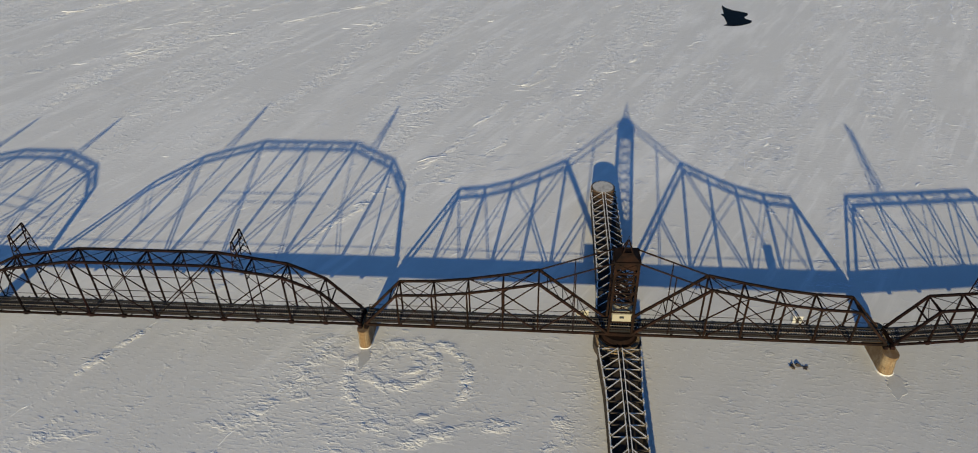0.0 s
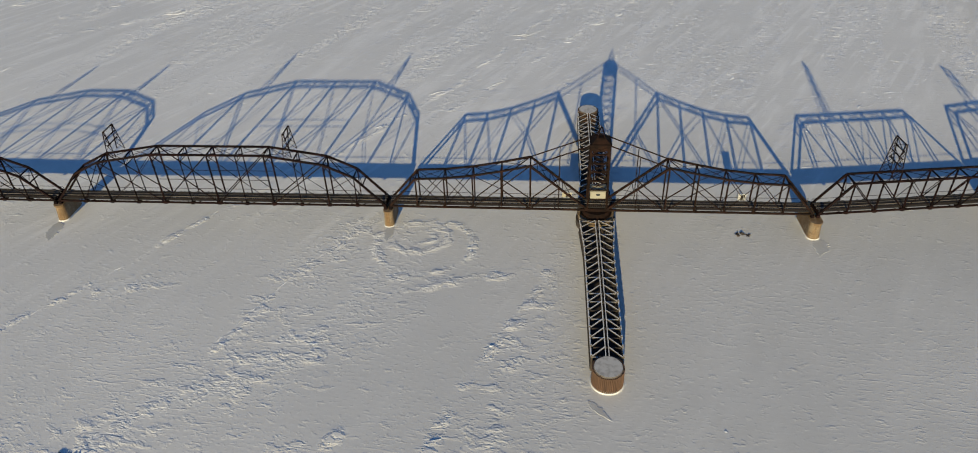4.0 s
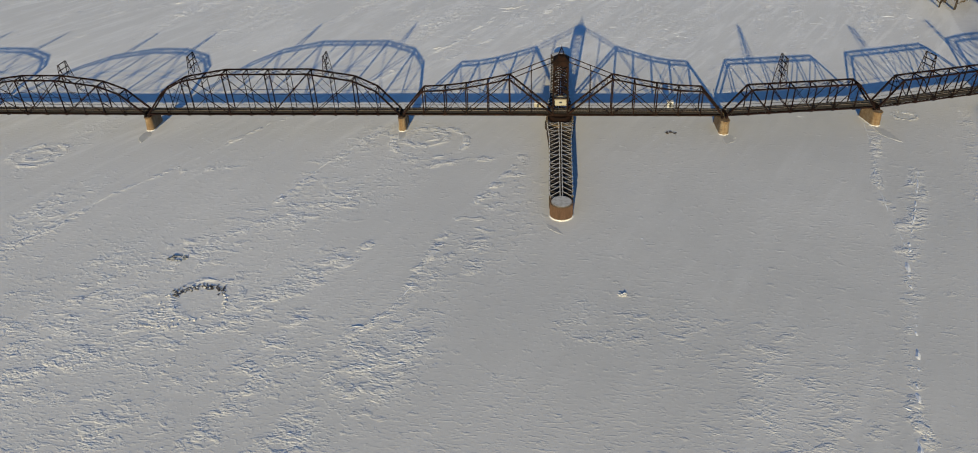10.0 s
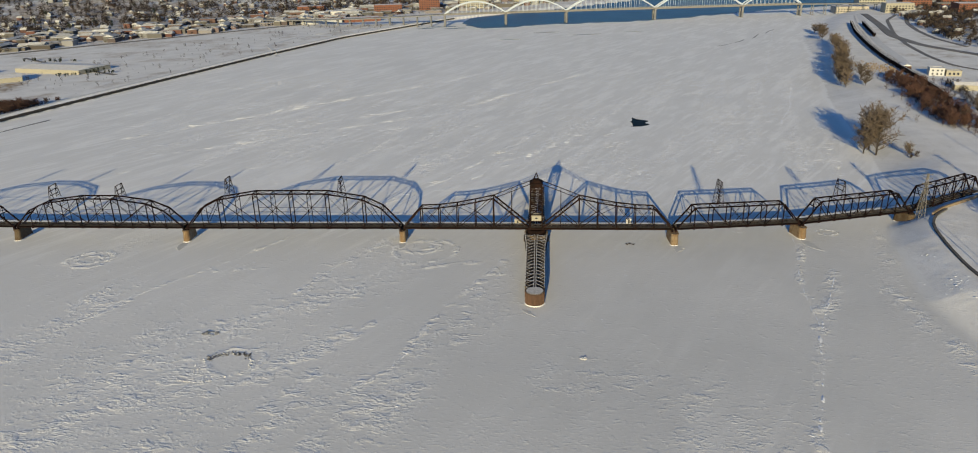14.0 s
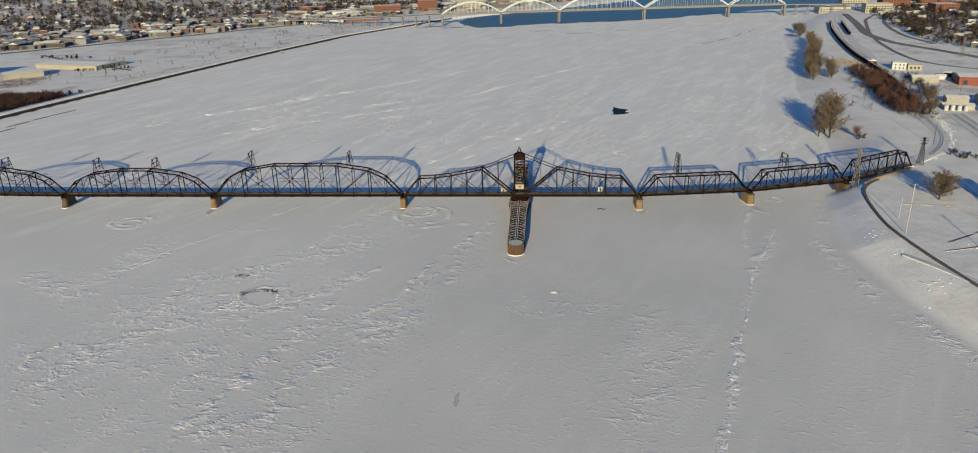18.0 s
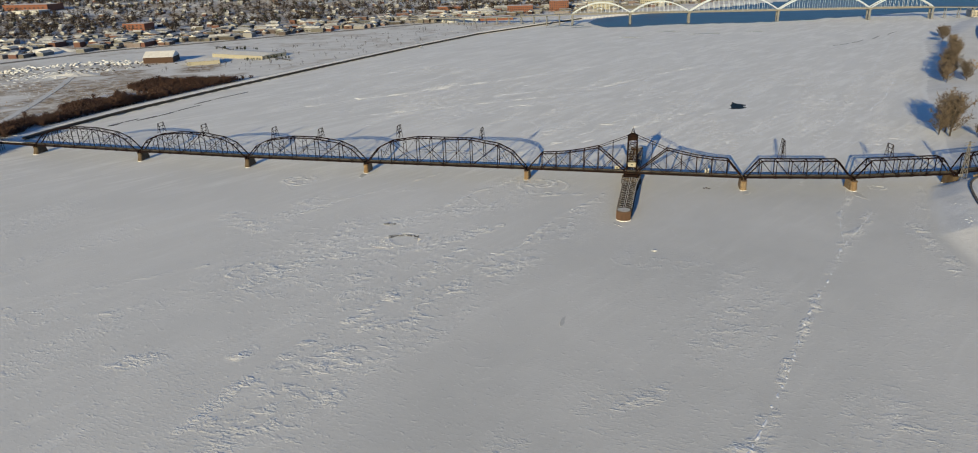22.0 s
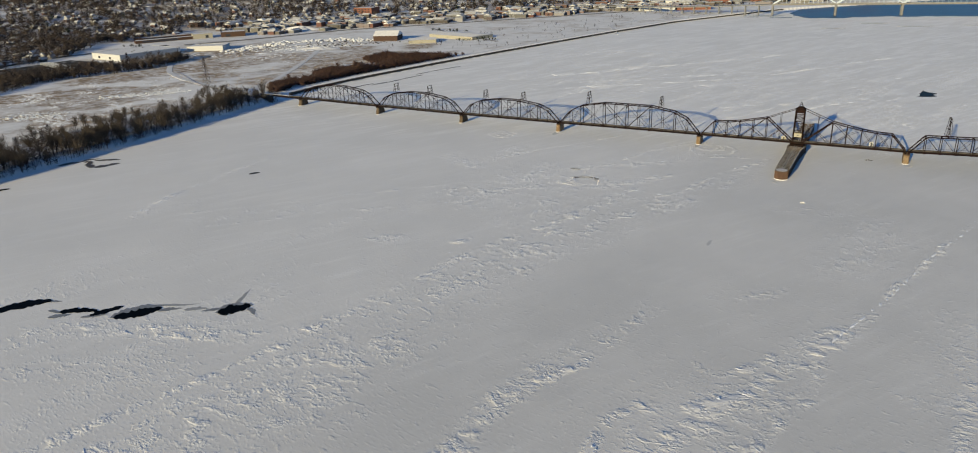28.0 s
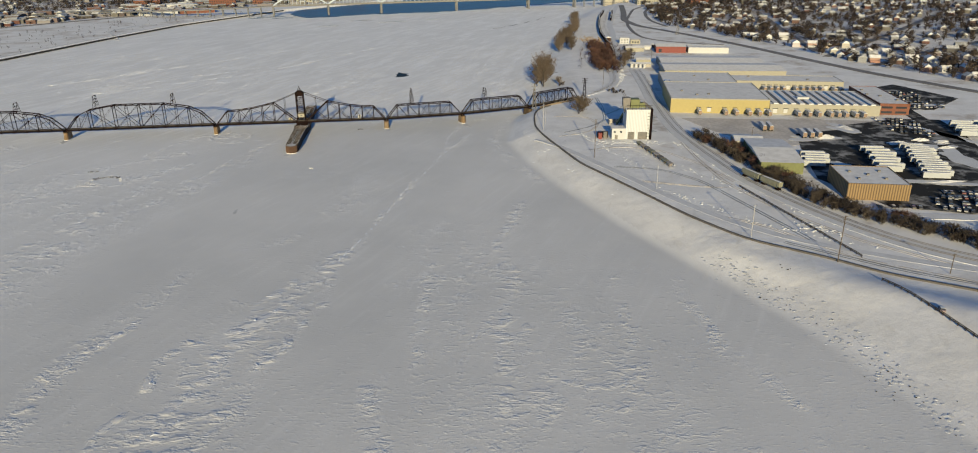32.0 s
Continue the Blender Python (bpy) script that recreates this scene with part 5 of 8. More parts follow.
def pier(key, half_w, south, north, turn, top=ZB - 1.15, stone=STONE, batter=0.10):
    cx, cy = JOINTS[key]
    p = thing("bridge_pier", (cx, cy, 0), "yellowish limestone bridge pier with rounded ends in ice", "bridge pier", "piers of the railway bridge")
    prism("shaft", stadium(cx, cy, half_w, south, north, turn), -0.6, top - 0.6, stone, p, "", None, batter)
    prism("coping", stadium(cx, cy, half_w * (1.08 - batter), south * (1.06 - batter), north * (1.06 - batter), turn), top - 0.6, top, stone, p)
    prism("ice_collar", stadium(cx, cy, half_w * 1.12, south * 1.06, north * 1.03, turn), -0.3, 0.35, ROOF, p, "pale ice frozen round the foot", None, 0.06)
    c, s = math.cos(turn), math.sin(turn)
    for dx in (-0.8, 0.8):
        for dy in (-HALF, HALF):
            x, y = cx + dx * c - dy * s, cy + dx * s + dy * c
            box("bearing", (x - 0.5, y - 0.5, top), (x + 0.5, y + 0.5, ZB - 0.25), STEEL, p)


# far west piers and e3 carry their shade in a darker stone colour
pier("w5", 2.4, 5.2, 8.4, 0.07, stone=SHADED_STONE, batter=0.28)
pier("w4", 1.9, 5.0, 8.0, 0.06, stone=SHADED_STONE, batter=0.28)
pier("w3", 1.9, 5.1, 7.6, 0.035, stone=SHADED_STONE, batter=0.25)
pier("w2", 1.8, 4.9, 6.4, 0.01, batter=0.16)
pier("w1", 1.6, 4.9, 5.6, -0.01)
pier("e1", 1.95, 6.6, 7.0, 0.02)
pier("e2", 2.0, 6.2, 5.6, 0.2)
pier("e3", 2.1, 5.2, 6.0, 0.42, stone=SHADED_STONE)


def pole_frame(x, y, base, top, turn, dense):
    """A lattice frame that stands astride on the two top chords and carries the wires."""
    m = thing("lattice_mast", (x, y, base), "dark steel lattice mast standing on the bridge's top chords", "mast", "wire masts along the bridge")
    c, s = math.cos(turn), math.sin(turn)

    def q(e, side, z):
        w = HALF + 0.1 - 0.25 * (z - base) / (top - base)
        e *= 1.0 - 0.82 * min(1, (z - base) / (top - base) * 1.15)
        return (x + e * c - side * w * s, y + e * s + side * w * c, z)
    foot = 1.7 if dense else 1.3
    n = 8 if dense else 4
    for side in (-1, 1):
        for e in (-foot, foot):
            beam("leg", q(e, side, base), q(e, side, top), 0.2, 0.2, STEEL, m)
        for k in range(n):
            z0, z1 = base + (top - base) * k / n, base + (top - base) * (k + 1) / n
            beam("lacing", q(-foot, side, z0), q(foot, side, z1), 0.11, 0.11, STEEL, m)
            beam("lacing", q(foot, side, z0), q(-foot, side, z1), 0.11, 0.11, STEEL, m)
    for z in ((top, top - 2.3, top - 4.6, top - 6.9) if dense else (top, top - 2.3, top - 4.6)):
        beam("crossarm", q(0, -1.1, z - 0.1), q(0, 1.1, z - 0.1), 0.26, 0.26, STEEL, m)
        for u in (-1.0, 1.0, -0.4, 0.4):
            beam("insulator", q(0, u, z - 0.7), q(0, u, z), 0.16, 0.16, STEEL_GREY, m, "round")
    for k in range(n // 2):
        z0, z1 = base + (top - base) * k / (n // 2), base + (top - base) * (k + 1) / (n // 2)
        if dense:
            beam("brace", q(0, -1, z0), q(0, 1, z1), 0.13, 0.13, STEEL, m)
            beam("brace", q(0, 1, z0), q(0, -1, z1), 0.13, 0.13, STEEL, m)


for x, y, base, top, turn, dense in ((-74.4, 141.5, 24.0, 32.0, -0.01, 0), (-130.0, 141.8, 23.5, 32.2, -0.01, 0), (-186.0, 142.6, 21.8, 28.6, -0.02, 0), (-220.5, 143.3, 21.4, 28.4, -0.02, 0),
                                     (-276.0, 145.3, 21.6, 28.6, -0.05, 0), (-312.0, 147.2, 21.6, 28.6, -0.05, 0), (105.2, 142.0, 17.2, 29.4, 0.12, 1), (164.8, 152.4, 17.2, 26.0, 0.27, 0)):
    pole_frame(x, y, base, top, turn, dense)


# ---- the protection pier round the pivot ----
def fender(sign, far, group_label):
    """One arm of the timber fender: pile walls, walings, open roof of snow-topped beams, and a round nose."""
    f = thing("timber_fender", (MIDDLE.x, MIDDLE.y + sign * 35, 0), group_label, "fender pier", "arms of the timber fender")
    y0 = MIDDLE.y + sign * 6.0
    y1 = far
    n = int(abs(y1 - y0) / 3.3)
    top = 5.2
    skew = 0.0115

    def X(y, u):
        t = (y - y0) / (y1 - y0)
        w = 5.0 + (4.05 - 5.0) * min(1, t * 4) + (3.75 - 4.05) * t
        return MIDDLE.x + skew * (y - MIDDLE.y) + u * w
    r = random.Random(3 + sign)
    for u in (-1, 1):
        piles = []
        k = 0
        while k * 0.62 < abs(y1 - y0):
            y = y0 + sign * k * 0.62
            piles.append(((X(y, u), y, -0.5), (X(y, u * (1 - 0.01 * r.random())), y, top - 0.3 + r.uniform(-0.15, 0.25)), 0.42, 0.42))
            k += 1
        pw = put("pile_wall", bars_mesh("pile_wall", piles, PILE), Matrix.Identity(4), f, "close dark timber piles")
        pw["kind"] = "stuff"
        for k in range(n):
            a, b = y0 + (y1 - y0) * k / n, y0 + (y1 - y0) * (k + 1) / n
            for z in (top, 2.6, 0.9):
                beam("waling", (X(a, u * 1.05), a, z), (X(b, u * 1.05), b, z), 0.32, 0.34, SNOWY_BEAM if z == top else PILE, f)
    # a floor of old timber low inside, in shade
    prism("inner_floor", [(X(y0, -0.93), y0), (X(y0, 0.93), y0), (X(y1, 0.93), y1), (X(y1, -0.93), y1)][::1 if sign > 0 else -1], 0.1, 0.6, PILE, f)
    for k in range(n + 1):
        y = y0 + (y1 - y0) * k / n
        for u0, u1 in ((-1.0, -0.14), (0.14, 1.0)):
            if r.random() < 0.93:
                beam("cross_beam", (X(y, u0), y, top - 0.35), (X(y, u1), y, top - 0.35), 0.26, 0.3, SNOWY_BEAM if r.random() < 0.6 else PILE, f)
        for u in (-1, 1):
            beam("mooring_post", (X(y, u * 1.02), y, top - 0.4), (X(y, u * 1.02), y, top + 0.75), 0.36, 0.36, SNOWY_BEAM, f, "round")
        if k < n:
            yb = y0 + (y1 - y0) * (k + 1) / n
            lo, hi = (yb, y) if sign < 0 else (y, yb)
            for u in (-1, 1):
                beam("roof_diagonal", (X(hi, u * 0.1), hi, top), (X(lo, u * 0.97), lo, top), 0.25, 0.26, SNOWY_BEAM, f)
            for u in (-0.11, 0.11):
                beam("walk_plank", (X(y, u), y, top + 0.2), (X(yb, u), yb, top + 0.2), 0.22, 0.16, SNOWY_BEAM, f)
            beam("post", (X(y, 0.0), y, 0.4), (X(y, 0.0), y, top), 0.3, 0.3, PILE, f)
    # the round nose
    cy = y1 + sign * 3.4
    cx, rad = X(y1, 0), 3.75
    ring = [(cx + rad * math.cos(k * math.tau / 40), cy + rad * math.sin(k * math.tau / 40)) for k in range(40)]
    prism("nose_core", [(cx + (x - cx) * 0.94, cy + (y - cy) * 0.94) for x, y in ring], -0.5, top - 0.1, PLANK, f)
    for k in range(52):
        a = k * math.tau / 52
        x, y = cx + rad * math.cos(a), cy + rad * math.sin(a)
        beam("nose_plank", (x, y, -0.5), (x, y, top - 0.05 + r.uniform(-0.1, 0.15)), 0.44, 0.3, PLANK, f)
    prism("snow_cap", [(cx + (x - cx) * 0.96, cy + (y - cy) * 0.96) for x, y in ring], top - 0.1, top + 0.2, PATCHY_TIMBER, f, "patchy snow lying on the timber nose", None, 0.06)
    prism("ice_collar", [(cx + (x - cx) * 1.14, cy + (y - cy) * 1.14) for x, y in ring], -0.3, 0.4, ROOF, f, "pale ice frozen round the foot", None, 0.05)


fender(-1, 77.5, "long dark timber fender with snow-topped beams and round nose")
fender(1, 205.5, "long dark timber fender with snow-topped beams and round nose")

pivot = thing("pivot_pier", (MIDDLE.x, MIDDLE.y, 0), "round stone pivot pier under the swing span", "bridge pier")
ring = [(math.cos(k * math.tau / 36), math.sin(k * math.tau / 36)) for k in range(36)]
prism("shaft", [(MIDDLE.x + 5.6 * x, MIDDLE.y + 5.6 * y) for x, y in ring], -0.5, ZB - 3.2, STONE, pivot, "", None, 0.04)
prism("coping", [(MIDDLE.x + 5.7 * x, MIDDLE.y + 5.7 * y) for x, y in ring], ZB - 3.2, ZB - 2.75, STONE, pivot)
prism("timber_sheathing", [(MIDDLE.x + 6.1 * x, MIDDLE.y + 6.5 * y) for x, y in ring], -0.5, 2.2, PILE, pivot)

# lumps of broken ice
def ice_rubble(cx, cy, a, b, count, seed, mat, label, start=0.0, sweep=math.tau, size=1.0):
    """Tilted slabs strewn along part of a ring."""
    r = random.Random(seed)
    v, f = [], []
    for _ in range(count):
        t, q = start + sweep * r.random(), r.gauss(1.0, 0.09)
        x, y = cx + a * q * math.cos(t), cy + b * q * math.sin(t)
        m = pose(x, y, 0.12, r.uniform(-35, 35), r.uniform(-25, 25), r.uniform(0, 360)) @ Matrix.Diagonal((r.uniform(0.4, 1.5) * size, r.uniform(0.3, 0.9) * size, r.uniform(0.12, 0.4) * size, 1))
        k = len(v)
        v += [tuple(m @ Vector((p[0] - 0.5 + r.uniform(-0.25, 0.25), p[1] + r.uniform(-0.25, 0.25), p[2]))) for p in CUBE_V]
        f += [tuple(i + k for i in g) for g in CUBE_F]
    tagged(put("ice_rubble", mesh_of("ice_rubble", v, f, mat), Matrix.Identity(4)), label, "ice rubble", kind="stuff")


ice_rubble(-88, 24, 9.5, 9.0, 110, 1, SEEP, "thin dark arc of broken ice slabs on the river", 0.75, 1.9, 0.6)
ice_rubble(-89, 25.5, 10, 7.5, 60, 11, ROOF, "ring of broken white ice slabs on the river", 0, math.tau, 0.6)
ice_rubble(-103, 47, 2.6, 1.2, 22, 2, SLUSH, "small heap of broken ice slabs")
ice_rubble(-95, 17, 7, 2.5, 34, 3, ROOF, "strewn broken ice slabs on the river", 3.2, 2.6, 0.6)
ice_rubble(64, 134.5, 1.5, 0.8, 6, 4, PILE, "few dark broken timbers lying on the ice", 0, 6.28, 0.9)
ice_rubble(35.4, 32.2, 0.8, 0.5, 8, 5, ROOF, "small heap of broken ice slabs")


# the west approach: a girder span and the timber trestle to the bank
def west_approach():
    a, b = Vector((-432, 155.1, 0)), Vector((-470, 158.5, 0))
    g = thing("girder_span", (-451, 157, ZB - 0.9), "dark steel girder span from the last pier to the bank", "railway bridge", "spans of the railway bridge")
    n = Vector((0.09, 1, 0)).normalized()
    for s in (-1.6, 1.6):
        beam("girder", a + n * s + Vector((0, 0, ZB - 0.2)), b + n * s + Vector((0, 0, ZB - 0.2)), 0.45, 1.6, STEEL, g)
    for k in range(10):
        q = a.lerp(b, k / 9)
        beam("cross_frame", q - n * 1.6 + Vector((0, 0, ZB - 0.2)), q + n * 1.6 + Vector((0, 0, ZB - 0.2)), 0.15, 1.2, STEEL, g)
    for s in (-0.75, 0.75):
        beam("rail", a + n * s + Vector((0, 0, ZB + 0.98)), b + n * s + Vector((0, 0, ZB + 0.98)), 0.09, 0.16, RAIL, g)
    ties = []
    for k in range(60):
        q = a.lerp(b, (k + 0.5) / 60) + Vector((0, 0, ZB + 0.75))
        ties.append((q - n * 2.3, q + n * 2.3, 0.3, 0.26))
    put("tie_deck", bars_mesh("tie_deck", ties, TIE), Matrix.Identity(4), g)["kind"] = "stuff"
    for s in (-2.5, 2.5):
        beam("handrail", a + n * s + Vector((0, 0, ZB + 1.9)), b + n * s + Vector((0, 0, ZB + 1.9)), 0.1, 0.1, STEEL, g)
    t = thing("timber_trestle", (-478, 159, 0), "weathered timber trestle leaning to the wooded bank", "trestle")
    for k in range(5):
        x = -470 - 5 * k
        for s in (-2.6, -0.9, 0.9, 2.6):
            beam("pile", (x, 158.5 + s * 1.2, -0.5), (x, 158.5 + s, ZB), 0.42, 0.42, PILE, t, "round")
        beam("cap", (x, 155.4, ZB + 0.1), (x, 161.6, ZB + 0.1), 0.4, 0.4, TIE, t)
        beam("sway_brace", (x - 0.25, 155.5, 0.8), (x - 0.25, 161.5, ZB - 0.5), 0.12, 0.3, PILE, t)
    for s in (-1.2, 1.2):
        beam("stringer", (-469, 158.5 + s, ZB + 0.5), (-496, 159 + s, ZB + 0.5), 0.5, 0.5, PILE, t)
    prism("deck", [(-469, 156.2), (-496, 156.8), (-496, 161.4), (-469, 160.8)], ZB + 0.75, ZB + 1.0, TIE, t)
    prism("snow_cover", [(-444, 154.6), (-496, 157.6), (-496, 160.4), (-444, 157.6)], ZB + 1.0, ZB + 1.12, ROOF, t, "strip of snow along the deck")
    for k in range(9):
        beam("sheathing_plank", (-470 - 2.2 * k, 154.6, -0.3), (-470 - 2.2 * k, 155.6, ZB - 0.2), 2.0, 0.12, PILE, t)
    for k in range(7):
        beam("wing_pile", (-472 - 4 * k, 152 + 0.4 * k, -0.5), (-472 - 4 * k, 152 + 0.4 * k, 2.4 + 0.2 * k), 0.4, 0.4, PILE, t, "round")
    beam("wing_waling", (-470, 151.6, 2.0), (-498, 154.4, 3.2), 0.35, 0.4, SNOWY_BEAM, t)


west_approach()


# ---- makers for the banks ----
class Frame:
    """A plan turned by an angle: along the front and inwards from it."""

    def __init__(self, x, y, degrees):
        self.x, self.y, a = x, y, radians(degrees)
        self.u, self.v, self.a = Vector((math.cos(a), math.sin(a), 0)), Vector((-math.sin(a), math.cos(a), 0)), a

    def at(self, u, v, z):
        return Vector((self.x, self.y, 0)) + self.u * u + self.v * v + Vector((0, 0, z))

    def block(self, name, lo, hi, mat, parent, label=""):
        (u0, v0, z0), (u1, v1, z1) = lo, hi
        m = (v0 + v1) / 2, (z0 + z1) / 2
        return beam(name, self.at(u0, *m), self.at(u1, *m), v1 - v0, z1 - z0, mat, parent, "box", label)

    def mesh(self, name, verts, faces, mat, parent, label=""):
        return put(name, mesh_of(name, [tuple(self.at(*p)) for p in verts], faces, mat), Matrix.Identity(4), parent, label)


def hall(x, y, degrees, long, deep, z, high, wall, label, category="warehouse", gable=0.0, roof=None, doors=(), windows=(), band=None, vents=0, seed=1):
    """A hall: walls, a snowy roof (flat with a kerb, or pitched), dock doors (places along the front), windows (along, height, width, tall)."""
    f = Frame(x, y, degrees)
    b = thing("hall", f.at(long / 2, deep / 2, z), label, category)
    f.block("wall", (0, 0, z - 1), (long, deep, z + high), wall, b)
    roof = roof or ROOF
    if gable:
        e = 0.5
        v = [(-e, -e, z + high), (long + e, -e, z + high), (long + e, deep + e, z + high), (-e, deep + e, z + high), (-e, deep / 2, z + high + gable), (long + e, deep / 2, z + high + gable)]
        f.mesh("roof", v, [(0, 1, 5, 4), (2, 3, 4, 5), (0, 4, 3), (1, 2, 5), (3, 2, 1, 0)], roof, b, "snow-covered pitched roof")
    else:
        f.block("roof", (0.4, 0.4, z + high - 0.2), (long - 0.4, deep - 0.4, z + high + 0.15), roof, b, "flat snow-covered roof")
        for lo, hi in (((-0.1, -0.1), (long + 0.1, 0.4)), ((-0.1, deep - 0.4), (long + 0.1, deep + 0.1)), ((-0.1, 0.4), (0.4, deep - 0.4)), ((long - 0.4, 0.4), (long + 0.1, deep - 0.4))):
            f.block("parapet", (*lo, z + high - 0.5), (*hi, z + high + 0.45), band or wall, b)
    for u in doors:
        door = f.block("dock_door", (u - 1.5, -0.12, z + 1.2), (u + 1.5, 0.1, z + 4.4), WHITE, b)
        f.block("dock_seal", (u - 1.9, -0.3, z + 4.4), (u + 1.9, 0.1, z + 4.9), DARK, door)
    for u, h, w, t in windows:
        f.block("window", (u - w / 2, -0.1, z + h), (u + w / 2, 0.1, z + h + t), GLASS_DARK, b)
    r = random.Random(seed)
    for _ in range(vents):
        u, v = r.uniform(0.1, 0.9) * long, r.uniform(0.15, 0.85) * deep
        f.block("roof_vent", (u - 1, v - 0.8, z + high), (u + 1, v + 0.8, z + high + 1.0), STEEL_GREY, b)
    return f, b


def make_trailer(name, label, kind_mat, long=14.5):
    """A parked box trailer at the world's origin, its rear at x = 0."""
    t = thing(name, (0, 0, 0), label, "trailer", "parked trailers")
    box("body", (0, -1.3, 1.15), (long, 1.3, 4.05), kind_mat, t)
    box("rear_door", (-0.06, -1.22, 1.2), (0.0, 1.22, 3.95), TRAILER_FRONT, t)
    box("snow_roof", (0.2, -1.2, 4.05), (long - 0.2, 1.2, 4.2), ROOF, t)
    box("front_panel", (long, -1.22, 1.2), (long + 0.06, 1.22, 3.95), TRAILER_FRONT if long < 12 else kind_mat, t)
    box("chassis", (0.3, -0.5, 0.8), (long - 1, 0.5, 1.15), STEEL, t)
    for x in (1.3, 2.6):
        for y in (-1.1, 1.1):
            beam("wheel", (x, y - 0.2, 0.52), (x, y + 0.2, 0.52), 1.04, 1.04, RUBBER, t, "round")
    for y in (-0.8, 0.8):
        beam("landing_leg", (long - 3.5, y, 0), (long - 3.5, y, 1.2), 0.15, 0.15, STEEL, t)
    return t


def make_car():
    c = thing("car", (0, 0, 0), "parked car dusted with snow", "car", "parked cars")
    prof = [(-2.2, 0.35), (2.2, 0.35), (2.25, 0.75), (1.2, 0.95), (-1.6, 1.0), (-2.2, 0.9)]

    def loft(profile, w, mat, name, under=None):
        n = len(profile)
        v = [(x, s * w, z) for s in (-1, 1) for x, z in profile]
        f = [tuple(range(n)), tuple(range(2 * n - 1, n - 1, -1))] + [(k, n + k, n + (k + 1) % n, (k + 1) % n) for k in range(n)]
        return put(name, mesh_of(name, v, f, mat), Matrix.Identity(4), under or c)
    body = loft(prof, 0.88, CARS, "body")
    loft([(-1.6, 0.98), (1.1, 0.95), (0.45, 1.42), (-1.2, 1.45)], 0.78, GLASS_DARK, "window_band", body)
    loft([(-1.25, 1.43), (0.5, 1.41), (0.4, 1.5), (-1.15, 1.53)], 0.74, CARS, "roof", body)
    for x in (-1.35, 1.4):
        for y in (-0.8, 0.8):
            beam("wheel", (x, y - 0.11, 0.33), (x, y + 0.11, 0.33), 0.66, 0.66, RUBBER, c, "round")
    return c


def make_house(w, d, h, pitch, porch):
    s = thing("house", (0, 0, 0), "small frame house with a snowy pitched roof", "house", "houses of the town")
    box("wall", (-w / 2, -d / 2, -1.0), (w / 2, d / 2, h), HOUSE, s)
    e = 0.45
    v = [(-w / 2 - e, -d / 2 - e, h - 0.1), (w / 2 + e, -d / 2 - e, h - 0.1), (w / 2 + e, d / 2 + e, h - 0.1), (-w / 2 - e, d / 2 + e, h - 0.1), (-w / 2 - e, 0, h + pitch), (w / 2 + e, 0, h + pitch)]
    put("roof", mesh_of("roof", v, [(0, 1, 5, 4), (2, 3, 4, 5), (0, 4, 3), (1, 2, 5), (3, 2, 1, 0)], ROOF), Matrix.Identity(4), s)
    box("chimney", (w * 0.2, 0.4, h), (w * 0.2 + 0.8, 1.2, h + pitch + 0.9), BRICK, s)
    if porch:
        box("porch", (-w / 2 + 0.5, -d / 2 - 2, -0.6), (w / 2 - 0.5, -d / 2, 2.6), HOUSE, s)
    for k in (-0.28, 0.28):
        box("window", (k * w - 0.6, -d / 2 - 0.06, 1.0), (k * w + 0.6, -d / 2 + 0.02, 2.4), GLASS_DARK, s)
    return s


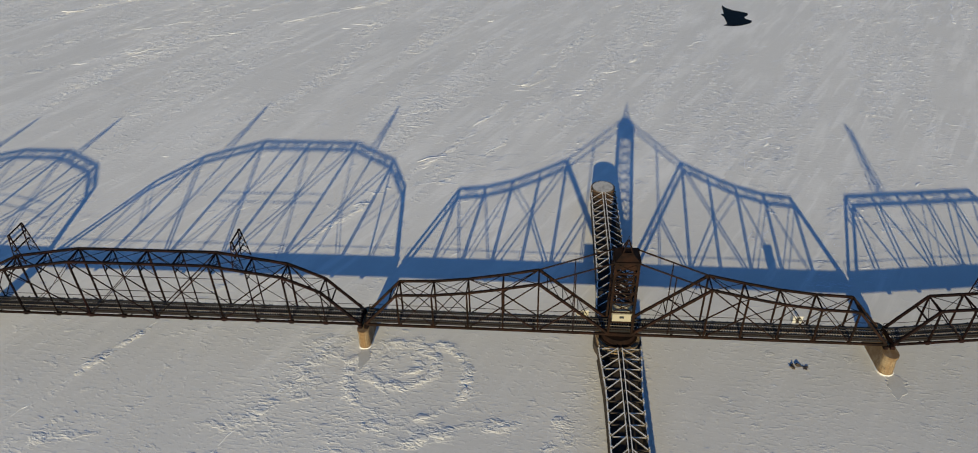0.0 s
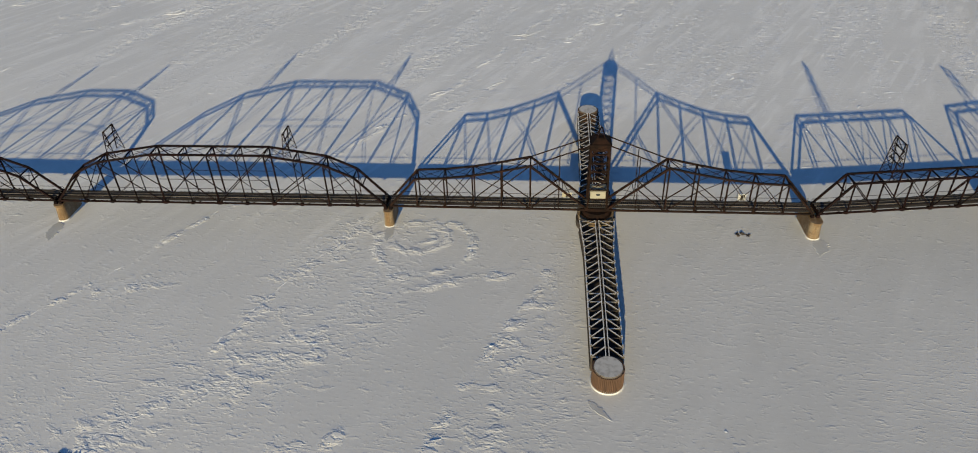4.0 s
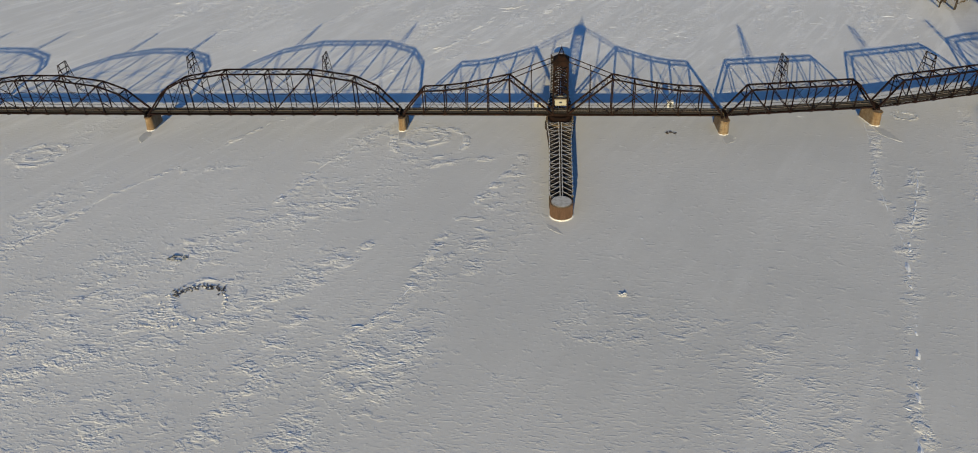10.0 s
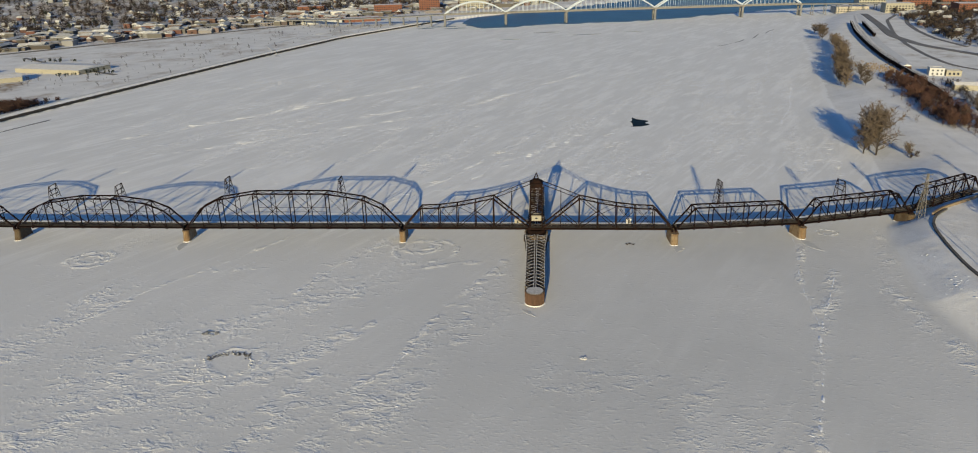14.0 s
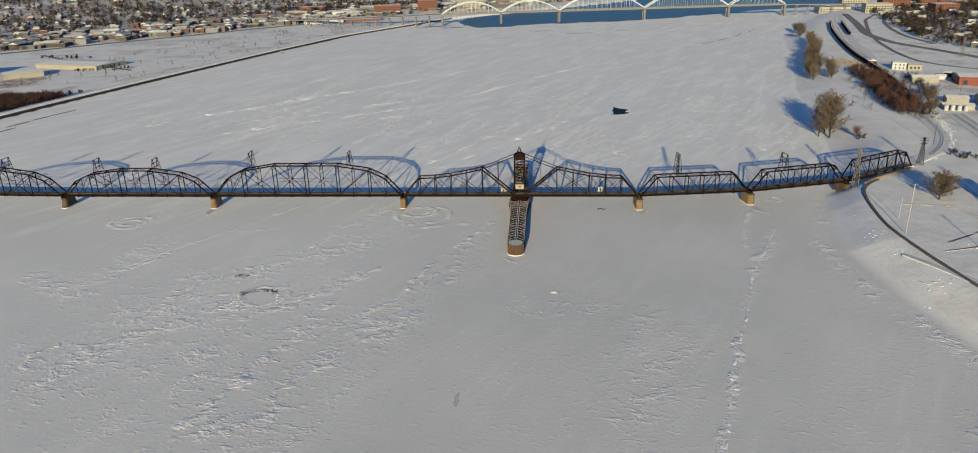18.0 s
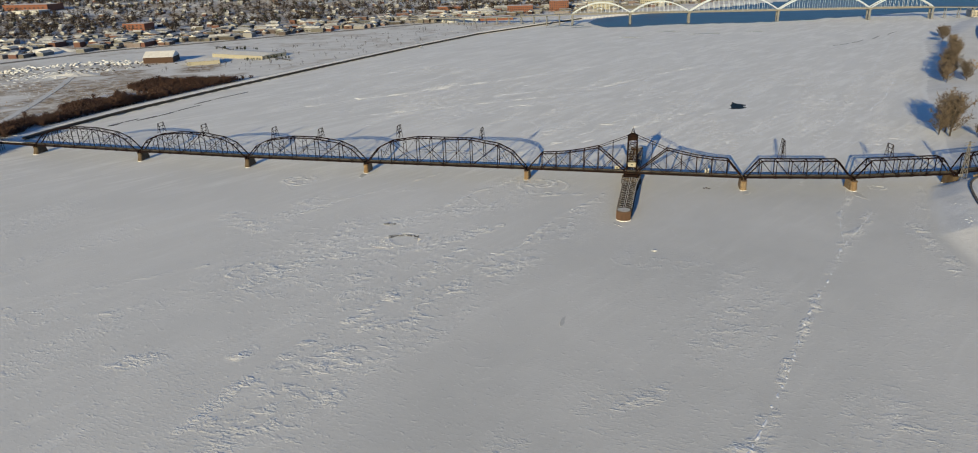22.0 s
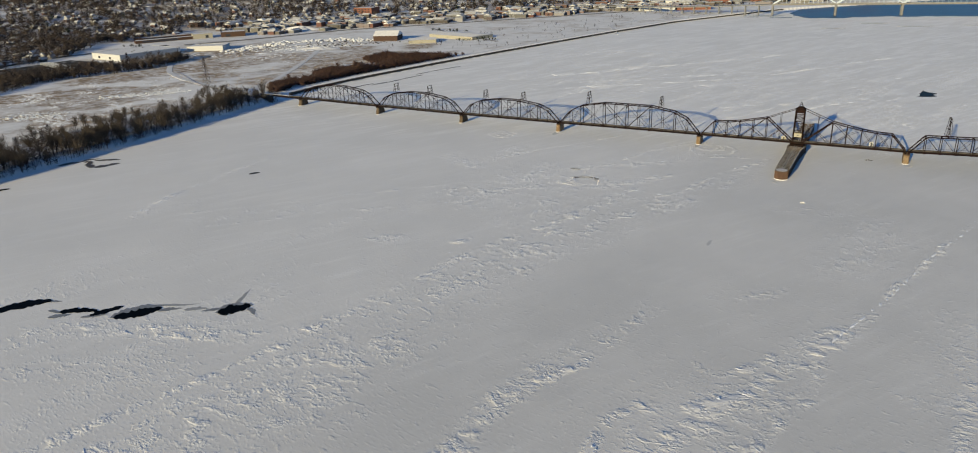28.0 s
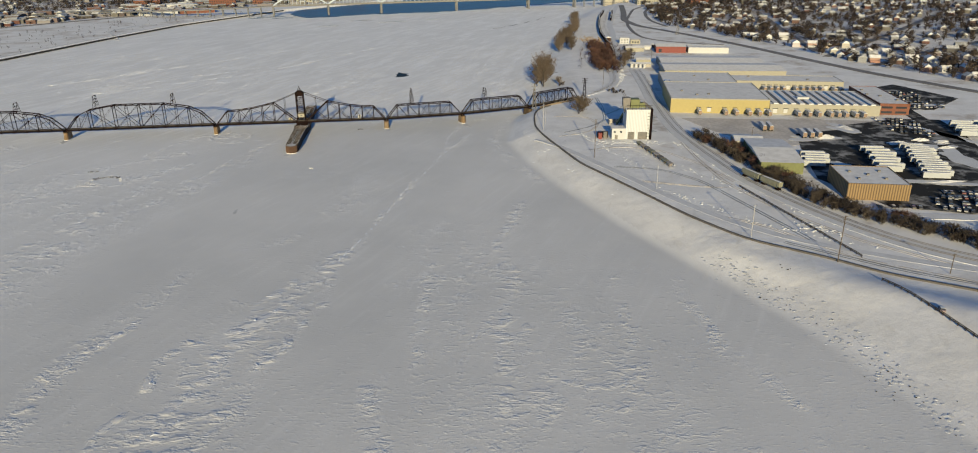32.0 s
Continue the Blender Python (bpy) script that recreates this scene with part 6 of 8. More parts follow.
def tree_meshes(seed, high, wide, limbs, twig_count, twig_long, stem, bark, twig, low=0.25, name="tree", rise=1.0):
    """Trunk with limbs in one mesh, twigs in another."""
    r = random.Random(seed)
    v, f, tips = [], [], []

    def limb(a, b, ra, rb, sides=5):
        a, b = Vector(a), Vector(b)
        d = (b - a).normalized()
        x = d.orthogonal().normalized()
        y = d.cross(x)
        k = len(v)
        for p, rad in ((a, ra), (b, rb)):
            for j in range(sides):
                t = j * math.tau / sides
                v.append(tuple(p + (x * math.cos(t) + y * math.sin(t)) * rad))
        for j in range(sides):
            f.append((k + j, k + (j + 1) % sides, k + sides + (j + 1) % sides, k + sides + j))
    lean = Vector((r.uniform(-0.05, 0.05), r.uniform(-0.05, 0.05), 1))
    stems = 1 if stem > 0.12 else 4
    for _ in range(stems):
        foot = Vector((0, 0, -0.6)) if stems == 1 else Vector((r.uniform(-0.3, 0.3) * wide, r.uniform(-0.3, 0.3) * wide, -0.5))
        top = foot + lean * high * r.uniform(0.72, 0.85)
        mid = foot.lerp(top, 0.5) + Vector((r.uniform(-0.3, 0.3), r.uniform(-0.3, 0.3), 0))
        limb(foot, mid, stem, stem * 0.65)
        limb(mid, top, stem * 0.65, stem * 0.15)
        for k in range(limbs // stems):
            t = low + (1 - low) * (k + r.random()) / (limbs / stems)
            base = foot.lerp(mid, t * 2) if t < 0.5 else mid.lerp(top, t * 2 - 1)
            az = r.uniform(0, math.tau)
            out = wide * (0.55 + 0.45 * math.sin(math.pi * min(1, t * 0.9 + 0.1))) * r.uniform(0.65, 1.0)
            elbow = base + Vector((math.cos(az), math.sin(az), r.uniform(0.5, 1.0) * rise)) * out * 0.5
            end = elbow + Vector((math.cos(az + r.uniform(-0.5, 0.5)), math.sin(az + r.uniform(-0.5, 0.5)), r.uniform(0.5, 1.3) * rise)) * out * 0.5
            rad = max(0.03, stem * 0.42 * (1 - t * 0.6))
            limb(base, elbow, rad, rad * 0.6, 4)
            limb(elbow, end, rad * 0.6, rad * 0.2, 3)
            tips += [(elbow, end), (base.lerp(elbow, 0.4), elbow)]
        tips.append((mid, top))
    tv, tf = [], []
    for _ in range(twig_count):
        a, b = r.choice(tips)
        p = a.lerp(b, r.random())
        d = Vector((r.gauss(0, 1), r.gauss(0, 1), r.gauss(0.45 * rise, 0.8))).normalized()
        q = p + d * twig_long * r.uniform(0.5, 1.2)
        x = d.orthogonal().normalized()
        y = d.cross(x)
        w = r.uniform(0.05, 0.085) * (1 + twig_long * 0.15)
        k = len(tv)
        for j in range(3):
            t = j * math.tau / 3
            tv.append(tuple(p + (x * math.cos(t) + y * math.sin(t)) * w))
        tv.append(tuple(q))
        tf += [(k, k + 1, k + 3), (k + 1, k + 2, k + 3), (k + 2, k, k + 3)]
    return mesh_of(name + "_trunk", v, f, bark), mesh_of(name + "_crown", tv, tf, twig)


def make_tree(name, label, group, *args, **kw):
    t = thing(name, (0, 0, 0), label, "tree" if name != "shrub" else "shrub", group)
    trunk, crown = tree_meshes(*args, name=name, **kw)
    put("trunk", trunk, Matrix.Identity(4), t)
    put("crown", crown, Matrix.Identity(4), t)
    return t


class Stock:
    """Several builds of one kind; the first use of each is the build itself, the rest are copies."""

    def __init__(self, *makes):
        self.makes, self.made, self.used = makes, {}, set()

    def place(self, k, m):
        k %= len(self.makes)
        if k not in self.made:
            self.made[k] = self.makes[k]()
            self.made[k].matrix_basis = m
            return self.made[k]
        ob = self.made[k]
        keep = ob.matrix_basis.copy()
        new_ob = copy_thing(ob, Matrix.Identity(4))
        new_ob.matrix_basis = m
        return new_ob


def sized(x, y, z, turn, s=1.0, tall=1.0):
    return pose(x, y, z, 0, 0, turn) @ Matrix.Diagonal((s, s, s * tall, 1))


WOOD = "bare trees on the west bank"
wood_trees = Stock(*[lambda s=s: make_tree("bare_tree", "leafless grey-brown tree on the snowy river bank", WOOD, s, 12.5, 4.4, 26, 430, 1.8, 0.30, BARK, TWIG, 0.3, rise=1.5) for s in (1, 2, 3, 4, 5)])
tan_trees = Stock(*[lambda s=s: make_tree("bare_tree", "large leafless tree with tan twigs near the shore", "trees on the east shore", s, 14, 7.4, 44, 1400, 2.3, 0.36, BARK, TWIG_TAN, 0.15) for s in (11, 12, 13)])
red_shrubs = Stock(*[lambda s=s: make_tree("shrub", "red-brown leafless brush in snow", "brush on the banks", s, 6.0, 2.9, 26, 400, 1.5, 0.06, BARK, TWIG_RED, 0.1) for s in (21, 22, 23)])
grey_shrubs = Stock(*[lambda s=s: make_tree("shrub", "grey-brown leafless brush in snow", "brush on the banks", s, 5.0, 2.4, 22, 300, 1.3, 0.06, BARK, TWIG, 0.1) for s in (31, 32, 33)])


def pole(x, y, high, label, mat=None, arms=1, r=0.17, lamp=False):
    z = ground_z(x, y)
    p = thing("utility_pole", (x, y, z), label, "pole", "poles along the bank")
    beam("shaft", (x, y, z - 0.8), (x, y, z + high), r * 2, r * 2, mat or WOODPOLE, p, "round")
    for k in range(arms):
        h = z + high - 0.5 - 1.2 * k
        arm = beam("crossarm", (x - 1.2, y - 0.3, h), (x + 1.2, y + 0.3, h), 0.14, 0.16, mat or WOODPOLE, p)
        for u in (-1.0, -0.4, 0.4, 1.0):
            beam("insulator", (x + u, y + u * 0.25, h), (x + u, y + u * 0.25, h + 0.35), 0.12, 0.12, STEEL_GREY, arm, "round")
    if lamp:
        beam("lamp_head", (x - 0.8, y, z + high), (x + 0.8, y, z + high), 0.4, 0.3, STEEL_GREY, p)
    return p


def lattice_tower(x, y, high, base_w, label, mat=None):
    z = ground_z(x, y)
    mat = mat or STEEL_GREY
    t = thing("lattice_tower", (x, y, z), label, "pylon")

    def q(sx, sy, f):
        w = base_w / 2 * (1 - 0.82 * f)
        return (x + sx * w, y + sy * w, z - 0.3 + (high + 0.3) * f)
    ring = ((-1, -1), (1, -1), (1, 1), (-1, 1))
    for c in ring:
        beam("leg", q(*c, 0), q(*c, 1), 0.22, 0.22, mat, t)
    n = 6
    for k in range(n):
        for c, d in zip(ring, ring[1:] + ring[:1]):
            beam("brace", q(*c, k / n), q(*d, (k + 1) / n), 0.12, 0.12, mat, t)
            beam("brace", q(*d, k / n), q(*c, (k + 1) / n), 0.12, 0.12, mat, t)
    for f in (0.78, 0.88, 0.97):
        h = z + high * f
        beam("arm", (x - 2.4, y, h), (x + 2.4, y, h), 0.2, 0.25, mat, t)
    return t


def fence_line(pts, high, gap, label, mat):
    """A guard rail: posts and two rails along a line."""
    p = smooth_line(pts, gap)
    f = thing("guard_rail", (*p[len(p) // 2], ground_z(*p[len(p) // 2])), label, "fence")
    zs = [ground_z(*q) for q in p]
    for q, z in zip(p, zs):
        beam("post", (q[0], q[1], z - 0.4), (q[0], q[1], z + high), 0.28, 0.28, mat, f)
    for a, b, za, zb in zip(p, p[1:], zs, zs[1:]):
        for h in (high * 0.55, high * 0.95):
            beam("rail", (a[0], a[1], za + h), (b[0], b[1], zb + h), 0.14, 0.32, mat, f)
    return f


def rails_on(pts, z, label):
    """A railway track laid on the snow: two rails on a low bed."""
    p = smooth_line(pts, 14)
    t = tagged(new("railway_track"), label, "railway track", kind="structure")
    d = np.gradient(p[:, :2], axis=0)
    d /= np.linalg.norm(d, axis=1)[:, None]
    for side in (-0.75, 0.75):
        q = p[:, :2] + np.stack([-d[:, 1], d[:, 0]], 1) * side
        bars = [((*a, z), (*b, z), 0.09, 0.2) for a, b in zip(q, q[1:])]
        put("rail", bars_mesh("rail", bars, RAIL), Matrix.Identity(4), t)
    return t


# ---- the east bank ----
G = 7.0
strip("seawall", [(222, 163), (213, 156), (206, 145), (202, 131), (198, 110), (195, 91), (195, 75), (197, 50), (204, -9), (226, -82), (233, -107), (248, -143), (273, -168), (286, -186), (300, -197), (340, -228), (420, -280)], 1.1, KERB,
      "dark low seawall kerb along the top of the snowy bank", "seawall", ground_z, 0.75, step=6)
strip("retaining_wall", [(212, 156), (219, 163), (227, 168.5), (241, 177.5), (250, 184)], 0.9, TAN_WALL, "low stained retaining wall below the last span", "retaining wall", ground_z, 1.3, step=3)
fence_line([(279, -69), (283, -119), (287, -169)], 1.3, 3.5, "dark wooden guard rail on snow", PILE)
fence_line([(279, -194), (280, -218), (281, -243), (284, -300)], 1.3, 3.5, "dark wooden guard rail on snow", PILE)
strip("access_road", [(190, 60), (205, 20), (224, -40), (240, -95), (262, -140), (300, -172), (345, -200), (420, -255)], 5.0, PACKED, "packed snow road on the bank", "road", ground_z, 0.12)
strip("access_road", [(262, 205), (284, 222), (307, 256), (318, 300), (330, 350), (352, 420), (378, 500), (425, 660), (455, 780), (520, 980), (590, 1180)], 9.0, PACKED, "packed snow track bed beside the shore", "road", ground_z, 0.2)
strip("access_road", [(350, 330), (335, 260), (318, 190), (303, 120), (292, 60), (289, 0), (288, -54), (296, -104), (306, -141), (322, -172), (350, -198), (440, -250)], 11.0, PACKED, "packed snow track bed past the plant", "road", ground_z, 0.2)
rails_on([(252, 192.5), (268, 206), (290, 230), (309, 262), (320, 304), (333, 363), (355, 430), (376, 490), (404, 600), (442, 770), (510, 985), (579, 1172)], G + 0.4, "single railway track curving along the shore")
rails_on([(350, 330), (335, 260), (318, 190), (303, 120), (292, 60), (289, 0), (288, -54), (296, -104), (306, -141), (322, -172), (350, -198)], G + 0.4, "railway track past the plant")
rails_on([(356, 330), (340, 258), (323, 188), (308, 118), (297, 60), (294, 0), (293, -54), (301, -104), (311, -141), (326, -168), (352, -192)], G + 0.4, "railway track past the plant")
strip("embankment", [(246, 188), (258, 197), (275, 214)], 7.5, LAND, "snowy railway embankment behind the bridge", "embankment", G - 0.2, 0.6)

# the highway and streets
strip("highway", [(600, 1180), (551, 1007), (505, 860), (497, 760), (528, 629), (553, 480), (567, 354), (580, 260), (609, 152), (660, 40), (740, -100), (860, -280)], 11, ROAD_GREY, "grey salted four-lane highway between snow verges", "road", ground_z, 0.5)
strip("street", [(560, 190), (530, 150), (502, 111), (480, 40), (459, -28), (438, -110), (430, -200)], 11, ASPHALT, "dark wet street beside the yards", "road", ground_z, 0.3)
strip("street", [(640, 1150), (589, 1066), (548, 960), (516, 877), (482, 765), (461, 672), (452, 605), (462, 568), (489, 532), (530, 505)], 5, ROAD_GREY, "grey street curving to the highway", "road", ground_z, 0.3)
strip("street", [(724, 1238), (642, 1117), (595, 1009), (565, 915), (545, 830), (540, 740)], 6, ROAD_GREY, "grey street curving to the highway", "road", ground_z, 0.3)

# tyre tracks and footpaths in the snow of the bank
for k, pts in enumerate(([(212, 70), (235, 84), (252, 104), (262, 150), (268, 190)], [(206, 60), (228, 66), (243, 90), (240, 118), (216, 122)], [(215, 20), (238, 26), (262, 12), (275, -20), (280, -60)],
                         [(222, -20), (248, -30), (262, -55), (268, -95), (276, -150)], [(228, -50), (250, -62), (270, -70)], [(284, 30), (278, -10), (274, -60), (282, -110), (296, -150), (320, -185)],
                         [(300, 110), (282, 100), (270, 80), (276, 60)], [(255, 120), (275, 140), (292, 175), (300, 215)], [(246, -110), (262, -125), (285, -172), (330, -212)], [(262, -148), (296, -186), (350, -226)])):
    for off in (0.0, 1.9):
        strip("tyre_track", [(x + off, y + off * 0.4) for x, y in pts], 0.75, SLUSH if k % 3 == 0 else YARD, "tyre track pressed into the snow", "track", ground_z, 0.10, step=5)

# yards
tagged(prism("yard", [(312, 100), (465, 62), (470, 30), (412, 22), (352, 8), (330, 20), (318, 60)], G - 0.6, G + 0.15, YARD), "scraped snowy truck yard", "yard", kind="structure")
tagged(prism("yard", [(372, 38), (410, 44), (420, 56), (470, 68), (500, 60), (488, 20), (455, -45), (440, -130), (372, -128), (340, -112), (330, -62), (346, -20)], G - 0.6, G + 0.22, ASPHALT), "dark asphalt yard with patches of snow", "yard", kind="structure")
tagged(prism("yard", [(500, 175), (560, 200), (572, 130), (520, 92), (492, 100)], G - 0.6, G + 0.22, ASPHALT), "dark asphalt car park", "yard", kind="structure")

# the concrete plant
def concrete_plant():
    f = Frame(240, 45.5, -9)
    p = thing("concrete_plant", f.at(14, 6, G), "tall white ribbed batching plant with conveyor and silos", "industrial building")
    f.block("batch_tower", (9.5, 0, G - 0.5), (27, 15, G + 20.3), WHITE_RIB, p, "tall white ribbed metal walls")
    f.block("tower_roof", (9.2, -0.3, G + 20.3), (27.3, 15.3, G + 20.7), ROOF, p)
    f.block("office", (0, 0, G - 0.5), (9.5, 9, G + 7.3), WHITE, p)
    f.block("office_roof", (-0.2, -0.2, G + 7.3), (9.5, 9.2, G + 7.6), ROOF, p)
    for u in (1.2, 5.6):
        f.block("window", (u, -0.08, G + 4.6), (u + 1.4, 0.05, G + 5.8), GLASS_DARK, p)
    f.block("garage_door", (11, -0.1, G), (15.5, 0.05, G + 5.2), STEEL_GREY, p)
    f.block("garage_door", (18, -0.1, G), (24.5, 0.05, G + 5.2), STEEL_GREY, p)
    f.block("office_door", (2.2, -0.1, G), (4.2, 0.05, G + 3.0), STEEL_GREY, p)
    f.block("top_bin", (13, 6, G + 20.7), (19, 13, G + 26.5), OLIVE, p, "olive green storage bin")
    f.block("top_bin", (19.5, 7, G + 20.7), (23.5, 12, G + 23.8), OLIVE, p)
    beam("conveyor", f.at(22, 9, G + 24), f.at(26.8, 3, G + 20.8), 1.4, 1.2, STEEL_GREY, p)
    beam("elevator_leg", f.at(26.5, -0.8, G), f.at(26.5, -0.8, G + 21.5), 1.0, 1.4, STEEL, p, "box", "dark bucket elevator leg")
    for k in range(9):
        beam("ladder_rung", f.at(24.0, -0.4, G + 2 + 2 * k), f.at(26.0, -0.4, G + 2 + 2 * k), 0.16, 0.16, STEEL, p)
    hop = [(x, y, z) for z, g in ((G + 17, 1.0), (G + 22, 2.3), (G + 27.5, 2.6)) for x, y in ((-g, -g), (g, -g), (g, g), (-g, g))]
    f.mesh("feed_hopper", [(10.2 + x, 9 + y, z) for x, y, z in hop], [(3, 2, 1, 0), (8, 9, 10, 11)] + [(4 * i + j, 4 * i + (j + 1) % 4, 4 * i + 4 + (j + 1) % 4, 4 * i + 4 + j) for i in (0, 1) for j in range(4)], STEEL_GREY, p, "tall grey feed hopper above the roof")
    for z in (21.5, 23.5):
        f.block("roof_rail", (9.4, -0.2, G + z), (27, 0.0, G + z + 0.16), STEEL, p)
    for u in range(10, 28, 3):
        f.block("rail_post", (u, -0.2, G + 20.7), (u + 0.16, 0.0, G + 23.5), STEEL, p)
    beam("conveyor", f.at(9, 40, G + 1.5), f.at(15, 13, G + 24), 1.6, 1.4, OLIVE, p, "box", "long inclined conveyor gallery")
    for s in (0.35, 0.7):
        q = f.at(9 + 6 * s, 40 - 27 * s, G)
        for e in (-1, 1):
            beam("trestle_leg", (q.x + e * 1.6, q.y, G - 0.4), (q.x + e * 0.6, q.y, G + 1.5 + 22.5 * s - 0.6), 0.25, 0.25, STEEL, p)
    # aggregate bins
    for k in range(3):
        f.block("bin_wall", (4 + 6 * k, 42, G - 0.4), (4.5 + 6 * k, 50, G + 3), CONCRETE, p)
    f.block("bin_wall", (4, 50, G - 0.4), (17, 50.5, G + 3), CONCRETE, p)
    t = thing("equipment", f.at(-8, 3, G), "rusty red mixer parts beside the plant", "machinery")
    f.block("drum", (-9, 1, G - 0.3), (-6.5, 4, G + 4.0), RED_WALL, t)
    f.block("hopper", (-5.5, 1.5, G - 0.3), (-3, 4.5, G + 5), STEEL_GREY, t)
    f.block("frame", (-9.5, 4.4, G - 0.3), (-2, 4.8, G + 4.5), STEEL, t)


concrete_plant()


def chute():
    """The row of old hoppers on legs in front of the plant."""
    t = thing("hopper_row", (255, 0, G), "old dark green hoppers in a row on the snow", "machinery")
    a, b = Vector((253.5, 30, G)), Vector((256, -27, G))
    for k in range(8):
        q = a.lerp(b, (k + 0.5) / 8)
        x, y = q.x, q.y
        v = [(x - 1.5, y - 3.2, G + 2.4), (x + 1.5, y - 3.2, G + 2.4), (x + 1.5, y + 3.2, G + 2.4), (x - 1.5, y + 3.2, G + 2.4),
             (x - 0.7, y - 1.6, G + 0.4), (x + 0.7, y - 1.6, G + 0.4), (x + 0.7, y + 1.6, G + 0.4), (x - 0.7, y + 1.6, G + 0.4)]
        put("hopper", mesh_of("hopper", v, [(3, 2, 1, 0), (4, 5, 6, 7), (0, 1, 5, 4), (1, 2, 6, 5), (2, 3, 7, 6), (3, 0, 4, 7)], (HOPPER, TRAILER_WORN, STEEL_GREY)[k % 3]), Matrix.Identity(4), t)
        for sx in (-1.3, 1.3):
            beam("leg", (x + sx, y - 2.8, G - 0.5), (x + sx, y - 2.8, G + 2.4), 0.2, 0.2, STEEL, t)


chute()

# railway cars
def make_railcar(label, mat, name="hopper_car"):
    c = thing(name, (0, 0, 0), label, "railway car", "railway cars")
    v = [(x, s * w, z) for x, w, z in ((-7.2, 1.5, 4.6), (7.2, 1.5, 4.6), (7.2, 1.5, 2.2), (5.2, 0.8, 1.1), (-5.2, 0.8, 1.1), (-7.2, 1.5, 2.2)) for s in (-1, 1)]
    f = [(0, 2, 4, 6, 8, 10), (11, 9, 7, 5, 3, 1), (1, 3, 2, 0), (3, 5, 4, 2), (5, 7, 6, 4), (7, 9, 8, 6), (9, 11, 10, 8), (11, 1, 0, 10)]
    put("body", mesh_of("body", v, f, mat), Matrix.Identity(4), c)
    box("running_board", (-7.0, -0.5, 4.6), (7.0, 0.5, 4.75), ROOF, c)
    for x in (-5.4, 5.4):
        box("truck", (x - 1.4, -1.1, 0.1), (x + 1.4, 1.1, 1.0), STEEL, c)
    put("rib_panel", bars_mesh("rib_panel", [((k * 2.1, -1.58, 3.4), (k * 2.1, 1.58, 3.4), 0.16, 2.2) for k in range(-3, 4)], mat), Matrix.Identity(4), c)
    return c


green_cars = Stock(lambda: make_railcar("grey-green covered hopper car on the siding", HOPPER))
dark_cars = Stock(lambda: make_railcar("dark hopper car of a long standing train", STEEL))
green_cars.place(0, pose(292, -57, G + 0.45, 0, 0, 100))
green_cars.place(0, pose(295.5, -73, G + 0.45, 0, 0, 104))
line = smooth_line([(359, 415), (372, 460), (388, 540), (409, 650), (440, 770), (478, 900), (520, 1020)], 16.2)
for a, b in zip(line, line[1:]):
    dark_cars.place(0, pose((a[0] + b[0]) / 2 - 6, (a[1] + b[1]) / 2, G + 0.45, 0, 0, math.degrees(math.atan2(b[1] - a[1], b[0] - a[0]))))
line = smooth_line([(470, 850), (495, 930), (520, 1010)], 16.2)
for a, b in zip(line, line[1:]):
    dark_cars.place(0, pose((a[0] + b[0]) / 2 + 8, (a[1] + b[1]) / 2, G + 0.45, 0, 0, math.degrees(math.atan2(b[1] - a[1], b[0] - a[0]))))

# halls, from the river inland
T = -15.5
hall(311, 121, T, 76, 76, G, 11.2, YELLOW, "large yellow warehouse with snow-covered flat roof and docks", doors=[22, 30, 42, 50, 60, 67, 74], band=CREAM, vents=3, seed=4)
f1, b1 = hall(385, 101, T, 82, 62, G, 7.6, CREAM, "cream warehouse wing with ribbed snowy roof and docks", doors=[4, 12, 20, 28, 35, 44, 49, 54, 62, 68], roof=ROOF)
for k in range(12):                               # raised roof bays with dark glazed gaps between them
    f1.block("roof_monitor", (3 + 6.6 * k, 2, G + 7.7), (6.6 + 6.6 * k, 58, G + 8.5), ROOF, b1)
    f1.block("skylight", (7.0 + 6.6 * k, 3, G + 7.7), (9.0 + 6.6 * k, 57, G + 7.95), GLASS_DARK if k % 3 == 1 else STEEL_GREY, b1)
f1.block("roof_unit", (25, 20, G + 8.3), (34, 26, G + 10.0), WHITE, b1)
hall(467, 84.5, T, 22, 76, G, 8.4, BRICK, "red brick office with bands of windows and a snowy roof", "office building",
     windows=[(5.5, 1.2, 8, 1.6), (16, 1.2, 8, 1.6), (5.5, 5.0, 8, 1.6), (16, 5.0, 8, 1.6)], vents=4, seed=9)
hall(400, 206, T, 100, 32, G, 7.8, CREAM, "long cream truck terminal with docks along both sides", "truck terminal", doors=[30 + 5.5 * k for k in range(12)], vents=2)
hall(337, 208, T, 66, 58, G, 8.2, CREAM, "cream hall with a grey snowy roof", vents=2, seed=12)
hall(364, 276, T + 2, 118, 52, G, 7.5, CREAM, "long cream hall with a snowy low roof", gable=2.2)
hall(380, 330, T + 2, 108, 50, G, 7.0, CREAM, "long cream hall with a snowy low roof", gable=2.0)
hall(418, 452, T, 36, 30, G, 7.5, RED_WALL, "red metal shed with a snow-covered roof", gable=2.0, windows=[(5, 0.5, 3.5, 4)])
hall(455, 440, T, 48, 24, G, 6.5, WHITE, "long low white shed with a snowy roof")
hall(303, -46, T, 24, 56, G, 6.8, OLIVE, "low hall with olive green front and snowy roof", gable=1.8, band=CREAM)
hall(313, 8, T, 18, 20, G, 5.0, CREAM, "small cream shed with a snowy roof", gable=1.5)
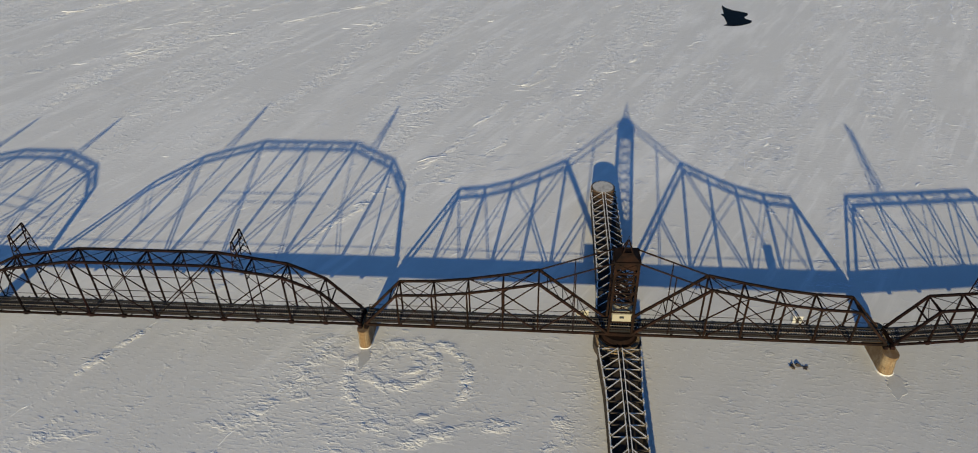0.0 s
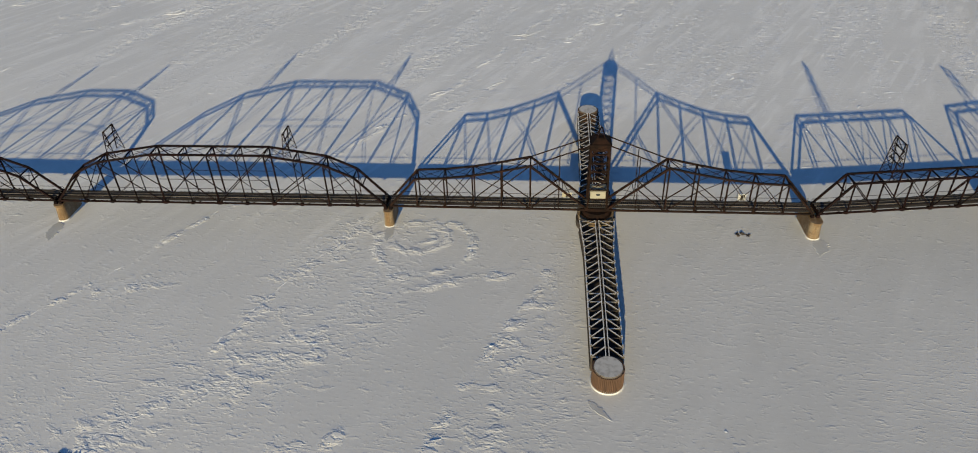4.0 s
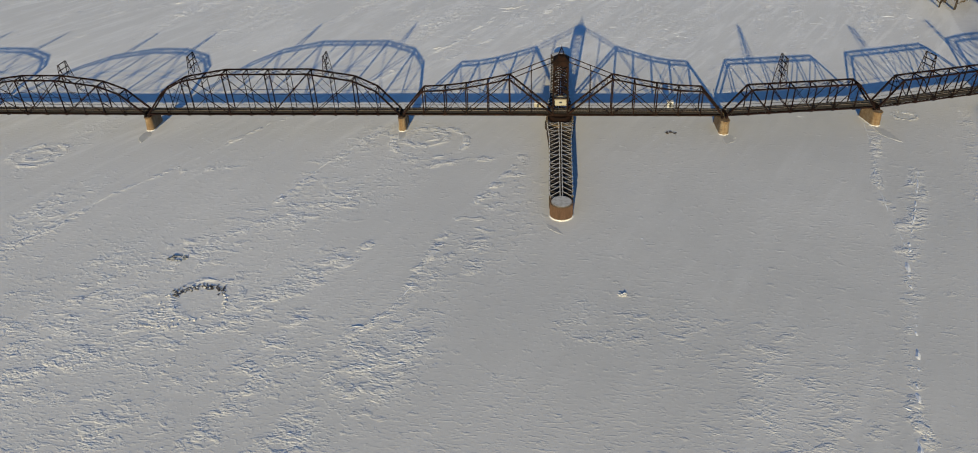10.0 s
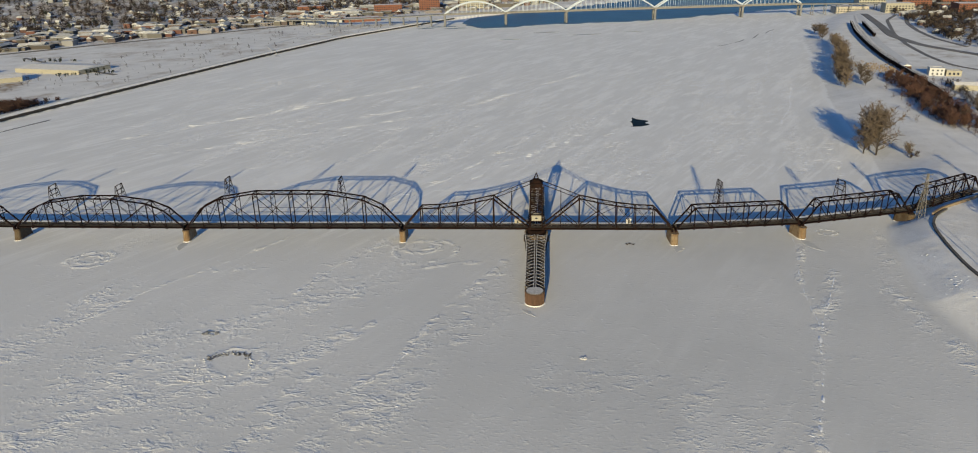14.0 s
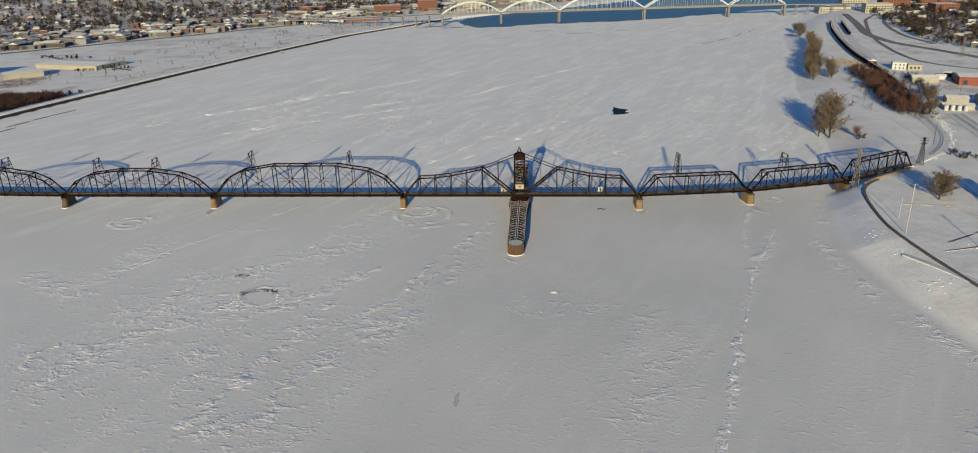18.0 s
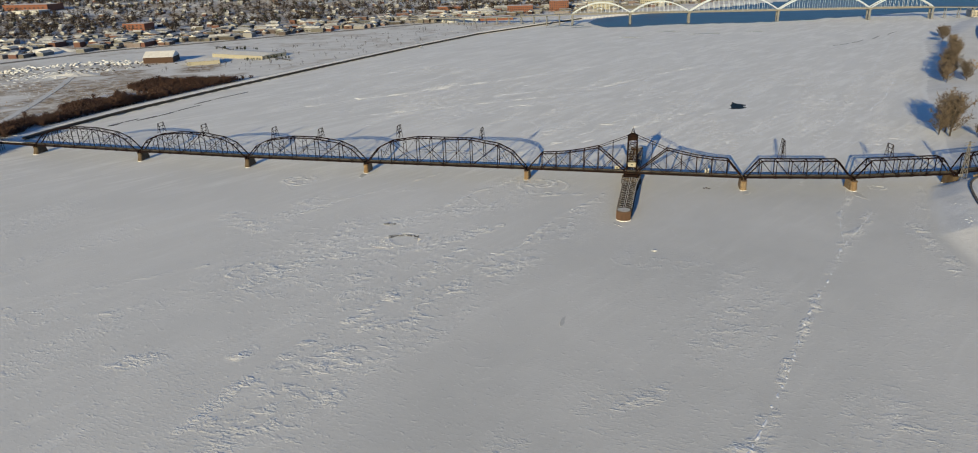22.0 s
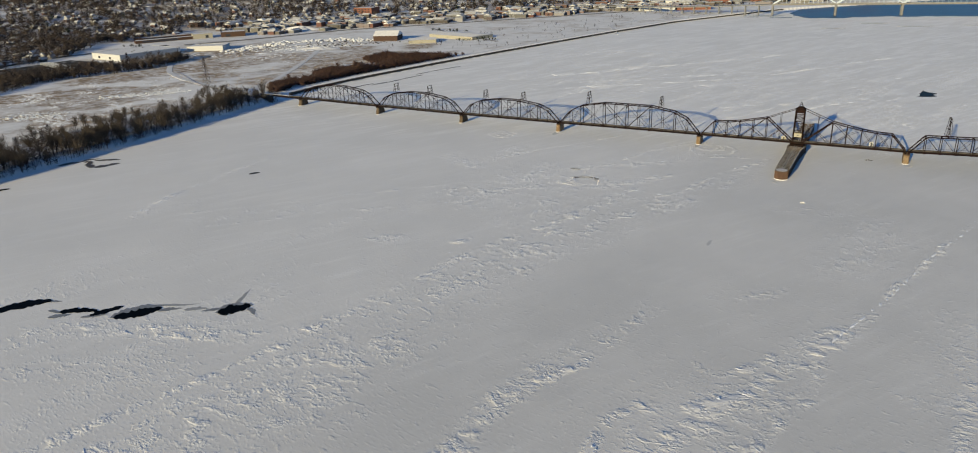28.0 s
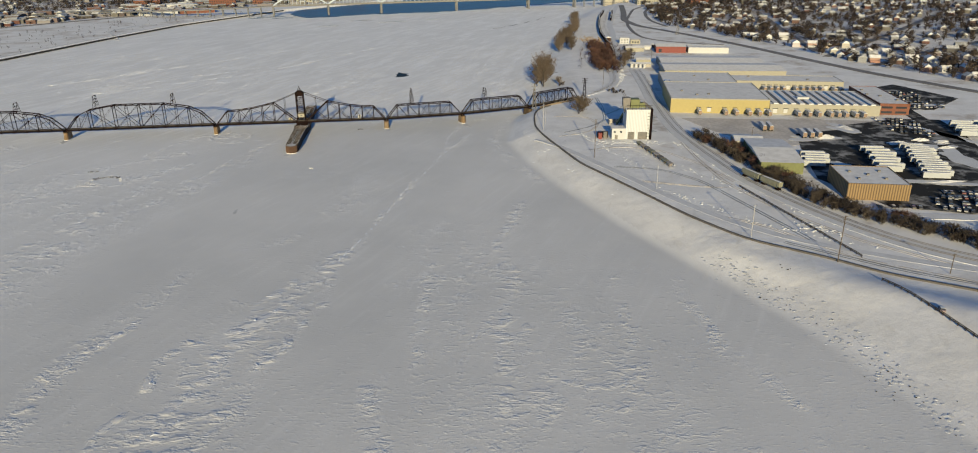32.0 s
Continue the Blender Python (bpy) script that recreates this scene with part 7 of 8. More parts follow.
f2, b2 = hall(324.5, -98, T, 31, 34, G, 8.6, TAN_RIB, "tan ribbed metal building with a snowy flat roof", vents=0)
for u, v in ((8, 9), (22, 10), (7, 22), (15, 17), (23, 24)):
    f2.block("roof_vent", (u - 0.7, v - 0.7, G + 8.6), (u + 0.7, v + 0.7, G + 9.6), STEEL_GREY, b2)
hall(366, 372, T, 16, 12, G, 4.5, CREAM, "small cream building with a snowy roof", gable=1.5)
hall(352, 350, T, 22, 10, G, 3.4, CONCRETE, "low grey shed with white tanks in front", gable=1.2)
hall(385, 470, T, 22, 12, G, 4.5, CREAM, "small pale house beside the tracks", gable=2)
hall(400, 545, T, 13, 11, G, 7.0, WHITE, "white two-storey house beside the tracks", "house", windows=[(3, 1.0, 1.4, 1.6), (7, 1.0, 1.4, 1.6), (10.5, 1.0, 1.4, 1.6), (3, 4.2, 1.4, 1.6), (7, 4.2, 1.4, 1.6), (10.5, 4.2, 1.4, 1.6)])
hall(414, 541, T, 13, 9, G, 5.0, CREAM, "pale flat-roofed annex with dark windows", "house", windows=[(3, 1.2, 1.8, 2.2), (6.5, 1.2, 1.8, 2.2), (10, 1.2, 1.8, 2.2)])
hall(396, 572, T + 90, 16, 8, G, 5.0, BARN, "dark shed beside the tracks with a snowy roof", "shed", gable=1.6)
hall(414, 484, T, 9, 6, G, 3.6, WHITE, "small white shed in the snow", "shed", gable=1.2)
hall(428, 498, T - 25, 15, 6, G, 4.0, BARN, "small dark shed with a snowy roof", "shed", gable=1.2)
for k in range(4):
    t = thing("tank", (352 + 4.4 * k, 345 - 1.2 * k, G), "white upright tank on the snow", "tank", "white tanks")
    ring = [(352 + 4.4 * k + 1.6 * math.cos(j * math.tau / 16), 345 - 1.2 * k + 1.6 * math.sin(j * math.tau / 16)) for j in range(16)]
    prism("shell", ring, G - 0.3, G + 4, WHITE, t)
    prism("lid", ring, G + 4, G + 4.6, WHITE, t, "", None, 0.7)
hall(334, 196, T, 5, 14, G, 10, BLUE_PAINT, "narrow blue-clad stair tower on the warehouse end", "annex")

# trailers and cars
trailers = Stock(lambda: make_trailer("semi_trailer", "white box trailer parked in the snowy yard", TRAILER_WHITE))
docked = Stock(lambda: make_trailer("semi_trailer", "worn trailer backed to the loading dock", TRAILER_WHITE, 10.5))
f = Frame(311, 121, T)
for u in (22, 42, 50, 60, 67.5, 75):
    q = f.at(u, -0.6, G)
    docked.place(0, pose(q.x, q.y, q.z + 0.15, 0, 0, T - 90))
f = Frame(385, 101, T)
for u in (20, 28, 35, 44, 49.5, 55, 62, 68):
    q = f.at(u, -0.6, G)
    docked.place(0, pose(q.x, q.y, q.z + 0.15, 0, 0, T - 90))
f = Frame(400, 206, T)
for u in [30 + 5.5 * k for k in range(13)]:
    for v, turn in ((-0.6, T - 90), (32.6, T + 90)):
        if (u * 7 + v) % 3 > 0.7:
            q = f.at(u, v, G)
            docked.place(0, pose(q.x, q.y, q.z + 0.15, 0, 0, turn))
for x, y, n, dx, dy, turn in ((334, -39, 5, 2.4, 5.0, T), (371, -57, 8, 2.5, 6.1, T), (389, -73, 15, 2.0, 4.3, T), (479, 10, 6, 2.6, 6.4, T), (500, 14, 5, 2.6, 6.2, T)):
    for k in range(n):
        trailers.place(0, pose(x + dx * k, y + dy * k, G + 0.2, 0, 0, turn + (k * 37 % 5 - 2) * 0.6) @ Matrix.Translation(((k * 53 % 7 - 3) * 0.7, 0, 0)))
for x, y in ((354, 48), (358.5, 47), (371, 24), (376, 23), (381, 22)):
    trailers.place(0, pose(x, y, G + 0.15, 0, 0, 74))

cars = Stock(make_car)
r = random.Random(5)
for x0, y0, rows, cols, step, gap, turn in ((440, 20, 7, 9, 3.0, 8.5, T), (505, 105, 9, 10, 3.1, 8.0, T), (372, -122, 4, 9, 3.0, 9.0, T), (362, -118, 5, 8, 3.0, 6.5, T - 20), (328, -110, 1, 9, 3.2, 6, T)):
    f = Frame(x0, y0, turn)
    for i in range(rows):
        for j in range(cols):
            if r.random() < 0.56:
                q = f.at(j * step, i * gap, G)
                cars.place(0, pose(q.x, q.y, G + 0.22, 0, 0, turn + 90 + r.uniform(-3, 3)))
cars.place(0, pose(282, -223, ground_z(282, -223), 0, 0, 60))

# snow heaps
def snow_heap(x, y, a, b, h, seed, label="ploughed heap of snow"):
    r = random.Random(seed)
    z = ground_z(x, y)
    v, fc = [], []
    rings, n = 6, 18
    ph = [r.uniform(0, 6.28) for _ in range(4)]
    for i in range(rings):
        q = i / rings
        for j in range(n):
            t = j * math.tau / n
            s = (1 - q) * (1 + 0.16 * sum(math.sin((m + 2) * t + ph[m]) for m in range(4)))
            v.append((x + a * s * math.cos(t), y + b * s * math.sin(t), z - 0.2 + (h + 0.2) * math.sin(q * math.pi / 2) * (1 if i == 0 else 1 + r.uniform(-0.15, 0.15))))
    v.append((x, y, z + h))
    for i in range(rings - 1):
        for j in range(n):
            fc.append((i * n + j, i * n + (j + 1) % n, (i + 1) * n + (j + 1) % n, (i + 1) * n + j))
    fc += [((rings - 1) * n + j, (rings - 1) * n + (j + 1) % n, rings * n) for j in range(n)]
    return tagged(put("snow_mound", mesh_of("snow_mound", v, fc, ROOF), Matrix.Identity(4)), label, "snow mound", "ploughed snow")


for k, (x, y, a, b, h) in enumerate(((386, 24, 9, 4, 2.2), (425, 2, 8, 5, 1.6), (455, 0, 7, 5, 1.2), (448, -14, 6, 4, 1.2), (396, -80, 12, 3, 1.0), (432, -14, 7, 5, 2.2), (416, 48, 5, 9, 1.6), (445, 6, 6, 3, 1.8))):
    snow_heap(x, y, a, b, h, k)

for k, (x, y, a, b, turn) in enumerate(((377, 24, 15, 8, -0.3), (436, -10, 16, 8, -0.2), (440, -34, 9, 20, -0.3), (414, 46, 7, 16, 0.3), (358, -130, 20, 5, -0.2), (392, -80, 20, 5, -0.25), (470, 20, 5, 30, 0.35),
                                             (360, -40, 5, 9, 0.1), (420, -100, 16, 7, 0.2), (525, 112, 18, 5, -0.3), (340, -75, 4, 12, 0.2))):
    blob("snow_patch", x, y, a, b, turn, PACKED, G + 0.30, 200 + k, "trodden patch of ploughed snow on the yard", "snow patch", 0.45)

pole(216, 2.5, 24.5, "tall dark wooden pole with lamps on the snowy bank", lamp=True, arms=0, r=0.22)
pole(233, -64.5, 13.5, "grey utility pole on the snowy bank", STEEL_POLE, 1)
pole(251, -140, 16, "grey utility pole on the snowy bank", STEEL_POLE, 1)
pole(274, -172, 21, "tall wooden utility pole on the snowy bank", WOODPOLE, 2, 0.2)
pole(199, 81, 24, "tall pale steel pole near the bridge", STEEL_POLE, 1, 0.2)
pole(204.7, 100.6, 11, "slender grey pole near the bridge", STEEL_POLE, 0, 0.12)
pole(289, 238, 18.5, "wooden utility pole beside the track", WOODPOLE, 1)
pole(398, 412, 14, "wooden utility pole in snow", WOODPOLE, 1)
pole(312, -190, 9, "short wooden pole on the bank", WOODPOLE, 1)
pole(330, 20, 11, "wooden utility pole in snow", WOODPOLE, 1)
lattice_tower(259, 193, 17, 3.0, "dark steel lattice tower at the bridge end", STEEL)
lattice_tower(207, 157.5, 22.5, 3.0, "grey steel lattice tower beside the bridge")
lattice_tower(514, 628, 22, 4, "grey steel lattice tower")


def truss_abutment():
    a = thing("bridge_abutment", (254, 194, 0), "concrete abutment under the last truss end", "abutment")
    f = Frame(252, 192.5, 32)
    f.block("wall", (0.8, -4, -1), (4, 4, ZB + 0.5), CONCRETE, a)
    f.block("bridge_seat", (-1.2, -3.6, -1), (0.8, 3.6, ZB - 1.15), CONCRETE, a)
    for s in (-HALF, HALF):
        f.block("bearing", (-1.0, s - 0.5, ZB - 1.15), (0.2, s + 0.5, ZB - 0.25), STEEL, a)


truss_abutment()

# trees and brush of the east bank
for k, (x, y, s) in enumerate(((241, 285, 1.75), (242, 299, 1.5), (250, 314, 1.45), (236, 292, 1.2), (254, 271, 0.5), (258, 330, 0.7), (308, 508, 0.9), (312, 530, 1.15), (316, 545, 1.1), (325, 570, 1.2), (335, 596, 1.25),
                               (348, 628, 1.2), (362, 659, 1.2), (352, 645, 1.0), (376, 700, 1.1), (392, 759, 1.0), (410, 852, 1.05), (430, 905, 0.9), (434, 930, 0.9), (439, 962, 0.8), (238, 129, 1.25), (330, 560, 1.0), (243, 136, 1.0), (345, 610, 1.1), (322, 500, 0.9), (330, 530, 1.0), (374, 690, 1.0), (386, 740, 1.0), (400, 790, 0.9), (334, 334, 0.62), (343, 346, 0.6), (338, 366, 0.62), (328, 348, 0.55), (354, 376, 0.8), (360, 384, 0.8))):
    tan_trees.place(k, sized(x, y, ground_z(x, y), k * 67, s * 1.12, 1.15 if 140 < y < 320 else 1.05 if y > 140 else 0.75))
r = random.Random(9)
for k in range(46):
    t = r.random()
    x, y = 316 + 50 * t + r.uniform(-11, 13), 328 + 200 * t + r.uniform(-9, 9)
    red_shrubs.place(k, sized(x, y, ground_z(x, y), r.uniform(0, 360), r.uniform(1.2, 1.8), 1.15))
for k in range(3):
    x, y = r.uniform(253, 260), r.uniform(264, 274)
    grey_shrubs.place(k, sized(x, y, ground_z(x, y), r.uniform(0, 360), r.uniform(0.5, 0.9)))
BRUSH = smooth_line([(299, 40), (303, 0), (303, -36), (304, -75), (308, -108), (328, -140), (345, -165), (390, -205)], 2.0)
for k, q in enumerate(BRUSH):
    for _ in range(1 if k % 4 else 2):
        x, y = q[0] + r.uniform(-3, 9), q[1] + r.uniform(-5, 5)
        (grey_shrubs if r.random() < 0.94 else red_shrubs).place(k, sized(x, y, G, r.uniform(0, 360), r.uniform(1.0, 1.5)))
for k in range(14):
    x, y = r.uniform(285, 300), r.uniform(205, 225)
    grey_shrubs.place(k, sized(x, y, G, r.uniform(0, 360), r.uniform(0.4, 0.7)))


def rail_brush():
    rg = random.Random(77)
    spots = [(rg.gauss(374, 9), rg.gauss(592, 20), G - 0.2, rg.uniform(1.0, 2.6)) for _ in range(220)]
    far_trees("shore_grass", spots, "tufts of dead tan grass in the snow beside the track", GRASS, 30, 0.9, 17)
    rb = random.Random(31)
    spots = []
    for q in BRUSH:
        for _ in range(5):
            x, y = q[0] + rb.uniform(-3, 12), q[1] + rb.uniform(-5, 5)
            spots.append((x, y, ground_z(x, y) - 0.2, rb.uniform(2.5, 7.0)))
    for _ in range(150):
        t = rb.random()
        x, y = 362 + 34 * t + rb.gauss(3, 4), 396 + 112 * t + rb.gauss(0, 5)
        spots.append((x, y, ground_z(x, y) - 0.2, rb.uniform(2.5, 7.5)))
    far_trees("rail_brush", spots, "dense dark bare brush between the tracks and the yards", FAR_TWIG, 18, 0.22, 15, 1.3)
    spots = []
    for _ in range(420):
        t = rb.random()
        x, y = 318 + 50 * t + rb.gauss(0, 9), 330 + 200 * t + rb.gauss(0, 10)
        spots.append((x, y, ground_z(x, y) - 0.2, rb.uniform(5, 11)))
    far_trees("shore_thicket", spots, "dense red-brown thicket in the snow beside the track", FAR_RED, 20, 0.16, 16, 1.2)




# ---- the west and north-west banks ----
W = 3.9
north_line = [(float(np.interp(y, WEST_Y, WEST_X)), float(y)) for y in np.arange(190, 1321, 30)]
strip("riprap", [(x - 1.2, y) for x, y in north_line], 3.4, RIPRAP, "dark stone riprap along the far shore", "shore wall", 1.6, 1.3, step=9)
strip("shore_path", [(x - 10.0, y) for x, y in north_line], 4.5, PACKED, "packed snow path on the levee", "road", ground_z, 0.3)
strip("street", [(-980, 480), (-923, 571), (-851, 739), (-739, 856), (-582, 1030), (-420, 1215), (-300, 1325)], 15, ROAD_GREY, "grey salted street at the edge of the town", "road", ground_z, 0.4)
strip("field_track", [(-870, 411), (-835, 355), (-804, 308), (-741, 252), (-678, 218), (-602, 192), (-535, 182), (-542, 225), (-585, 307), (-646, 412), (-690, 480)], 7, PACKED, "curved packed snow track in the field", "road", ground_z, 0.25)
strip("street", [(-1000, 60), (-1060, 300), (-1010, 470)], 12, ASPHALT, "dark street behind the trees", "road", ground_z, 0.4)
strip("park_path", [(-470, 640), (-545, 690), (-640, 760), (-690, 800)], 6, ROAD_GREY, "dark path across the snowy park", "road", ground_z, 0.3)
strip("park_path", [(-330, 800), (-380, 900), (-360, 1010), (-270, 1160)], 5, PACKED, "packed snow path in the park", "road", ground_z, 0.3)
rails_on([(-560, 173), (-600, 186), (-640, 205), (-740, 262)], W + 0.5, "railway track on the low fill west of the bridge")
strip("embankment", [(-494, 159), (-510, 162), (-530, 166), (-560, 173)], 8.0, LAND, "snowy railway fill west of the bridge", "embankment", lambda x, y: 7.0 - 3.2 * min(1.0, (-494 - x) / 66), 0.6)

tagged(prism("yard", [(-1010, 60), (-880, 75), (-880, 285), (-1000, 290)], W - 0.6, W + 0.25, ASPHALT), "dark asphalt yard behind the tree belt", "yard", kind="structure")
for k in range(9):
    trailers.place(0, pose(-985 + 11.5 * k, 235 - 3 * k, W + 0.25, 0, 0, 60 + 3 * (k % 3)))
hall(-980, 312, -7, 78, 96, W, 8.5, WHITE, "long white warehouse with a snowy roof beyond the field", windows=[(20, 2, 5, 3), (50, 2, 5, 3)], vents=3)
hall(-898, 416, 28, 56, 34, W, 7, WHITE, "white workshop with a snowy roof", vents=1)
hall(-1043, 553, 54, 34, 30, W, 8, CREAM, "pale tan workshop with a snowy roof", windows=[(24, 0.5, 5, 5)])
hall(-1010, 588, 45, 42, 36, W, 8.5, BARN, "brown workshop with a snowy roof", windows=[(12, 1, 8, 4)])
hall(-1090, 470, 62, 120, 18, W, 4.5, BARN, "long low dark sheds with snowy roofs", windows=[(40, 1, 60, 3)])
hall(-1130, 500, 62, 120, 18, W, 4.5, BARN, "long low dark sheds with snowy roofs", windows=[(40, 1, 60, 3)])
hall(-676, 600, 20, 40, 34, W, 8, BARN, "dark brown barn with a bright snowy roof", "barn", gable=7)
hall(-594, 582, 35, 42, 34, W, 5, CREAM, "cream shed with a snowy roof", gable=2)
hall(-614, 672, -15, 100, 48, W, 5, CREAM, "long cream shed with a low snowy roof", gable=2.2)
hall(-1560, 1245, 6, 120, 60, ground_z(-1500, 1275), 14, BRICK, "large red brick factory with snowy roofs", "factory", windows=[(12 + 12 * k, 5, 5, 3) for k in range(9)])
hall(-1480, 1190, 6, 70, 40, ground_z(-1450, 1210), 8, WHITE, "white factory wing with a snowy roof", "factory")
hall(-1072, 1055, 4, 50, 35, ground_z(-1050, 1070), 13, BRICK, "square red brick building with a snowy roof", "building", windows=[(6 + 9 * k, h, 4, 2.5) for k in range(5) for h in (3, 8)])
snow_heap(-952, 735, 42, 24, 6.5, 71, "high dome of snow beside the street")
snow_heap(-700, 500, 34, 18, 2.0, 72, "low rough heap of snow in the field")
lattice_tower(-617, 204, 29, 6, "tall dark lattice pylon in the snowy field", STEEL)
lattice_tower(-800, 240, 24, 5, "dark lattice pylon in the snowy field", STEEL)
for x, y in ((-735, 330), (-850, 360), (-930, 200)):
    pole(x, y, 14, "wooden utility pole in the snowy field", WOODPOLE, 1)


# many small buildings joined, for streets that stay far off
def far_paint():
    n = Nodes("far_house_siding", 0.85)
    g = n.t.nodes.new("ShaderNodeNewGeometry")
    n.color(n.ramp(g.outputs["Random Per Island"], [(0.0, (0.20, 0.21, 0.225)), (0.2, (0.11, 0.046, 0.036)), (0.36, (0.09, 0.086, 0.08)), (0.5, (0.23, 0.24, 0.255)), (0.62, (0.10, 0.042, 0.034)),
                                                    (0.74, (0.07, 0.075, 0.082)), (0.88, (0.12, 0.115, 0.105)), (1.0, (0.05, 0.043, 0.04))]))
    return n.m


FAR_WALL = far_paint()
FAR_ROOF = plain("old_snow_on_roofs", (0.44, 0.45, 0.465), 0.9, 0.6, 0.04)


def far_houses(name, spots, label):
    """Gabled houses and flat-roofed blocks: walls of varied paint, snowy roofs."""
    v, f, mi = [], [], []
    for x, y, z, turn, w, d, h, pitch in spots:
        c, s = math.cos(turn), math.sin(turn)

        def q(a, b, e):
            return (x + a * c - b * s, y + a * s + b * c, z + e)
        k = len(v)
        v += [q(a * w / 2, b * d / 2, e) for e in (-1.5, h) for a, b in ((-1, -1), (1, -1), (1, 1), (-1, 1))]
        f += [(k, k + 1, k + 5, k + 4), (k + 1, k + 2, k + 6, k + 5), (k + 2, k + 3, k + 7, k + 6), (k + 3, k, k + 4, k + 7)]
        mi += [0] * 4
        k = len(v)
        o = 0.5
        v += [q(a * (w / 2 + o), b * (d / 2 + o), h - 0.1) for a, b in ((-1, -1), (1, -1), (1, 1), (-1, 1))] + [q(-w / 2 - o, 0, h + pitch), q(w / 2 + o, 0, h + pitch)]
        f += [(k, k + 1, k + 5, k + 4), (k + 2, k + 3, k + 4, k + 5), (k, k + 4, k + 3), (k + 1, k + 2, k + 5), (k + 3, k + 2, k + 1, k)]
        mi += [1] * 5
    me = mesh_of(name, v, f, FAR_WALL, FAR_ROOF)
    me.polygons.foreach_set("material_index", mi)
    return tagged(new(name, me), label, "houses", kind="stuff")


def far_trees(name, spots, label, mat, cones=26, fat=0.22, seed=3, broad=1.0):
    """Leafless crowns of crossing twigs on thin trunks, joined: spots are x, y, z, height."""
    rg = np.random.default_rng(seed)
    spots = np.array(spots)
    n = len(spots)
    high = spots[:, 3][:, None]
    # each cone springs from the trunk's upper part and leans out and up
    t = rg.uniform(0.18, 0.9, (n, cones))
    az, out = rg.uniform(0, 2 * np.pi, (n, cones)), broad * rg.uniform(0.10, 0.42, (n, cones)) * np.sin(np.pi * np.clip(t * 0.85 + 0.1, 0, 1))
    base = np.stack([rg.normal(0, 0.08, (n, cones)) * high, rg.normal(0, 0.08, (n, cones)) * high, t * high * 0.75], -1)
    tip = base + np.stack([np.cos(az) * out * high, np.sin(az) * out * high, rg.uniform(0.02, 0.32, (n, cones)) * high], -1)
    base[:, 0], tip[:, 0] = (0, 0, -1.0), np.stack([np.zeros(n), np.zeros(n), spots[:, 3] * 0.9], -1)
    w = fat * rg.uniform(0.6, 1.3, (n, cones, 1)) * high[..., None] / 10
    d = tip - base
    side = np.cross(d, rg.normal(size=d.shape))
    side /= np.linalg.norm(side, axis=-1, keepdims=True) + 1e-9
    other = np.cross(d, side)
    other /= np.linalg.norm(other, axis=-1, keepdims=True) + 1e-9
    ring = [base + (side * np.cos(a) + other * np.sin(a)) * w for a in (0, 2.094, 4.189)]
    co = np.stack(ring + [tip], 2) + spots[:, None, None, :3]
    k = np.arange(n * cones)[:, None] * 4
    tri = np.concatenate([k + np.array(c) for c in ((0, 1, 3), (1, 2, 3), (2, 0, 3))], 0).astype(np.int32)
    me = bpy.data.meshes.new(name)
    me.vertices.add(n * cones * 4)
    me.vertices.foreach_set("co", co.reshape(-1).astype(np.float32))
    me.loops.add(tri.size)
    me.loops.foreach_set("vertex_index", tri.ravel())
    me.polygons.add(len(tri))
    me.polygons.foreach_set("loop_start", np.arange(0, tri.size, 3, dtype=np.int32))
    me.materials.append(mat)
    me.update(calc_edges=True)
    return tagged(new(name, me), label, "trees", kind="stuff")


def far_twig(name, a, b):
    n = Nodes(name, 0.95)
    g = n.t.nodes.new("ShaderNodeNewGeometry")
    n.color(n.mix(g.outputs["Random Per Island"], a, b))
    return n.m


FAR_TWIG = far_twig("far_bare_twigs", (0.016, 0.0125, 0.0115), (0.062, 0.045, 0.037))
TOWN_TWIG = far_twig("brown_bare_twigs", (0.018, 0.014, 0.0125), (0.066, 0.047, 0.038))
FAR_RED = far_twig("far_red_brush", (0.026, 0.015, 0.013), (0.088, 0.043, 0.030))
FAR_GREEN = far_twig("far_conifer", (0.012, 0.018, 0.014), (0.03, 0.04, 0.028))
TAKEN = [(-982, 300, 100, 110), (-1120, 440, 140, 220), (-1560, 1230, 150, 100), (-1080, 1045, 70, 60), (-990, 700, 90, 80)]


EAST_STREETS = ([(805, 957), (695, 657), (636, 490), (612, 420)], [(600, 378), (790, 546), (1056, 792)], [(610, 305), (729, 386), (859, 455), (980, 520)], [(658, 894), (666, 713), (817, 731)])


def free(x, y):
    return not any(a - 12 < x < a + w + 12 and b - 12 < y < b + d + 12 for a, b, w, d in TAKEN)


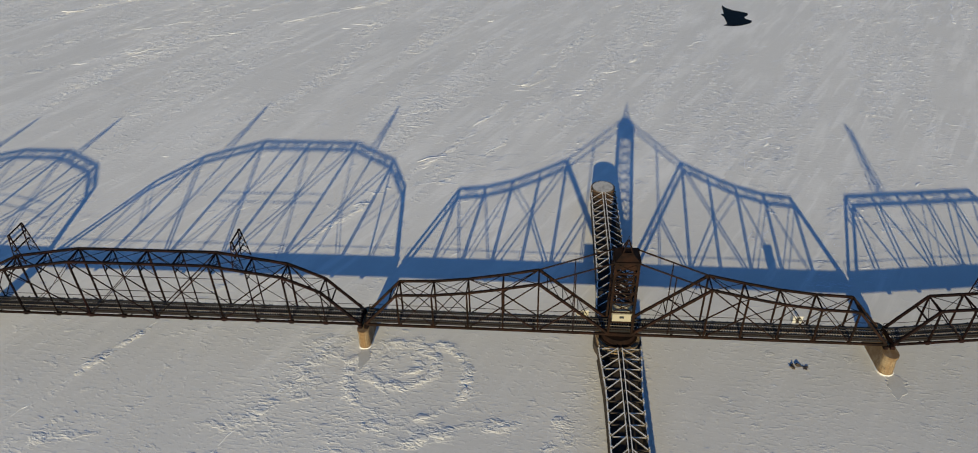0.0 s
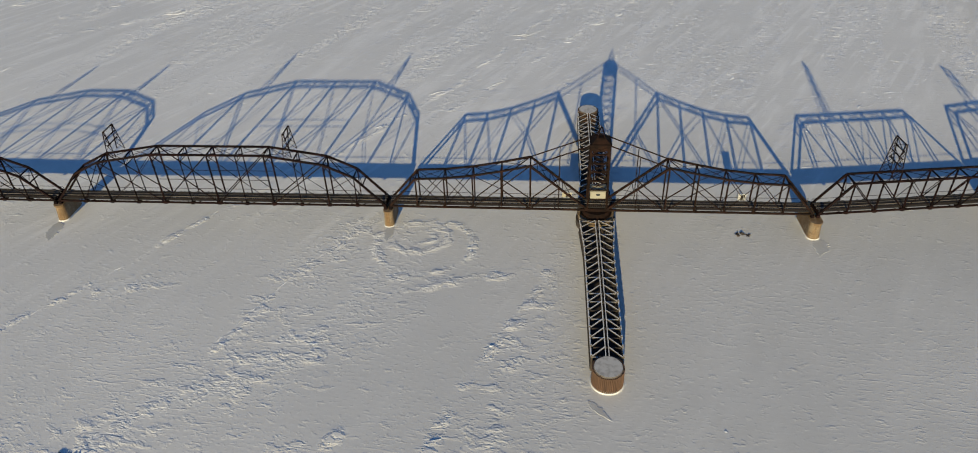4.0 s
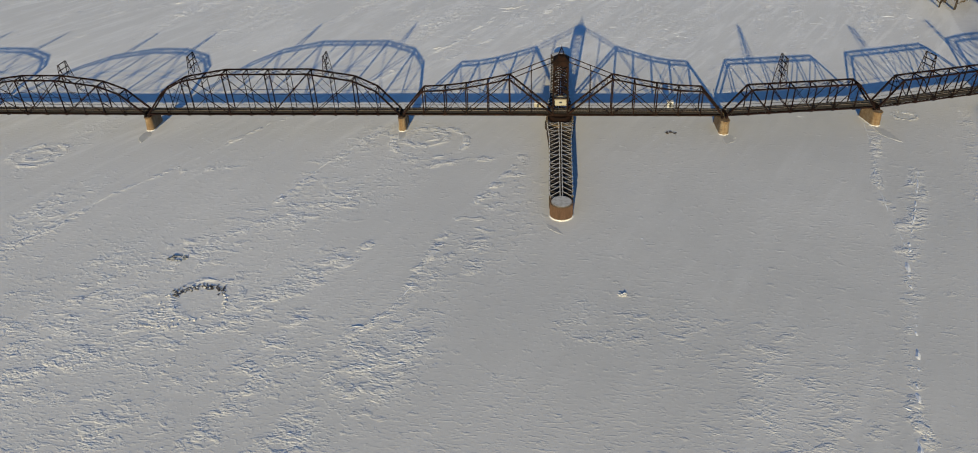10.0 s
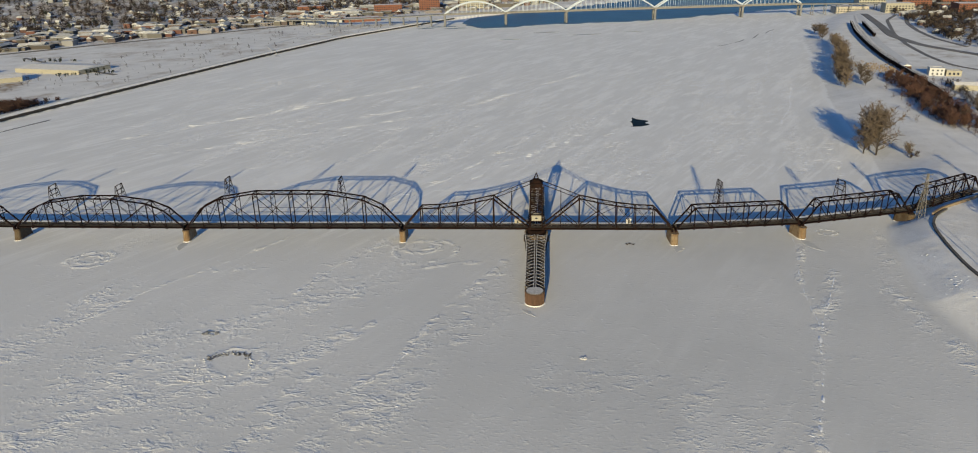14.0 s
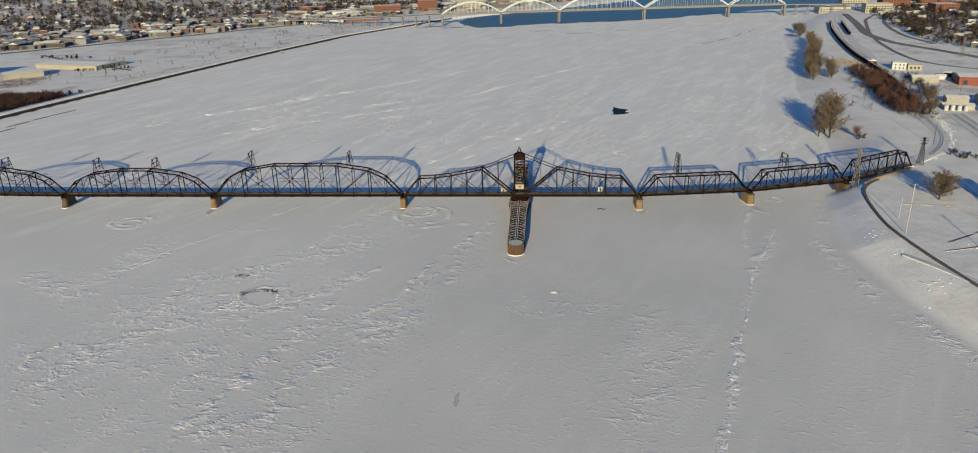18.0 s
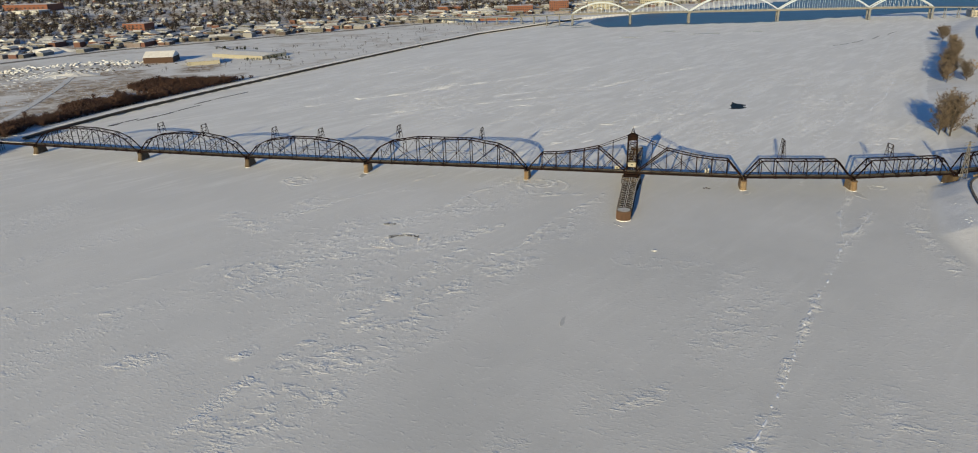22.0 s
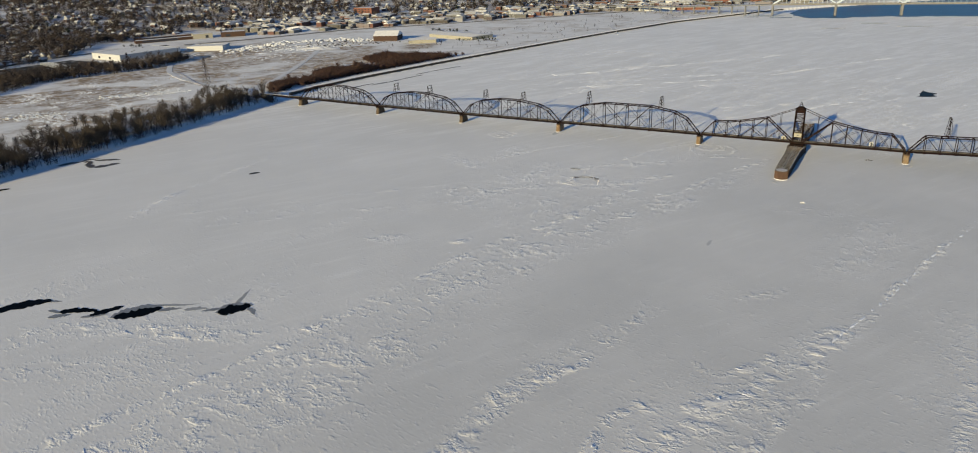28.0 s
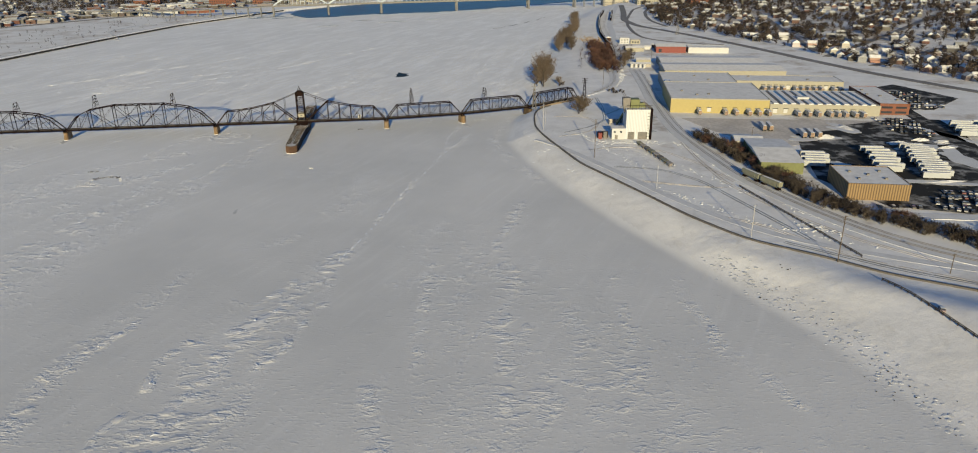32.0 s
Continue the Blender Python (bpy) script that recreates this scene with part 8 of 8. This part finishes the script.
def town(side, seed, count, x_far, y0, y1, turn):
    """Spots for houses along crooked streets and for the trees that crowd between them."""
    rr = random.Random(seed)
    houses, trees = [], []
    c, s = math.cos(turn), math.sin(turn)
    edges = WEST_EDGE if side < 0 else EAST_EDGE
    while len(houses) + len(trees) < count:
        y = y0 + (y1 - y0) * rr.random()
        edge = float(np.interp(y, *edges))
        deep = abs(x_far - edge) * rr.random() ** 1.25
        x = edge + side * deep
        if side < 0 and not free(x, y) or x < -2400:
            continue
        if (y + 430) / max(1.0, abs(x - 60)) < (0.30 if side < 0 else 0.62):     # leave out what lies beside the flight
            continue
        if side > 0 and max(near_line(np.array([x]), np.array([y]), pts, 9)[0] for pts in EAST_STREETS) > 0.3:
            continue
        u, v = (x - side * 1100) * c + (y - 900) * s, (y - 900) * c - (x - side * 1100) * s
        u += 16 * (float(fbm(np.array([x / 200]), np.array([y / 200]), 7, 2)[0]) - 0.5)
        street = u % 105 < 11 or v % 190 < 12
        low = side < 0 and deep < (340 if y > 700 else 150) and y > 520                              # sheds and yards at the town's edge
        wood = float(fbm(np.array([x / 90]), np.array([y / 90]), 2, 3)[0])
        z = ground_z(x, y)
        if rr.random() < (0.42 if low and y > 640 else 0.13 if side < 0 else 0.15):
            if street:
                continue
            if low or side > 0 and y > 1050 and x < 1000 and rr.random() < 0.3:
                if rr.random() < 0.8:
                    houses.append((x, y, z, turn + rr.choice((0, math.pi / 2)), rr.uniform(9, 34), rr.uniform(8, 18), rr.uniform(3.5, 9), rr.choice((0.4, 0.4, 1.5, 3.0))))
            elif wood < 0.62:
                houses.append((x, y, z, turn + rr.choice((0, math.pi / 2)) + rr.uniform(-0.08, 0.08), rr.uniform(8, 13), rr.uniform(7, 9.5), rr.uniform(3.5, 6), rr.uniform(2.2, 3.6)))
        elif rr.random() < (0.55 if low else 0.30 if street else 0.35 + 1.6 * max(0, wood - 0.3)):
            trees.append((x, y, z, rr.uniform(7, 16) if side > 0 else rr.uniform(5, 12) if low else rr.uniform(10, 21)))
    return houses, trees


rail_brush()
hw, tw = town(-1, 4, 13500, -2300, -150, 2700, 0.12)
he, te = town(1, 5, 8200, 1900, 60, 2600, -0.35)
far_houses("west_town_houses", hw, "rows of small houses with snowy roofs among trees")
far_houses("east_town_houses", he, "rows of small houses with snowy roofs beyond the highway")
rr = random.Random(8)
far_trees("west_town_trees", tw, "dark leafless trees of the western town", FAR_TWIG, 28, 0.24, 3, 2.0)
far_trees("western_woods", [(rr.uniform(-4700, -2350), rr.uniform(700, 2700), 45.0, rr.uniform(13, 21)) for _ in range(2600)], "distant bare woods beyond the western town", FAR_TWIG, 9, 1.1, 23, 2.2)
far_trees("east_town_trees", te, "dark leafless trees of the eastern town", TOWN_TWIG, 36, 0.34, 4, 1.9)
far_trees("conifers", [(t[0] + 5, t[1] + 4, t[2], t[3] * 0.9) for t in (tw + te) if rr.random() < 0.02], "dark conifers among the houses", FAR_GREEN, 34, 0.5, 6)
strip("street", [(-1900, 470), (-1849, 552), (-1772, 690), (-1661, 832), (-1486, 1034), (-1300, 1200)], 16, PACKED, "straight snowy street through the town", "road", ground_z, 0.8)
for pts in EAST_STREETS:
    strip("street", pts, 9, ROAD_GREY, "grey salted street between houses", "road", ground_z, 0.35)
# a few of the nearest houses of the eastern town
houses = Stock(*[lambda a=a: make_house(*a) for a in ((11, 8.5, 5.2, 3.2, True), (9, 8, 4.2, 2.8, False), (13, 9, 5.8, 3.4, True))])
for k, (x, y) in enumerate([(652, 205), (668, 196), (684, 190), (640, 262), (658, 256), (676, 250), (628, 330), (646, 322), (664, 318), (622, 400), (640, 394), (612, 470), (630, 462), (648, 455), (700, 150), (716, 142),
                            (690, 240), (682, 312), (600, 560), (618, 552), (636, 545), (660, 390), (680, 385), (668, 450)]):
    houses.place(k, pose(x, y, ground_z(x, y), 0, 0, -20 + 90 * (k % 2)))

# blocks of the downtown by the far bridge
for x, y, w, d, h, mat, lab in ((640, 1190, 46, 30, 16, CREAM, "cream office block with rows of windows downtown"), (700, 1260, 50, 36, 20, BRICK, "red brick block with rows of windows downtown"),
                                (585, 1275, 60, 34, 12, CONCRETE, "grey parking deck by the river downtown"), (760, 1180, 40, 40, 14, BRICK, "red brick block with rows of windows downtown"),
                                (800, 1320, 60, 40, 24, BRICK, "red brick block with rows of windows downtown"), (680, 1400, 50, 40, 22, CREAM, "cream office block with rows of windows downtown"),
                                (-330, 1440, 60, 36, 16, BRICK, "red brick block with rows of windows by the bridge ramp"), (-240, 1500, 46, 30, 22, BRICK, "red brick block with rows of windows by the bridge ramp"),
                                (-150, 1520, 60, 34, 18, CREAM, "cream office block with rows of windows by the bridge ramp"), (-430, 1400, 70, 40, 8, WHITE, "low white market hall with a snowy roof"),
                                (-30, 1600, 60, 40, 22, CREAM, "cream office block with rows of windows by the bridge ramp"), (-520, 1500, 60, 40, 12, BRICK, "red brick block with rows of windows by the bridge ramp")):
    z = ground_z(x, y)
    n = int(w / 5)
    hall(x, y, -8 if x > 0 else 8, w, d, z, h, mat, lab, "town building", windows=[(w * (k + 0.5) / n, 2.5 + 4 * j, w / n * 0.5, 1.8) for k in range(n) for j in range(int(h / 4.2))] if h > 9 else ())
hall(-345, 1235, 22, 70, 34, ground_z(-320, 1260), 7, BRICK, "long low red brick and white hall beside the park", "hall")
hall(-420, 1205, 22, 76, 34, ground_z(-390, 1230), 6.5, WHITE, "long low white hall beside the park", "hall")

# the wooded west bank
r = random.Random(12)
n_tree = 0
while n_tree < 255:
    y = r.uniform(-190, 158) if n_tree < 190 else r.uniform(-190, 40)
    deep = 3 + 85 * r.random() ** 1.7
    x = float(np.interp(y, WEST_Y, WEST_X)) - deep
    edge = deep < 22
    if not edge and r.random() < 0.35:
        continue
    s = r.uniform(0.9, 1.3) * (1.0 if edge else 0.8) * (1.25 if y > 70 and r.random() < 0.3 else 1)
    wood_trees.place(n_tree, sized(x, y, ground_z(x, y), r.uniform(0, 360), s))
    n_tree += 1
spots = []
for _ in range(2300):
    y = r.uniform(-220, 175)
    x = float(np.interp(y, WEST_Y, WEST_X)) - 2 - 70 * r.random() ** 1.5
    spots.append((x, y, ground_z(x, y), r.choice((2.5, 3.5, 5.0, 7.0, 9.0, 11.0 if y < 60 else 6.0)) * r.uniform(0.8, 1.2)))
far_trees("bank_undergrowth", spots, "thin bare undergrowth between the bank trees", FAR_TWIG, 16, 0.13, 9, 1.1)
# red-brown brush behind the far shore
for k in range(44):
    t = r.random()
    y = 190 + 300 * t
    x = float(np.interp(y, WEST_Y, WEST_X)) - r.uniform(12, 30 + 60 * math.sin(math.pi * t))
    (red_shrubs if r.random() < 0.75 else grey_shrubs).place(k, sized(x, y, W, r.uniform(0, 360), r.uniform(0.8, 1.3)))
spots = []
while len(spots) < 5000:
    y = r.uniform(180, 490)
    deep = r.uniform(11, 105)
    x = float(np.interp(y, WEST_Y, WEST_X)) - deep
    clump = float(fbm(np.array([x / 30]), np.array([y / 30]), 6, 3)[0])
    reach = float(np.interp(y, [180, 230, 300, 345, 380, 450, 475, 490], [30, 46, 66, 52, 98, 88, 40, 18]))
    if deep < reach * (0.6 + 0.8 * clump) and clump > (0.28 if deep < 40 else 0.38):
        spots.append((x, y, W, (r.uniform(4.0, 9.0) if y < 335 and deep < 48 else r.uniform(2.5, 7.0)) + 10 * max(0.0, clump - 0.42) * r.uniform(0.5, 1.6)))
far_trees("shore_brush", spots, "dense red-brown brush behind the far shore", FAR_RED, 22, 0.20, 10, 1.35)
spots = []
for _ in range(950):                              # the belt of trees behind the field
    t = r.random()
    spots.append((-822 - 70 * r.random() ** 1.5 - 30 * math.sin(6 * t), -40 + 390 * t, W, r.choice((4.0, 6.0, 8.0, 11.0, 15.0)) * r.uniform(0.8, 1.2)))
for _ in range(700):
    t = r.random()
    spots.append((-745 - 110 * t - 60 * r.random() ** 2, -60 + 260 * t + r.gauss(0, 14), W, r.choice((3.0, 5.0, 8.0, 12.0)) * r.uniform(0.8, 1.2)))
for _ in range(330):
    t = r.random()
    spots.append((-905 - 20 * math.sin(5 * t) - 90 * (1 - t) * r.random() ** 1.4 + r.gauss(0, 8), 40 + 230 * t, W, r.choice((4.0, 6.0, 8.0, 11.0)) * r.uniform(0.8, 1.2)))
far_trees("field_tree_belt", spots, "belt of dark bare trees behind the snowy field", FAR_TWIG, 24, 0.26, 11, 1.5)
spots = []
for _ in range(260):                              # saplings and bushes of the park
    y = r.uniform(520, 1230)
    x = float(np.interp(y, WEST_Y, WEST_X)) - r.uniform(14, 190)
    spots.append((x, y, W, r.choice((2.0, 3.0, 3.0, 5.0, 8.0))))
far_trees("park_saplings", spots, "scattered saplings and bushes in the snowy park", FAR_TWIG, 22, 0.16, 12)
spots = [(x + r.uniform(-30, 30), y + r.uniform(-8, 8), W, r.uniform(3, 6)) for x, y in ((-520, 640), (-508, 655), (-530, 668), (-620, 760), (-640, 770), (-1060, 440)) for _ in range(14)]
far_trees("park_conifers", spots, "dark conifers beside the sheds", FAR_GREEN, 34, 0.5, 13)
spots = []
for _ in range(600):                              # dead grass showing through the snow
    x, y = r.uniform(-800, -520), r.uniform(170, 470)
    if fbm(np.array([x / 60]), np.array([y / 40]), 3, 3)[0] > 0.52:
        spots.append((x, y, W - 0.2, r.uniform(0.8, 1.8)))
far_trees("field_grass", spots, "tufts of dead tan grass in the snowy field", GRASS, 40, 0.9, 14)


# ---- the far arch bridge ----
def arch_bridge():
    P = [(-144, 1172), (-33.6, 1186), (76.5, 1200), (239.6, 1219.5), (402.5, 1239), (512, 1252)]
    zd = 21.5
    b = thing("arch_bridge", (184, 1212, 0), "long road bridge with pale tied arches over the river", "road bridge")
    for (ax, ay), (bx, by) in zip(P, P[1:]):
        a, e = Vector((ax, ay, 0)), Vector((bx, by, 0))
        d = (e - a).normalized()
        n = Vector((-d.y, d.x, 0))
        span = (e - a).length
        rise = 20 if span < 130 else 29
        m = 14 if span < 130 else 18
        for s in (-6.5, 6.5):
            pts = [a + n * s + d * span * k / m + Vector((0, 0, zd + 4 * rise * (k / m) * (1 - k / m))) for k in range(m + 1)]
            rib = put("arch_rib", bars_mesh("arch_rib", [(p, q, 1.5, 1.9) for p, q in zip(pts, pts[1:])], PALE_CONCRETE), Matrix.Identity(4), b, "pale painted steel arch rib")
            for p in pts[1:-1]:
                beam("hanger", (p.x, p.y, zd), p, 0.45, 0.45, PALE_CONCRETE, rib)
        for k in range(3, m - 2, 2):
            p = a + d * span * k / m + Vector((0, 0, zd + 4 * rise * (k / m) * (1 - k / m)))
            beam("arch_strut", p - n * 6.5, p + n * 6.5, 0.7, 0.9, PALE_CONCRETE, b)
        beam("deck", a + Vector((0, 0, zd - 0.9)), e + Vector((0, 0, zd - 0.9)), 15.5, 2.0, STEEL_GREY, b)
        for s in (-7.8, 7.8):
            beam("parapet", a + n * s + Vector((0, 0, zd + 0.6)), e + n * s + Vector((0, 0, zd + 0.6)), 0.3, 1.0, FAR_CONCRETE, b)
    for x, y in P:
        for s in (-6, 6):
            beam("pier_column", (x - 0.12 * s, y + s, -0.5), (x - 0.12 * s, y + s, zd - 1.9), 4.2, 4.2, FAR_CONCRETE, b, "round")
        beam("pier_cap", (x + 1.0, y - 8.5, zd - 2.6), (x - 1.0, y + 8.5, zd - 2.6), 4.0, 1.6, FAR_CONCRETE, b)
        beam("pier_web", (x + 0.7, y - 6, 5), (x - 0.7, y + 6, 5), 2.0, 10, FAR_CONCRETE, b)

    def viaduct(pts, z_end, label):
        v = thing("viaduct", (*pts[0], 0), label, "road bridge")
        line = smooth_line(pts, 24)
        last = len(line) - 1
        for k, (p, q) in enumerate(zip(line, line[1:])):
            z0, z1 = zd - 0.9 + (z_end - zd) * k / last, zd - 0.9 + (z_end - zd) * (k + 1) / last
            beam("deck", (*p, z0), (*q, z1), 15, 1.8, FAR_CONCRETE, v)
            g = ground_z(*q)
            if z1 - g > 3:
                for s in (-5, 5):
                    beam("column", (q[0], q[1] + s, g - 1), (q[0], q[1] + s, z1 - 1.6), 1.6, 1.6, FAR_CONCRETE, v, "round")
                beam("cap", (q[0], q[1] - 7, z1 - 1.4), (q[0], q[1] + 7, z1 - 1.4), 1.6, 1.4, FAR_CONCRETE, v)
    viaduct([(-144, 1172), (-240, 1160), (-330, 1168), (-430, 1200), (-520, 1260)], 11, "concrete viaduct that leads to the arch bridge")
    viaduct([(512, 1252), (600, 1262), (700, 1274), (800, 1290)], 15, "concrete viaduct that leads from the arch bridge")


arch_bridge()
